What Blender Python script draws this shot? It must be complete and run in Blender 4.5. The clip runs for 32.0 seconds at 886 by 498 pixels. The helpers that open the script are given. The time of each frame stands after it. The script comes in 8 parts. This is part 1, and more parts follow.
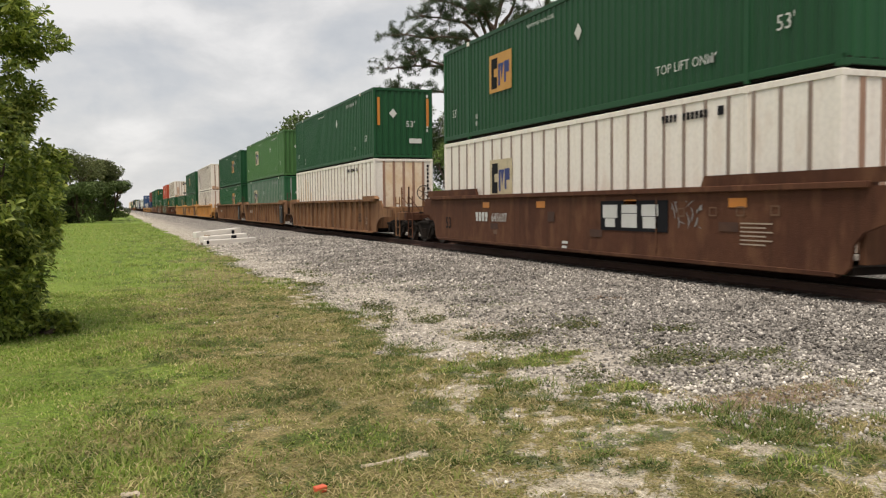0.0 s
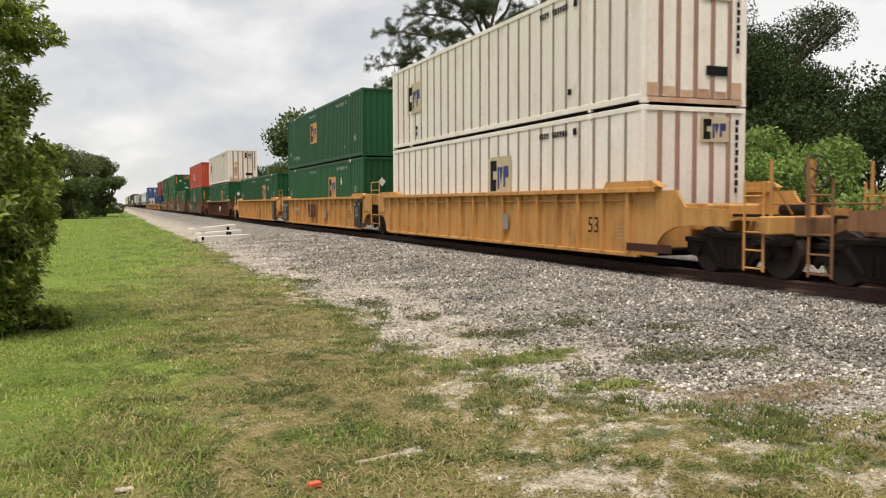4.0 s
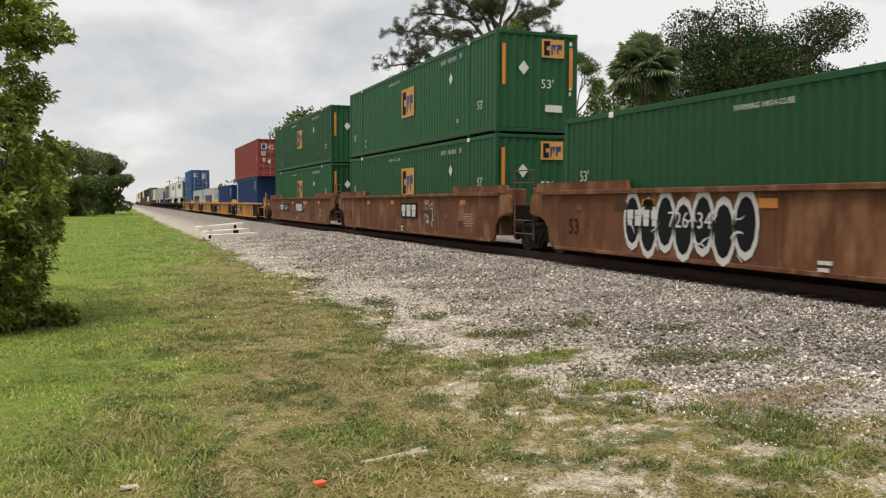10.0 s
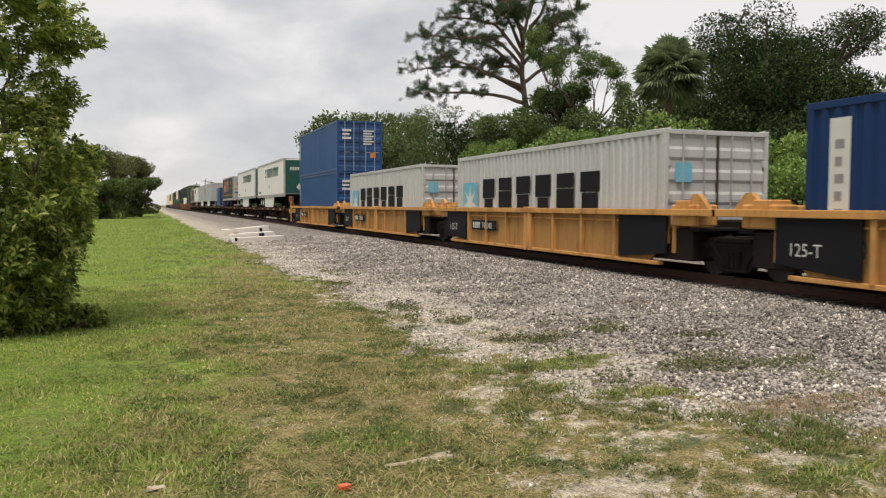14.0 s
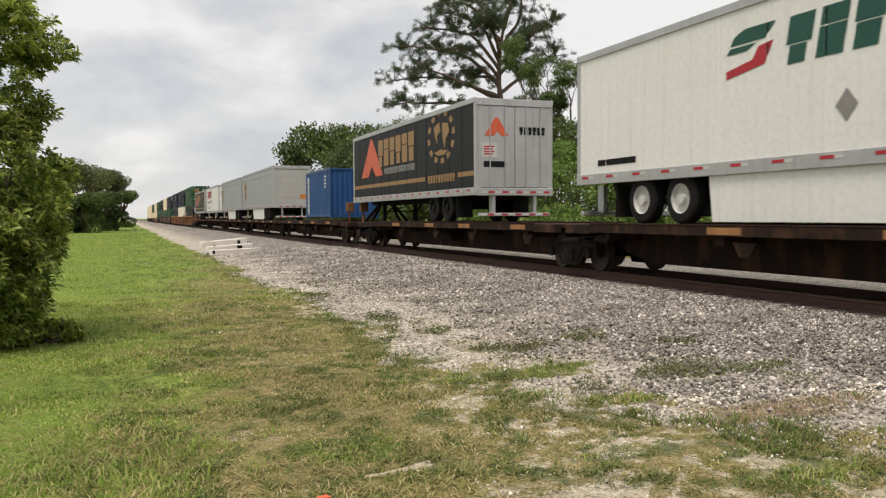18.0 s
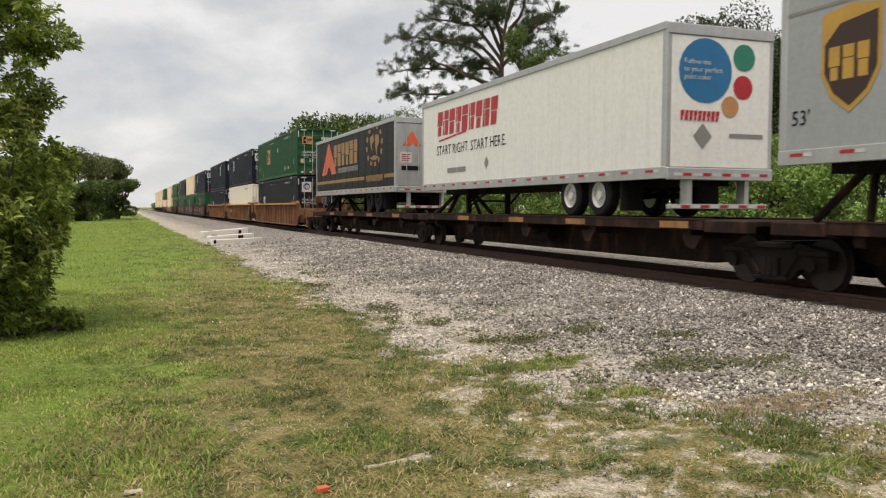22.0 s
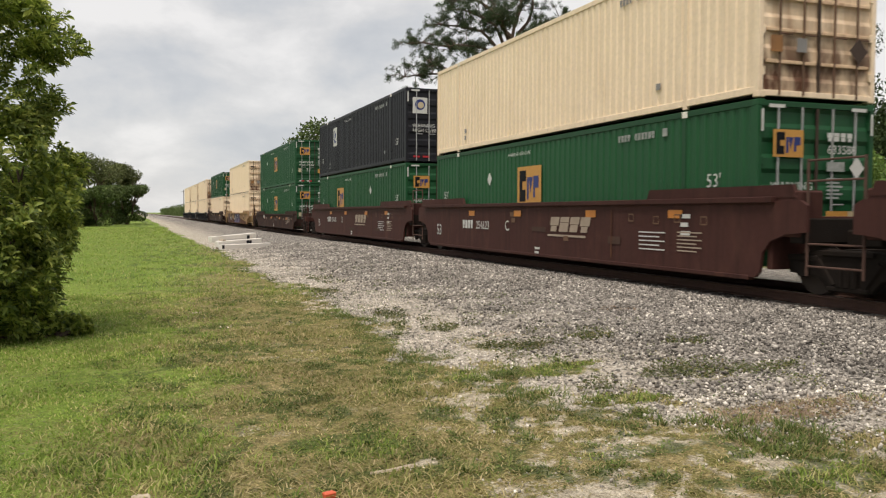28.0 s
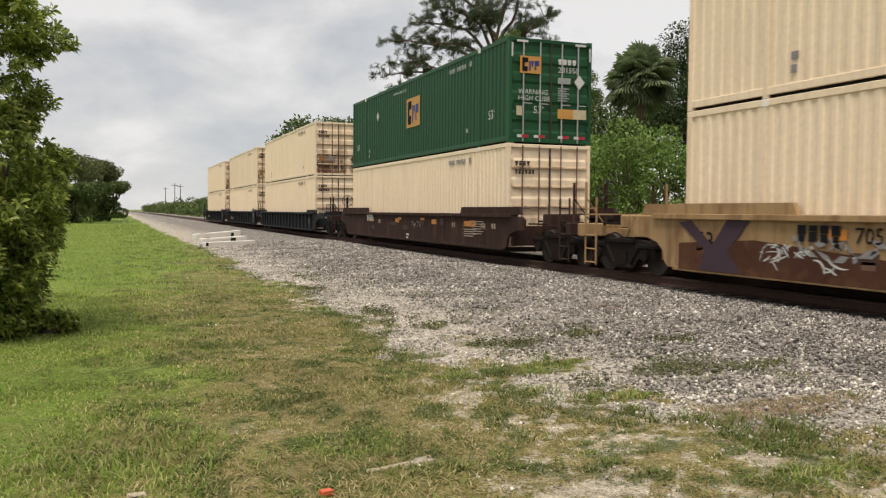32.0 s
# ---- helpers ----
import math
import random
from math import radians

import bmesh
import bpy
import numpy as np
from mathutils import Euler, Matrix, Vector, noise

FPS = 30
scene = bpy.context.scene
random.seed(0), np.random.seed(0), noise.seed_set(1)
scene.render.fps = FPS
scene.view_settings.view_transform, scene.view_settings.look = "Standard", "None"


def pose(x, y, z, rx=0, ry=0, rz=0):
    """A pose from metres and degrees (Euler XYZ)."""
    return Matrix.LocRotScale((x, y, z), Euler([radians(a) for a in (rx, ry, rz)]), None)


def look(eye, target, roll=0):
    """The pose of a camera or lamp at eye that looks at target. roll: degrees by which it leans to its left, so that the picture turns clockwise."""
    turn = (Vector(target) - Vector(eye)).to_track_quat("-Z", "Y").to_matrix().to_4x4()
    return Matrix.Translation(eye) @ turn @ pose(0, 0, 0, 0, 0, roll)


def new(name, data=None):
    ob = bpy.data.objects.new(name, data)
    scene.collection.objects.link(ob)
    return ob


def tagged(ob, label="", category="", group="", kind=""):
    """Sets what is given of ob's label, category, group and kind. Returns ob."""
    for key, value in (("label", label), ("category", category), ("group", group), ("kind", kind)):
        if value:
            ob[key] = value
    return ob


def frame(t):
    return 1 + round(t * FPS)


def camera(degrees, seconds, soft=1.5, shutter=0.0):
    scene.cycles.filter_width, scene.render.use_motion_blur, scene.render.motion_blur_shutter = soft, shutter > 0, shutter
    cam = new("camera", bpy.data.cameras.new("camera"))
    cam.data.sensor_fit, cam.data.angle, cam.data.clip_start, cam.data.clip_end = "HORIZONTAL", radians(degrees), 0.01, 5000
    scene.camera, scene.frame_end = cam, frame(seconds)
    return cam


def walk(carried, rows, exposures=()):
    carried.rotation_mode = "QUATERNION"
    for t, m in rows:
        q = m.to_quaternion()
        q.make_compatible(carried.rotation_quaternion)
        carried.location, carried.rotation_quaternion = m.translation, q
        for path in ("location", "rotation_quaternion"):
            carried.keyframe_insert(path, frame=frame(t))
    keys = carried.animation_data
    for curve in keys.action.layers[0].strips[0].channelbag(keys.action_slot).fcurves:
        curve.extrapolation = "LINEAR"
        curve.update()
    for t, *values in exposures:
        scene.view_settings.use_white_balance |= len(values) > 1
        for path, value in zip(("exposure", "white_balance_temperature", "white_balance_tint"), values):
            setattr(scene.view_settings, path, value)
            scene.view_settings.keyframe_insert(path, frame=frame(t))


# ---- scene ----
# ---- camera ----
def aim(x, y, z, yaw, pitch, roll):
    """A pose from a place, a heading to the right of the track's line, a tilt and a lean, in degrees."""
    a, b = radians(yaw), radians(pitch)
    return look((x, y, z), (x + math.sin(a) * math.cos(b), y + math.cos(a) * math.cos(b), z + math.sin(b)), roll)


cam = camera(55.39, 32.0, soft=1.2, shutter=0.08)
walk(cam, [
    (0.0, aim(0.000, 0.000, 1.655, 21.112, -2.946, -0.515)),
    (0.5, aim(-0.005, 0.000, 1.654, 21.149, -2.947, -0.268)),
    (1.0, aim(-0.003, 0.005, 1.651, 21.217, -3.031, -0.189)),
    (1.5, aim(-0.003, 0.006, 1.651, 21.299, -3.081, -0.083)),
    (2.0, aim(-0.001, 0.008, 1.652, 21.301, -3.214, -0.176)),
    (2.5, aim(-0.002, 0.007, 1.651, 21.351, -3.196, -0.075)),
    (3.0, aim(-0.003, -0.003, 1.653, 21.377, -3.163, -0.202)),
    (3.5, aim(-0.003, -0.006, 1.652, 21.443, -3.143, -0.186)),
    (5.5, aim(-0.003, -0.016, 1.650, 21.442, -2.977, -0.278)),
    (6.0, aim(-0.008, -0.015, 1.652, 21.375, -3.053, -0.198)),
    (6.5, aim(-0.006, -0.011, 1.656, 21.215, -3.050, -0.234)),
    (7.0, aim(-0.005, -0.009, 1.653, 21.077, -2.954, -0.357)),
    (7.5, aim(-0.008, -0.003, 1.649, 21.023, -2.842, -0.331)),
    (8.0, aim(-0.004, -0.005, 1.653, 20.977, -2.821, -0.321)),
    (8.5, aim(-0.002, -0.000, 1.650, 20.986, -2.777, -0.186)),
    (9.0, aim(-0.002, 0.009, 1.649, 20.990, -2.838, -0.014)),
    (9.5, aim(-0.003, 0.013, 1.647, 21.036, -3.028, 0.073)),
    (10.0, aim(0.001, 0.012, 1.648, 20.993, -3.123, 0.148)),
    (10.5, aim(0.001, 0.012, 1.650, 20.993, -3.160, 0.134)),
    (11.0, aim(-0.003, 0.013, 1.649, 20.915, -3.164, 0.166)),
    (11.5, aim(-0.003, 0.009, 1.650, 20.904, -3.181, 0.110)),
    (12.0, aim(-0.007, 0.003, 1.648, 20.876, -3.172, 0.102)),
    (12.5, aim(-0.005, 0.004, 1.649, 20.642, -3.168, -0.013)),
    (13.0, aim(-0.003, 0.009, 1.649, 19.791, -3.143, -0.130)),
    (13.5, aim(-0.004, 0.014, 1.647, 19.064, -2.941, 0.187)),
    (14.0, aim(-0.004, 0.020, 1.650, 19.342, -2.874, 0.336)),
    (14.5, aim(-0.006, 0.016, 1.649, 20.036, -2.950, 0.431)),
    (16.5, aim(-0.001, 0.009, 1.652, 20.494, -2.705, -0.014)),
    (17.0, aim(0.003, 0.003, 1.648, 20.377, -2.377, -0.246)),
    (17.5, aim(0.004, 0.013, 1.644, 20.421, -2.162, -0.393)),
    (18.0, aim(0.007, 0.009, 1.646, 20.741, -2.185, -0.288)),
    (18.5, aim(0.013, 0.014, 1.649, 20.972, -2.373, -0.206)),
    (19.0, aim(0.011, 0.011, 1.649, 21.028, -2.656, -0.024)),
    (19.5, aim(0.009, 0.006, 1.652, 21.142, -2.873, 0.173)),
    (20.0, aim(0.008, -0.003, 1.652, 21.168, -2.864, 0.107)),
    (20.5, aim(0.009, 0.001, 1.649, 21.021, -2.816, 0.180)),
    (21.0, aim(0.002, 0.002, 1.647, 20.751, -2.782, 0.128)),
    (21.5, aim(0.002, -0.007, 1.654, 20.659, -2.773, 0.110)),
    (22.0, aim(0.002, -0.008, 1.654, 20.678, -2.760, 0.237)),
    (22.5, aim(0.005, -0.012, 1.652, 20.613, -2.747, 0.117)),
    (23.0, aim(0.004, -0.014, 1.648, 20.671, -2.693, 0.036)),
    (23.5, aim(0.001, -0.019, 1.652, 20.697, -2.628, 0.151)),
    (24.0, aim(0.006, -0.016, 1.650, 20.647, -2.574, 0.073)),
    (24.5, aim(0.003, -0.019, 1.650, 20.586, -2.589, 0.030)),
    (25.0, aim(-0.000, -0.012, 1.651, 20.569, -2.532, 0.135)),
    (25.5, aim(0.006, -0.018, 1.652, 20.428, -2.369, -0.061)),
    (27.5, aim(0.008, -0.021, 1.655, 20.025, -2.344, 0.305)),
    (28.0, aim(0.010, -0.012, 1.658, 20.131, -2.423, 0.217)),
    (28.5, aim(0.017, -0.003, 1.655, 20.305, -2.570, 0.076)),
    (29.0, aim(0.012, 0.003, 1.652, 20.472, -2.677, 0.113)),
    (29.5, aim(0.013, 0.013, 1.656, 20.631, -2.644, 0.028)),
    (30.0, aim(0.007, 0.012, 1.651, 20.795, -2.646, 0.294)),
    (30.5, aim(0.005, 0.001, 1.658, 20.983, -2.712, 0.474)),
    (31.0, aim(-0.015, -0.002, 1.655, 21.176, -2.621, 0.545)),
    (31.5, aim(-0.052, 0.008, 1.655, 21.256, -2.542, 0.432)),
    (32.0, aim(-0.073, 0.013, 1.654, 21.277, -2.530, 0.457)),
], [(0, -0.04), (1, 0.0), (2, 0.07), (3, 0.09), (6, 0.05), (8, -0.04), (10, 0.0), (12, 0.08), (14, -0.04), (17, 0.0), (20, 0.02), (22, -0.04), (24, 0.04), (28, -0.02), (30, 0.07), (31, 0.0), (32, -0.08)])

# ---- sky and sun ----
SUN_ELEVATION, SUN_TURN = radians(66), radians(222)
world = bpy.data.worlds.new("overcast_sky")
scene.world = world
world.use_nodes = True
wn, wl = world.node_tree.nodes, world.node_tree.links
wn.clear()


def wnode(kind, **values):
    n = wn.new(kind)
    for k, v in values.items():
        n.inputs[k].default_value = v
    return n


sky = wn.new("ShaderNodeTexSky")
sky.sky_type, sky.sun_disc = "NISHITA", False
sky.sun_elevation, sky.sun_rotation = SUN_ELEVATION, SUN_TURN
co = wn.new("ShaderNodeTexCoord")
flat = wn.new("ShaderNodeVectorMath"); flat.operation = "MULTIPLY"; flat.inputs[1].default_value = (1.0, 1.0, 1.9)
wl.new(co.outputs["Generated"], flat.inputs[0])


def wmath(op, a, c):
    n = wn.new("ShaderNodeMath"); n.operation = op
    for k, v in ((0, a), (1, c)):
        if isinstance(v, float):
            n.inputs[k].default_value = v
        else:
            wl.new(v, n.inputs[k])
    return n.outputs[0]


big = wnode("ShaderNodeTexNoise", Scale=6.5, Detail=10.0, Roughness=0.56, Distortion=0.15)
wide = wnode("ShaderNodeTexNoise", Scale=1.7, Detail=3.0, Roughness=0.5)
for t in (big, wide):
    wl.new(flat.outputs[0], t.inputs["Vector"])
east = wnode("ShaderNodeVectorMath"); east.operation = "DOT_PRODUCT"; east.inputs[1].default_value = (0.80, 0.45, 0.10)
wl.new(co.outputs["Generated"], east.inputs[0])
thick = wmath("ADD", wmath("MULTIPLY", big.outputs["Fac"], 0.62), wmath("MULTIPLY", wide.outputs["Fac"], 0.38))
thick = wmath("ADD", thick, wmath("MULTIPLY", wmath("MAXIMUM", wmath("SUBTRACT", east.outputs["Value"], 0.66), 0.0), 0.62))
ramp = wn.new("ShaderNodeValToRGB")
for p in (0.5, 0.55):
    ramp.color_ramp.elements.new(p)
for i, (p, c) in enumerate(((0.38, (0.60, 0.62, 0.655, 1)), (0.46, (0.69, 0.70, 0.72, 1)), (0.53, (0.80, 0.79, 0.785, 1)), (0.63, (0.99, 0.965, 0.945, 1)))):
    ramp.color_ramp.elements[i].position, ramp.color_ramp.elements[i].color = p, c
wl.new(thick, ramp.inputs[0])
scale_sky = wn.new("ShaderNodeVectorMath"); scale_sky.operation = "SCALE"; scale_sky.inputs["Scale"].default_value = 0.1
wl.new(sky.outputs[0], scale_sky.inputs[0])
mix = wn.new("ShaderNodeMix"); mix.data_type = "RGBA"; mix.inputs[0].default_value = 0.9
wl.new(scale_sky.outputs[0], mix.inputs[6]); wl.new(ramp.outputs[0], mix.inputs[7])
back = wnode("ShaderNodeBackground", Strength=0.95)
wl.new(mix.outputs[2], back.inputs[0])
wl.new(back.outputs[0], wn.new("ShaderNodeOutputWorld").inputs[0])

sun = new("sun", bpy.data.lights.new("sun", "SUN"))
sun.data.energy, sun.data.angle, sun.data.color = 3.75, radians(26), (1.0, 0.905, 0.815)
sun.matrix_world = look((0, 0, 60), Vector((0, 0, 60)) - Vector((-0.272, -0.302, 0.914)))


# ---- materials ----
def material(name, colour, rough=0.7, metal=0.0, second=None, scale=2.0, amount=0.5, grain=0.12, bump=0.1, bump_scale=40.0,
             streak=None, streak_amount=0.0, rust=None, rust_amount=0.0, shade=0.0, random_amount=0.0, spec=0.4, band=None):
    """A painted, worn or natural surface: two scales of variation, vertical streaks and patches of rust, in metres of the object."""
    m = bpy.data.materials.new(name)
    m.use_nodes = True
    n, l = m.node_tree.nodes, m.node_tree.links
    b = n["Principled BSDF"]
    b.inputs["Roughness"].default_value, b.inputs["Metallic"].default_value = rough, metal
    b.inputs["Specular IOR Level"].default_value = spec
    tc = n.new("ShaderNodeTexCoord")
    info = n.new("ShaderNodeObjectInfo")
    shift = n.new("ShaderNodeVectorMath"); shift.operation = "MULTIPLY_ADD"
    l.new(info.outputs["Random"], shift.inputs[0]); shift.inputs[1].default_value = (37, 37, 37)
    l.new(tc.outputs["Object"], shift.inputs[2])

    def tex(s, detail=5.0, stretch=None):
        t = n.new("ShaderNodeTexNoise")
        t.inputs["Scale"].default_value, t.inputs["Detail"].default_value = s, detail
        src = shift.outputs[0]
        if stretch:
            mp = n.new("ShaderNodeVectorMath"); mp.operation = "MULTIPLY"; mp.inputs[1].default_value = stretch
            l.new(src, mp.inputs[0]); src = mp.outputs[0]
        l.new(src, t.inputs["Vector"])
        return t.outputs["Fac"]

    def steps(src, lo, hi, top=1.0):
        r = n.new("ShaderNodeMapRange")
        r.inputs[1].default_value, r.inputs[2].default_value, r.inputs[4].default_value = lo, hi, top
        l.new(src, r.inputs[0])
        return r.outputs[0]

    def blend(fac, a, c):
        x = n.new("ShaderNodeMix"); x.data_type = "RGBA"
        l.new(fac, x.inputs[0])
        for k, v in ((6, a), (7, c)):
            if isinstance(v, tuple):
                x.inputs[k].default_value = (*v, 1)
            else:
                l.new(v, x.inputs[k])
        return x.outputs[2]
    second = second or tuple(v * 0.72 for v in colour)
    out = blend(steps(tex(scale), 0.35, 0.68, amount), colour, second)
    fine = blend(steps(tex(scale * 14, 3.0), 0.4, 0.75, grain * 2), out, tuple(v * 0.55 for v in colour))
    out = fine
    if streak_amount:
        out = blend(steps(tex(6.0, 4.0, (1, 1, 0.06)), 0.5, 0.75, streak_amount), out, streak or tuple(v * 0.4 for v in colour))
    if rust_amount:
        worn = steps(tex(2.4, 12.0, (1, 1, 0.45)), 0.57 - 0.12 * rust_amount, 0.75 - 0.1 * rust_amount, min(1, rust_amount * 1.1))
        if band:
            height = n.new("ShaderNodeSeparateXYZ")
            l.new(tc.outputs["Object"], height.inputs[0])
            both = n.new("ShaderNodeMath"); both.operation = "MULTIPLY"
            l.new(worn, both.inputs[0]); l.new(steps(height.outputs["Z"], band[1], band[0]), both.inputs[1])
            worn = both.outputs[0]
        out = blend(worn, out, rust or (0.13, 0.055, 0.025))
    if random_amount:
        hsv = n.new("ShaderNodeHueSaturation")
        l.new(steps(info.outputs["Random"], 0, 1, 1.0), hsv.inputs["Fac"])
        mr = n.new("ShaderNodeMapRange"); mr.inputs[3].default_value, mr.inputs[4].default_value = 1 - random_amount, 1 + random_amount
        l.new(info.outputs["Random"], mr.inputs[0]); l.new(mr.outputs[0], hsv.inputs["Value"])
        hsv.inputs["Fac"].default_value = 1.0
        for lk in list(hsv.inputs["Fac"].links):
            l.remove(lk)
        l.new(out, hsv.inputs["Color"]); out = hsv.outputs[0]
    l.new(out, b.inputs["Base Color"])
    if bump:
        bp = n.new("ShaderNodeBump"); bp.inputs["Strength"].default_value, bp.inputs["Distance"].default_value = bump, 0.02
        l.new(tex(bump_scale, 4.0), bp.inputs["Height"]); l.new(bp.outputs[0], b.inputs["Normal"])
    return m


def leafy(name, colours, rough=0.55, through_light=0.25, gloss=0.2):
    """Foliage: each leaf takes its own shade; a little light passes through it."""
    m = bpy.data.materials.new(name)
    m.use_nodes = True
    n, l = m.node_tree.nodes, m.node_tree.links
    b = n["Principled BSDF"]
    geo = n.new("ShaderNodeNewGeometry")
    r = n.new("ShaderNodeValToRGB")
    while len(r.color_ramp.elements) < len(colours):
        r.color_ramp.elements.new(0.5)
    for i, c in enumerate(colours):
        r.color_ramp.elements[i].position = i / (len(colours) - 1)
        r.color_ramp.elements[i].color = (*c, 1)
    l.new(geo.outputs["Random Per Island"], r.inputs[0])
    big_var = n.new("ShaderNodeTexNoise"); big_var.inputs["Scale"].default_value = 0.9
    l.new(geo.outputs["Position"], big_var.inputs["Vector"])
    mr = n.new("ShaderNodeMapRange")
    mr.inputs[1].default_value, mr.inputs[2].default_value, mr.inputs[3].default_value, mr.inputs[4].default_value = 0.3, 0.7, 0.7, 1.3
    l.new(big_var.outputs["Fac"], mr.inputs[0])
    hsv = n.new("ShaderNodeHueSaturation")
    l.new(r.outputs[0], hsv.inputs["Color"]); l.new(mr.outputs[0], hsv.inputs["Value"])
    l.new(hsv.outputs[0], b.inputs["Base Color"])
    b.inputs["Roughness"].default_value, b.inputs["Specular IOR Level"].default_value = rough, gloss
    tr = n.new("ShaderNodeBsdfTranslucent")
    l.new(hsv.outputs[0], tr.inputs[0])
    mx = n.new("ShaderNodeMixShader"); mx.inputs[0].default_value = through_light
    l.new(b.outputs[0], mx.inputs[1]); l.new(tr.outputs[0], mx.inputs[2])
    l.new(mx.outputs[0], n["Material Output"].inputs["Surface"])
    return m


PAINT = {
    "green": material("green_paint", (0.010, 0.064, 0.022), 0.5, second=(0.013, 0.075, 0.026), scale=1.2, streak=(0.012, 0.05, 0.026), streak_amount=0.35, grain=0.1, spec=0.28, random_amount=0.2, bump=0.03),
    "leaf": material("mid_green_paint", (0.020, 0.105, 0.042), 0.5, second=(0.024, 0.115, 0.046), scale=1.2, streak_amount=0.3, bump=0.03),
    "deep_blue": material("deep_blue_paint", (0.006, 0.028, 0.098), 0.5, second=(0.008, 0.034, 0.11), scale=1.0, streak=(0.006, 0.02, 0.05), streak_amount=0.3, bump=0.03, spec=0.2),
    "olive": material("olive_green_paint", (0.05, 0.135, 0.036), 0.55, second=(0.06, 0.15, 0.04), scale=1.2, streak_amount=0.35, random_amount=0.05, bump=0.03),
    "white": material("weathered_white_paint", (0.79, 0.745, 0.67), 0.55, second=(0.73, 0.67, 0.59), scale=0.8, streak=(0.50, 0.36, 0.25), streak_amount=0.22, rust=(0.42, 0.24, 0.13), rust_amount=0.22, random_amount=0.05, bump=0.03),
    "plain_white": material("cream_white_panel", (0.80, 0.755, 0.64), 0.5, second=(0.76, 0.70, 0.58), scale=0.7, streak=(0.4, 0.33, 0.25), streak_amount=0.25, bump=0.02),
    "red": material("orange_red_paint", (0.42, 0.058, 0.026), 0.5, second=(0.37, 0.06, 0.032), scale=1.0, streak=(0.25, 0.045, 0.03), streak_amount=0.3, bump=0.03),
    "rust_red": material("brick_red_paint", (0.20, 0.027, 0.019), 0.55, second=(0.17, 0.027, 0.02), scale=1.0, streak_amount=0.35, rust_amount=0.1, bump=0.03),
    "blue": material("blue_paint", (0.012, 0.055, 0.165), 0.45, second=(0.016, 0.065, 0.18), scale=1.0, streak=(0.01, 0.03, 0.08), streak_amount=0.3, random_amount=0.12, bump=0.03),
    "navy": material("navy_blue_paint", (0.009, 0.011, 0.024), 0.5, second=(0.012, 0.014, 0.028), scale=1.0, streak=(0.022, 0.022, 0.027), streak_amount=0.3, random_amount=0.1, spec=0.22, bump=0.03),
    "black": material("black_paint", (0.013, 0.0135, 0.018), 0.5, second=(0.017, 0.0175, 0.023), scale=1.0, streak=(0.026, 0.024, 0.022), streak_amount=0.3, spec=0.22, bump=0.03),
    "cream": material("cream_paint", (0.82, 0.665, 0.475), 0.5, second=(0.75, 0.595, 0.42), scale=0.9, streak=(0.42, 0.31, 0.19), streak_amount=0.25, random_amount=0.05, bump=0.03),
    "grey": material("pale_grey_paint", (0.45, 0.455, 0.44), 0.5, second=(0.39, 0.395, 0.385), scale=0.9, streak=(0.2, 0.18, 0.15), streak_amount=0.35, bump=0.03),
}
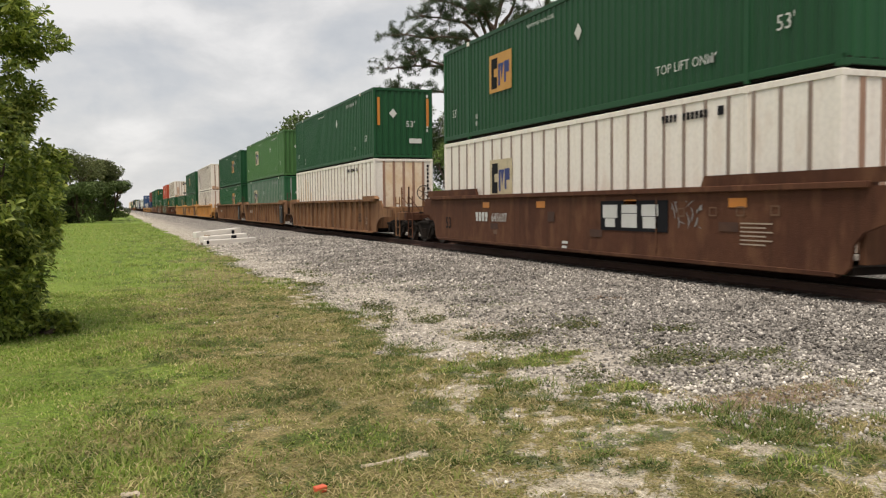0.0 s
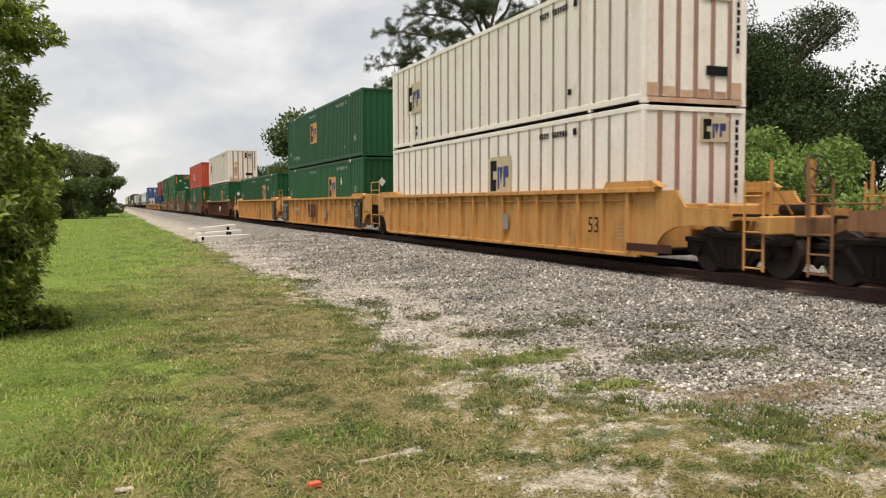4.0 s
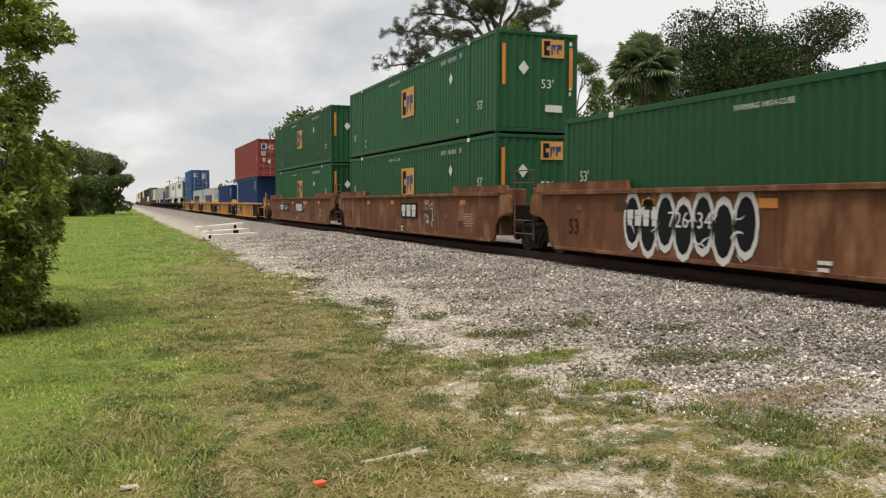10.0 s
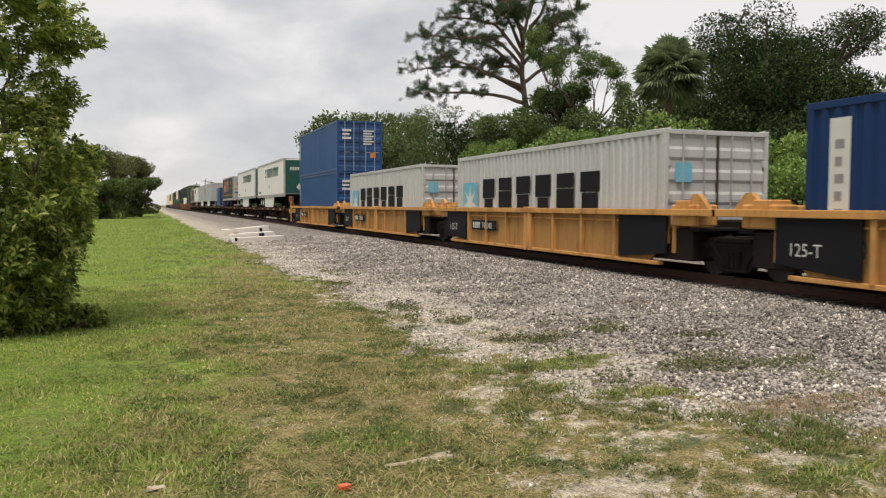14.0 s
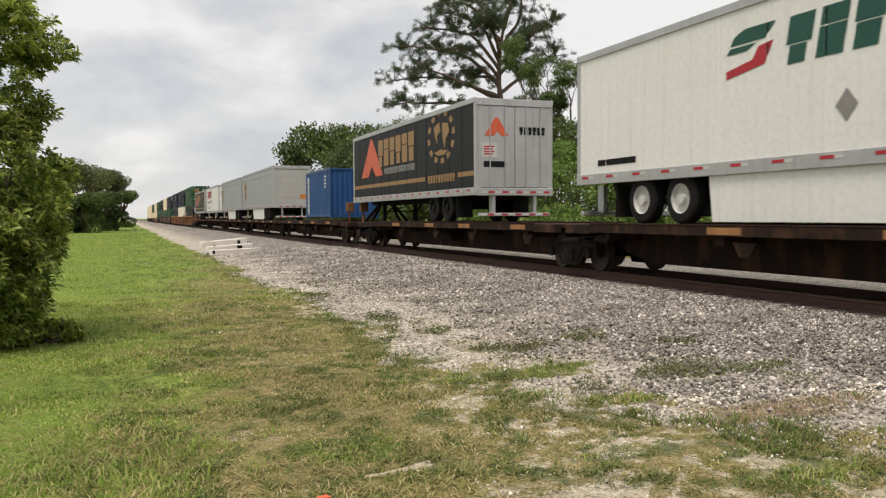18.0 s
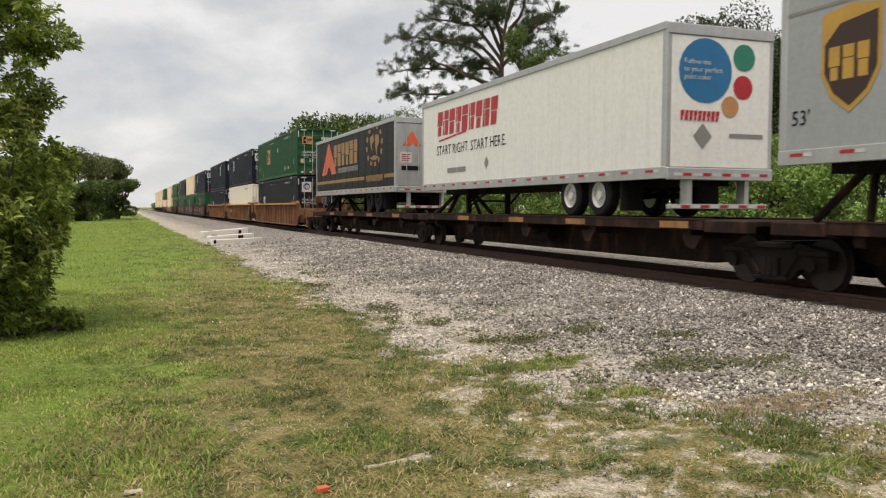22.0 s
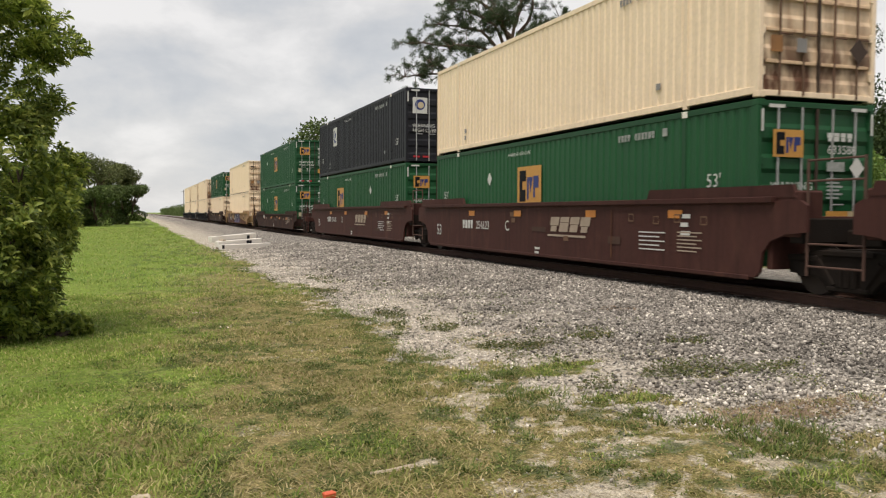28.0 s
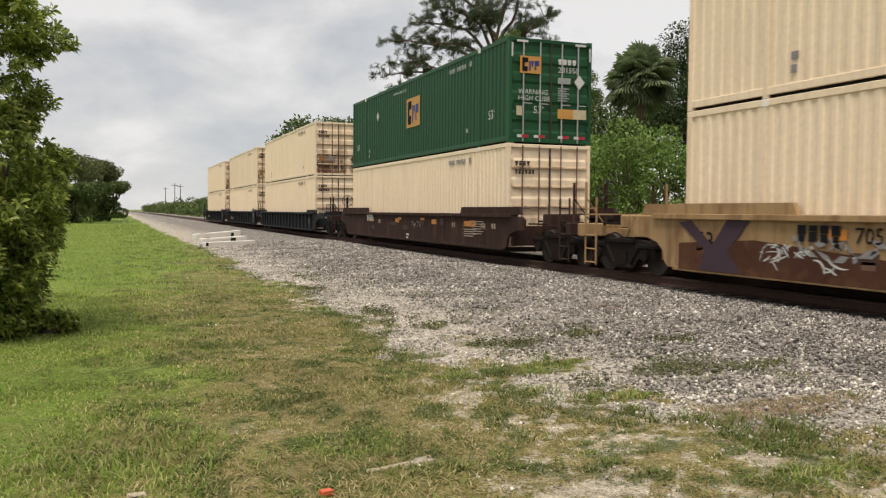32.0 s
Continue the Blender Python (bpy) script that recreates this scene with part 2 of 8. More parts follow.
CAR = {
    "brown": material("rusty_brown_steel", (0.072, 0.031, 0.019), 0.75, second=(0.115, 0.052, 0.028), scale=0.55, amount=0.7, streak=(0.034, 0.018, 0.012), streak_amount=0.45, rust=(0.17, 0.085, 0.045), rust_amount=0.45, spec=0.12, bump=0.25, random_amount=0.15),
    "tan": material("weathered_tan_steel", (0.25, 0.135, 0.068), 0.8, second=(0.17, 0.088, 0.048), scale=0.9, amount=0.8, streak=(0.045, 0.026, 0.018), streak_amount=0.7, rust=(0.085, 0.042, 0.026), rust_amount=0.6, spec=0.12, bump=0.2, random_amount=0.1),
    "panel": material("dark_rusted_panel_steel", (0.125, 0.050, 0.024), 0.8, second=(0.165, 0.072, 0.034), scale=0.9, streak=(0.045, 0.024, 0.017), streak_amount=0.5, rust=(0.16, 0.085, 0.05), rust_amount=0.5, spec=0.12, bump=0.2, random_amount=0.1),
    "yellow": material("weathered_yellow_steel", (0.54, 0.285, 0.092), 0.65, second=(0.45, 0.225, 0.068), scale=0.9, streak=(0.16, 0.08, 0.035), streak_amount=0.5, rust=(0.17, 0.075, 0.03), rust_amount=0.45, spec=0.12, bump=0.12),
    "rust": material("orange_rust_steel", (0.165, 0.074, 0.037), 0.8, second=(0.085, 0.038, 0.021), scale=0.55, amount=0.85, streak=(0.05, 0.024, 0.015), streak_amount=0.5, rust=(0.29, 0.155, 0.085), rust_amount=0.6, spec=0.12, bump=0.3),
    "oxide": material("dark_red_oxide_steel", (0.056, 0.023, 0.019), 0.65, second=(0.066, 0.029, 0.023), scale=0.9, streak=(0.022, 0.012, 0.01), streak_amount=0.5, rust=(0.11, 0.05, 0.035), rust_amount=0.3, spec=0.12, bump=0.1, random_amount=0.08),
    "dark": material("dirty_dark_brown_steel", (0.040, 0.022, 0.018), 0.8, second=(0.052, 0.030, 0.024), scale=0.9, streak=(0.014, 0.01, 0.009), streak_amount=0.6, rust=(0.1, 0.052, 0.034), rust_amount=0.45, spec=0.12, bump=0.15),
    "ochre": material("faded_ochre_steel", (0.36, 0.24, 0.12), 0.7, second=(0.28, 0.17, 0.08), scale=0.8, streak=(0.09, 0.05, 0.03), streak_amount=0.6, rust=(0.16, 0.075, 0.035), rust_amount=0.6, spec=0.12, bump=0.15),
    "ochre_panel": material("weathered_ochre_panel", (0.40, 0.215, 0.07), 0.7, second=(0.33, 0.17, 0.055), scale=0.9, streak=(0.15, 0.075, 0.035), streak_amount=0.5, rust=(0.2, 0.095, 0.04), rust_amount=0.4, spec=0.12, bump=0.12),
    "slate": material("dark_blue_grey_steel", (0.016, 0.018, 0.022), 0.65, second=(0.024, 0.025, 0.028), scale=0.9, streak=(0.05, 0.045, 0.04), streak_amount=0.4, spec=0.12, bump=0.1),
    "spine": material("grimy_flatcar_steel", (0.022, 0.014, 0.011), 0.85, second=(0.036, 0.021, 0.015), scale=0.8, streak=(0.012, 0.009, 0.008), streak_amount=0.6, rust=(0.1, 0.048, 0.028), rust_amount=0.6, spec=0.12, bump=0.25),
}
grime = material("black_running_gear", (0.014, 0.011, 0.009), 0.85, second=(0.022, 0.016, 0.012), scale=3.0, rust_amount=0.2, rust=(0.03, 0.017, 0.011), spec=0.12, bump=0.3)
wheel_steel = material("wheel_steel", (0.05, 0.037, 0.03), 0.6, 0.3, second=(0.025, 0.018, 0.015), scale=3.0, bump=0.1)
bright_rail = material("worn_rail_steel", (0.35, 0.32, 0.29), 0.35, 0.8, second=(0.25, 0.2, 0.16), bump=0.05)
rusty_rail = material("rusty_rail_web", (0.080, 0.044, 0.033), 0.9, second=(0.115, 0.06, 0.042), scale=5.0, bump=0.4)
sleeper_wood = material("grey_weathered_sleeper", (0.075, 0.058, 0.045), 0.95, second=(0.04, 0.03, 0.024), scale=6.0, bump=0.6, random_amount=0.3)
white_mark = material("white_lettering", (0.56, 0.56, 0.53), 0.6, second=(0.5, 0.5, 0.46), scale=4.0, bump=0)
black_mark = material("black_lettering", (0.012, 0.012, 0.014), 0.7, bump=0, spec=0.1)
post_grey = material("rust_grey_post", (0.27, 0.215, 0.18), 0.7, second=(0.2, 0.13, 0.09), scale=2.0, streak_amount=0.4, bump=0)
weathered_dark = material("faded_brown_stencil", (0.055, 0.034, 0.024), 0.7, bump=0)
weathered_ink = material("weathered_tan_lettering", (0.36, 0.29, 0.22), 0.7, second=(0.26, 0.2, 0.15), scale=5.0, bump=0)
faded_amber = material("faded_amber_plate", (0.34, 0.16, 0.05), 0.6, second=(0.16, 0.08, 0.035), scale=3.0, amount=0.9, bump=0)
dark_spray = material("dark_violet_spray_paint", (0.05, 0.026, 0.042), 0.7, second=(0.035, 0.02, 0.03), scale=3, bump=0)
tan_stain = material("tan_rust_stain", (0.66, 0.50, 0.33), 0.65, second=(0.74, 0.64, 0.50), scale=1.6, amount=0.9, streak=(0.52, 0.33, 0.18), streak_amount=0.5, bump=0)
rust_stain = material("rust_orange_stain", (0.46, 0.27, 0.16), 0.75, second=(0.62, 0.46, 0.34), scale=3.0, amount=0.9, rust_amount=0.4, bump=0)
patch_paint = material("faded_tan_patch", (0.15, 0.085, 0.05), 0.8, second=(0.10, 0.055, 0.035), scale=4.0, rust_amount=0.5, bump=0)
patch_rust = material("dark_rust_patch", (0.05, 0.026, 0.018), 0.85, second=(0.08, 0.04, 0.025), scale=4.0, rust_amount=0.3, bump=0)
dry_wood = material("bleached_splintered_wood", (0.50, 0.42, 0.32), 0.9, second=(0.33, 0.26, 0.19), scale=9.0, bump=0.5)
pale_ink = material("faded_white_stencil", (0.33, 0.34, 0.32), 0.65, second=(0.2, 0.22, 0.2), scale=12.0, amount=0.8, bump=0)
grey_mark = material("grey_marking", (0.25, 0.24, 0.23), 0.6, bump=0)
navy_mark = material("blue_lettering", (0.02, 0.035, 0.16), 0.55, bump=0)
gold_mark = material("gold_lettering", (0.30, 0.17, 0.06), 0.5, second=(0.24, 0.13, 0.05), bump=0)
yellow_panel = material("amber_logo_panel", (0.52, 0.27, 0.06), 0.55, second=(0.45, 0.22, 0.05), scale=1.5, streak_amount=0.2, bump=0)
faded_panel = material("faded_logo_panel", (0.52, 0.44, 0.29), 0.6, second=(0.42, 0.33, 0.2), scale=1.5, streak_amount=0.4, bump=0)
orange_mark = material("orange_red_marking", (0.62, 0.115, 0.05), 0.5, bump=0)
red_mark = material("red_marking", (0.42, 0.02, 0.03), 0.5, bump=0)
teal_mark = material("green_marking", (0.012, 0.075, 0.055), 0.5, bump=0)
sky_mark = material("light_blue_panel", (0.14, 0.40, 0.52), 0.5, bump=0)
blue_disc = material("blue_sticker", (0.02, 0.15, 0.33), 0.4, bump=0)
amber_reflector = material("amber_reflective_plate", (0.55, 0.20, 0.03), 0.35, bump=0)
purple_spray = material("violet_spray_paint", (0.07, 0.05, 0.13), 0.7, second=(0.12, 0.10, 0.2), scale=3, bump=0)
tan_spray = material("olive_brown_spray_paint", (0.12, 0.10, 0.055), 0.7, second=(0.08, 0.07, 0.05), scale=3, bump=0)
dull_spray = material("olive_grey_spray_paint", (0.062, 0.062, 0.045), 0.7, second=(0.11, 0.105, 0.085), scale=2.5, amount=0.9, bump=0)
lime_spray = material("lime_spray_paint", (0.16, 0.24, 0.04), 0.7, second=(0.1, 0.16, 0.03), scale=3, bump=0)
grey_spray = material("grey_spray_paint", (0.05, 0.052, 0.05), 0.7, second=(0.03, 0.031, 0.03), scale=3, bump=0)
trailer_white = material("white_trailer_skin", (0.76, 0.75, 0.71), 0.4, second=(0.71, 0.70, 0.66), scale=0.7, streak=(0.42, 0.40, 0.36), streak_amount=0.2, bump=0.01)
trailer_grey = material("silver_grey_trailer_skin", (0.33, 0.345, 0.35), 0.42, second=(0.29, 0.3, 0.305), scale=0.7, streak=(0.22, 0.22, 0.22), streak_amount=0.2, bump=0.01)
trailer_black = material("black_trailer_graphic", (0.012, 0.0115, 0.013), 0.5, second=(0.016, 0.016, 0.017), scale=0.8, bump=0.01, spec=0.15)
aluminium = material("dull_aluminium", (0.48, 0.48, 0.48), 0.42, 0.55, second=(0.36, 0.35, 0.34), scale=1.5, streak=(0.25, 0.22, 0.2), streak_amount=0.35, bump=0.03)
rubber = material("tyre_rubber", (0.014, 0.013, 0.013), 0.85, spec=0.15, bump=0.15)
rim_white = material("white_wheel_rim", (0.6, 0.59, 0.56), 0.45, bump=0.02)
bark = material("grey_brown_bark", (0.12, 0.085, 0.062), 0.95, second=(0.07, 0.05, 0.038), scale=5.0, bump=0.8, bump_scale=18)
concrete_white = material("white_painted_beam", (0.76, 0.72, 0.66), 0.7, second=(0.62, 0.57, 0.5), scale=4.0, bump=0.2)
LEAF_BUSH = leafy("glossy_bush_leaves", [(0.08, 0.12, 0.027), (0.165, 0.225, 0.042), (0.29, 0.35, 0.066), (0.50, 0.53, 0.13)], 0.45, 0.5, 0.35)
LEAF_DARK = leafy("dark_oak_leaves", [(0.026, 0.042, 0.016), (0.038, 0.060, 0.021), (0.055, 0.082, 0.027)], 0.8, 0.15, 0.1)
LEAF_MID = leafy("broadleaf_leaves", [(0.062, 0.092, 0.030), (0.095, 0.137, 0.041), (0.14, 0.18, 0.056)], 0.55, 0.22)
LEAF_OLIVE = leafy("olive_brown_leaves", [(0.075, 0.092, 0.036), (0.115, 0.135, 0.05), (0.165, 0.175, 0.066)], 0.6, 0.2)
LEAF_LIGHT = leafy("light_broadleaf_leaves", [(0.07, 0.105, 0.032), (0.11, 0.16, 0.044), (0.16, 0.21, 0.06)], 0.55, 0.3)
LEAF_PINE = leafy("pine_needles", [(0.036, 0.058, 0.027), (0.056, 0.086, 0.036), (0.085, 0.112, 0.046)], 0.65, 0.1)
LEAF_VINE = leafy("bright_vine_leaves", [(0.10, 0.17, 0.038), (0.16, 0.25, 0.058), (0.25, 0.34, 0.085)], 0.5, 0.3)
LEAF_PALM = leafy("palm_fronds", [(0.14, 0.195, 0.095), (0.21, 0.27, 0.135), (0.29, 0.34, 0.19)], 0.5, 0.25)
LUSH = leafy("lush_grass_blades", [(0.145, 0.225, 0.036), (0.205, 0.295, 0.05), (0.285, 0.355, 0.076), (0.49, 0.45, 0.20)], 0.65, 0.45)
BLADES = leafy("dry_grass_blades", [(0.15, 0.185, 0.046), (0.235, 0.24, 0.074), (0.37, 0.315, 0.145), (0.56, 0.465, 0.26)], 0.7, 0.45)
DEAD = leafy("dead_grass_blades", [(0.24, 0.165, 0.115), (0.36, 0.26, 0.18), (0.48, 0.38, 0.27)], 0.8, 0.35)
TUFTS = leafy("tuft_grass", [(0.06, 0.095, 0.024), (0.10, 0.150, 0.036), (0.16, 0.205, 0.054), (0.28, 0.26, 0.11)], 0.6, 0.4)
WEED = leafy("dark_weed_leaves", [(0.055, 0.075, 0.026), (0.085, 0.11, 0.035), (0.13, 0.14, 0.05), (0.20, 0.16, 0.085)], 0.7, 0.3)
PALE_STONE = leafy("pale_limestone", [(0.12, 0.109, 0.094), (0.38, 0.347, 0.297), (0.57, 0.52, 0.447), (0.2, 0.181, 0.154), (0.82, 0.76, 0.665)], 0.85, 0.0)
STONE = leafy("ballast_stone", [(0.05, 0.045, 0.04), (0.20, 0.182, 0.16), (0.35, 0.32, 0.278), (0.10, 0.091, 0.079), (0.66, 0.61, 0.535)], 0.85, 0.0)


# ---- building helpers ----
def part(name, bm, mat, parent=None, label="", smooth=False):
    """Links a bmesh, or a ready mesh, as one mesh object under a thing or a part."""
    if isinstance(bm, bpy.types.Mesh):
        me = bm
    else:
        me = bpy.data.meshes.new(name)
        bm.to_mesh(me)
        bm.free()
    if mat and not me.materials:
        me.materials.append(mat)
    if smooth:
        me.shade_smooth()
    ob = new(name, me)
    ob.parent = parent
    if label:
        ob["label"] = label
    return ob


def empty(name, place=(0, 0, 0)):
    ob = new(name)
    ob.location = place
    return ob


def mesh_of(name, verts, faces, mat=None, smooth=False):
    """A mesh from arrays: verts (n, 3), faces (m, k)."""
    verts, faces = np.asarray(verts, np.float32), np.asarray(faces, np.int32)
    me = bpy.data.meshes.new(name)
    me.vertices.add(len(verts))
    me.vertices.foreach_set("co", verts.ravel())
    k = faces.shape[1]
    me.loops.add(faces.size)
    me.loops.foreach_set("vertex_index", faces.ravel())
    me.polygons.add(len(faces))
    me.polygons.foreach_set("loop_start", np.arange(0, faces.size, k, dtype=np.int32))
    me.update(calc_edges=True)
    if mat:
        me.materials.append(mat)
    if smooth:
        me.shade_smooth()
    return me


def slab(bm, x0, x1, y0, y1, z0, z1, bevel=0.0):
    """A box, with its edges broken where a bevel is given."""
    r = bmesh.ops.create_cube(bm, size=1.0)
    for v in r["verts"]:
        v.co = Vector(((x0 + x1) / 2 + v.co.x * (x1 - x0), (y0 + y1) / 2 + v.co.y * (y1 - y0), (z0 + z1) / 2 + v.co.z * (z1 - z0)))
    if bevel:
        es = list({e for v in r["verts"] for e in v.link_edges})
        bmesh.ops.bevel(bm, geom=es, offset=bevel, segments=1, affect="EDGES")
    return bm


def box(x0, x1, y0, y1, z0, z1, bevel=0.0):
    return slab(bmesh.new(), x0, x1, y0, y1, z0, z1, bevel)


def rod(bm, a, b, r, sides=8, r2=None):
    """A round bar from a to b."""
    a, b = Vector(a), Vector(b)
    d = b - a
    m = Matrix.Translation((a + b) / 2) @ d.to_track_quat("Z", "Y").to_matrix().to_4x4()
    bmesh.ops.create_cone(bm, cap_ends=True, segments=sides, radius1=r, radius2=r if r2 is None else r2, depth=d.length, matrix=m)
    return bm


def prism(profile, x0, x1):
    """A solid from an outline in the y-z plane, drawn out from x0 to x1."""
    bm = bmesh.new()
    a = [bm.verts.new((x0, y, z)) for y, z in profile]
    b = [bm.verts.new((x1, y, z)) for y, z in profile]
    bm.faces.new(a)
    bm.faces.new(b[::-1])
    n = len(a)
    for i in range(n):
        bm.faces.new((a[i], b[i], b[(i + 1) % n], a[(i + 1) % n]))
    bmesh.ops.recalc_face_normals(bm, faces=bm.faces)
    return bm


MESHES = {}


def once(key, make):
    """A mesh that alike pieces share."""
    if key not in MESHES:
        made = make()
        if not isinstance(made, bpy.types.Mesh):
            me = bpy.data.meshes.new(str(key[0]) if isinstance(key, tuple) else key)
            made.to_mesh(me)
            made.free()
            made = me
        MESHES[key] = made
    return MESHES[key]


def words(text, size):
    """Flat lettering in the built-in font, in the x-y plane, as a mesh."""
    def make():
        c = bpy.data.curves.new("lettering", "FONT")
        c.body, c.size, c.resolution_u = text, size, 2
        ob = bpy.data.objects.new("lettering", c)
        scene.collection.objects.link(ob)
        bpy.context.view_layer.update()
        me = bpy.data.meshes.new_from_object(ob.evaluated_get(bpy.context.evaluated_depsgraph_get()))
        bpy.data.objects.remove(ob)
        return me
    return once(("lettering", text, size), make)


# lettering used on the train, made before the scene grows
for text, size in (("53'", 0.36), ("53'", 0.34), ("53", 0.5), ("40", 0.5), ("45", 0.42), ("WARNING HIGH-CUBE", 0.14), ("125-T", 0.3), ("TOP LIFT ONLY", 0.26),
                   ("START RIGHT. START HERE.", 0.36), ("A", 0.42), ("B", 0.42), ("C", 0.42), ("Follow me\nto your perfect\npaint color", 0.17), ("645607", 0.34), ("728134", 0.34), ("726134", 0.34), ("254623", 0.34), ("7055", 0.34), ("749048", 0.27), ("646434", 0.4), ("125T", 0.42), ("WARNING", 0.19), ("HIGH CUBE", 0.19), ("53'", 0.28), ("284976", 0.22), ("265454", 0.22), ("633588", 0.22), ("281550", 0.22), ("804372", 0.19), ("600599", 0.19), ("START RIGHT. START HERE.", 0.45), ("Follow me\nto your perfect\npaint color", 0.15), ("726134", 0.43), ("45", 0.5)):
    words(text, size)


# ---- ground ----
TRACK, RAIL_TOP = 11.29, 0.35


def ground_z(x, y=0.0):
    """Height of the ground: level lawn, a low bed of stone under the track, level again beyond."""
    d = np.abs(np.asarray(x, float) - TRACK)
    t = np.clip((8.2 - d) / 5.6, 0, 1)
    return 0.165 * t * t * (3 - 2 * t) + 0.0 * np.asarray(y, float)


def smooth_noise(x, y, seed=0.0):
    return noise.noise(Vector((x, y, seed)))


def fbm(x, y, seed=0.0, octaves=4):
    """Layered value noise over arrays, about -1 to 1."""
    x, y = np.asarray(x, float), np.asarray(y, float)
    out, amp, total = 0.0, 1.0, 0.0
    for k in range(octaves):
        px, py = x * 2.03 ** k + 17.3 * k, y * 2.03 ** k - 9.1 * k
        i, j = np.floor(px), np.floor(py)
        fx, fy = px - i, py - j
        fx, fy = fx * fx * (3 - 2 * fx), fy * fy * (3 - 2 * fy)

        def corner(a, b):
            h = np.sin(a * 127.1 + b * 311.7 + (seed + k) * 74.7) * 43758.5453
            return h - np.floor(h)
        top = corner(i, j) * (1 - fx) + corner(i + 1, j) * fx
        low = corner(i, j + 1) * (1 - fx) + corner(i + 1, j + 1) * fx
        out = out + amp * (2 * (top * (1 - fy) + low * fy) - 1)
        total += amp
        amp *= 0.58
    return out / total * 1.5


def rise(v, lo, hi):
    t = np.clip((v - lo) / (hi - lo), 0, 1)
    return t * t * (3 - 2 * t)


def spots(x, y, many, seed):
    """One inside any of the ragged spots (middle, half width across and along), zero outside."""
    wob = 0.45 * fbm(x * 2.2, y * 2.2, seed, 3) + 0.25 * fbm(x * 8.0, y * 8.0, seed + 5, 2)
    d = np.full(np.shape(x), 9.0)
    for a, b, rx, ry in many:
        d = np.minimum(d, np.hypot((x - a) / rx, (y - b) / ry))
    return rise(d + wob, 1.15, 0.7)


SAND_SPOTS = ((2.55, 4.35, 0.62, 0.5), (2.9, 6.95, 0.35, 0.13), (3.55, 6.6, 0.4, 0.16), (5.75, 5.1, 0.5, 0.35), (2.0, 5.2, 0.25, 0.12), (4.9, 4.2, 0.35, 0.25), (3.35, 5.3, 0.3, 0.15))
DEAD_SPOTS = ((5.0, 5.45, 0.85, 0.35), (4.5, 4.9, 0.5, 0.25), (7.3, 11.7, 0.35, 0.3), (4.6, 10.3, 0.3, 0.25))
GREEN_SPOTS = ((3.95, 7.9, 1.0, 0.36), (4.1, 6.45, 0.35, 0.22), (3.3, 4.95, 0.4, 0.16), (1.5, 5.75, 0.38, 0.4), (3.9, 4.1, 0.5, 0.2))
EDGE_SAND = ((3.1, 14.6, 0.3, 1.5), (3.45, 18.2, 0.4, 1.6), (3.5, 11.8, 0.3, 0.5))
WEED_SPOTS = ((5.3, 7.15, 0.5, 0.3), (5.9, 6.9, 0.5, 0.2), (4.4, 9.4, 0.4, 0.3), (4.1, 11.2, 0.25, 0.4), (3.9, 13.0, 0.25, 0.5), (5.6, 9.6, 0.3, 0.25), (3.7, 17.5, 0.3, 0.6), (6.4, 8.6, 0.3, 0.2))


def from_edge(x, y):
    """How far a place lies inside the bed of stone, from its ragged edge."""
    y = np.asarray(y, float)
    e = 3.2 + 0.30 * fbm(y * 0.25, 0 * y + 3.1, 1, 2) + 0.36 * np.clip(8.8 - y, 0, 6)
    near = 1 + 1.2 * rise(y, 9.5, 6.5)
    return x - e + near * (0.30 * fbm(x * 1.5, y * 1.1, 2, 3) + 0.16 * fbm(x * 5.0, y * 4.0, 3, 3))


def stone_at(x, y):
    d = from_edge(x, y)
    green = np.maximum(spots(x, y, GREEN_SPOTS, 4), 0.8 * spots(x, y, DEAD_SPOTS[:2], 6))
    weedy = np.maximum(rise(fbm(x * 2.0, y * 1.6, 7, 4), 0.22, 0.6) * rise(d, 3.0, 0.2) * rise(y, 15, 7), 0.6 * spots(x, y, WEED_SPOTS, 8))
    return rise(d, -0.08, 0.22) * (1 - np.maximum(green, 0.85 * weedy)) * (1 - 0.75 * spots(x, y, EDGE_SAND, 10)) * rise(x, 18.8, 17.8)


def lush_at(x, y):
    w = x - 0.05 * y - 0.10 * np.clip(y - 16, 0, 12) + 0.8 * fbm(x * 0.5, y * 0.4, 11, 3) + 0.45 * fbm(x * 1.7, y * 1.3, 12, 3)
    w = w + 0.9 * fbm(x * 3.1, y * 2.6, 13, 3)
    return np.maximum(rise(w, 1.5, -1.7), 0.62 * spots(x, y, GREEN_SPOTS, 4) * rise(fbm(x * 5.0, y * 4.0, 14, 3), -0.5, 0.2))


def weed_at(x, y):
    """Low dark weeds that grow in clumps through the worn lawn."""
    v = 0.8 * fbm(x * 2.6, y * 2.0, 21, 4) + 0.45 * fbm(x * 8.0, y * 6.5, 22, 3)
    return np.maximum(rise(v, 0.10, 0.38) * rise(x + 0.3 * fbm(x, y, 23, 2), -1.2, 0.6), np.maximum(0.6 * spots(x, y, GREEN_SPOTS, 4), spots(x, y, WEED_SPOTS, 8)))


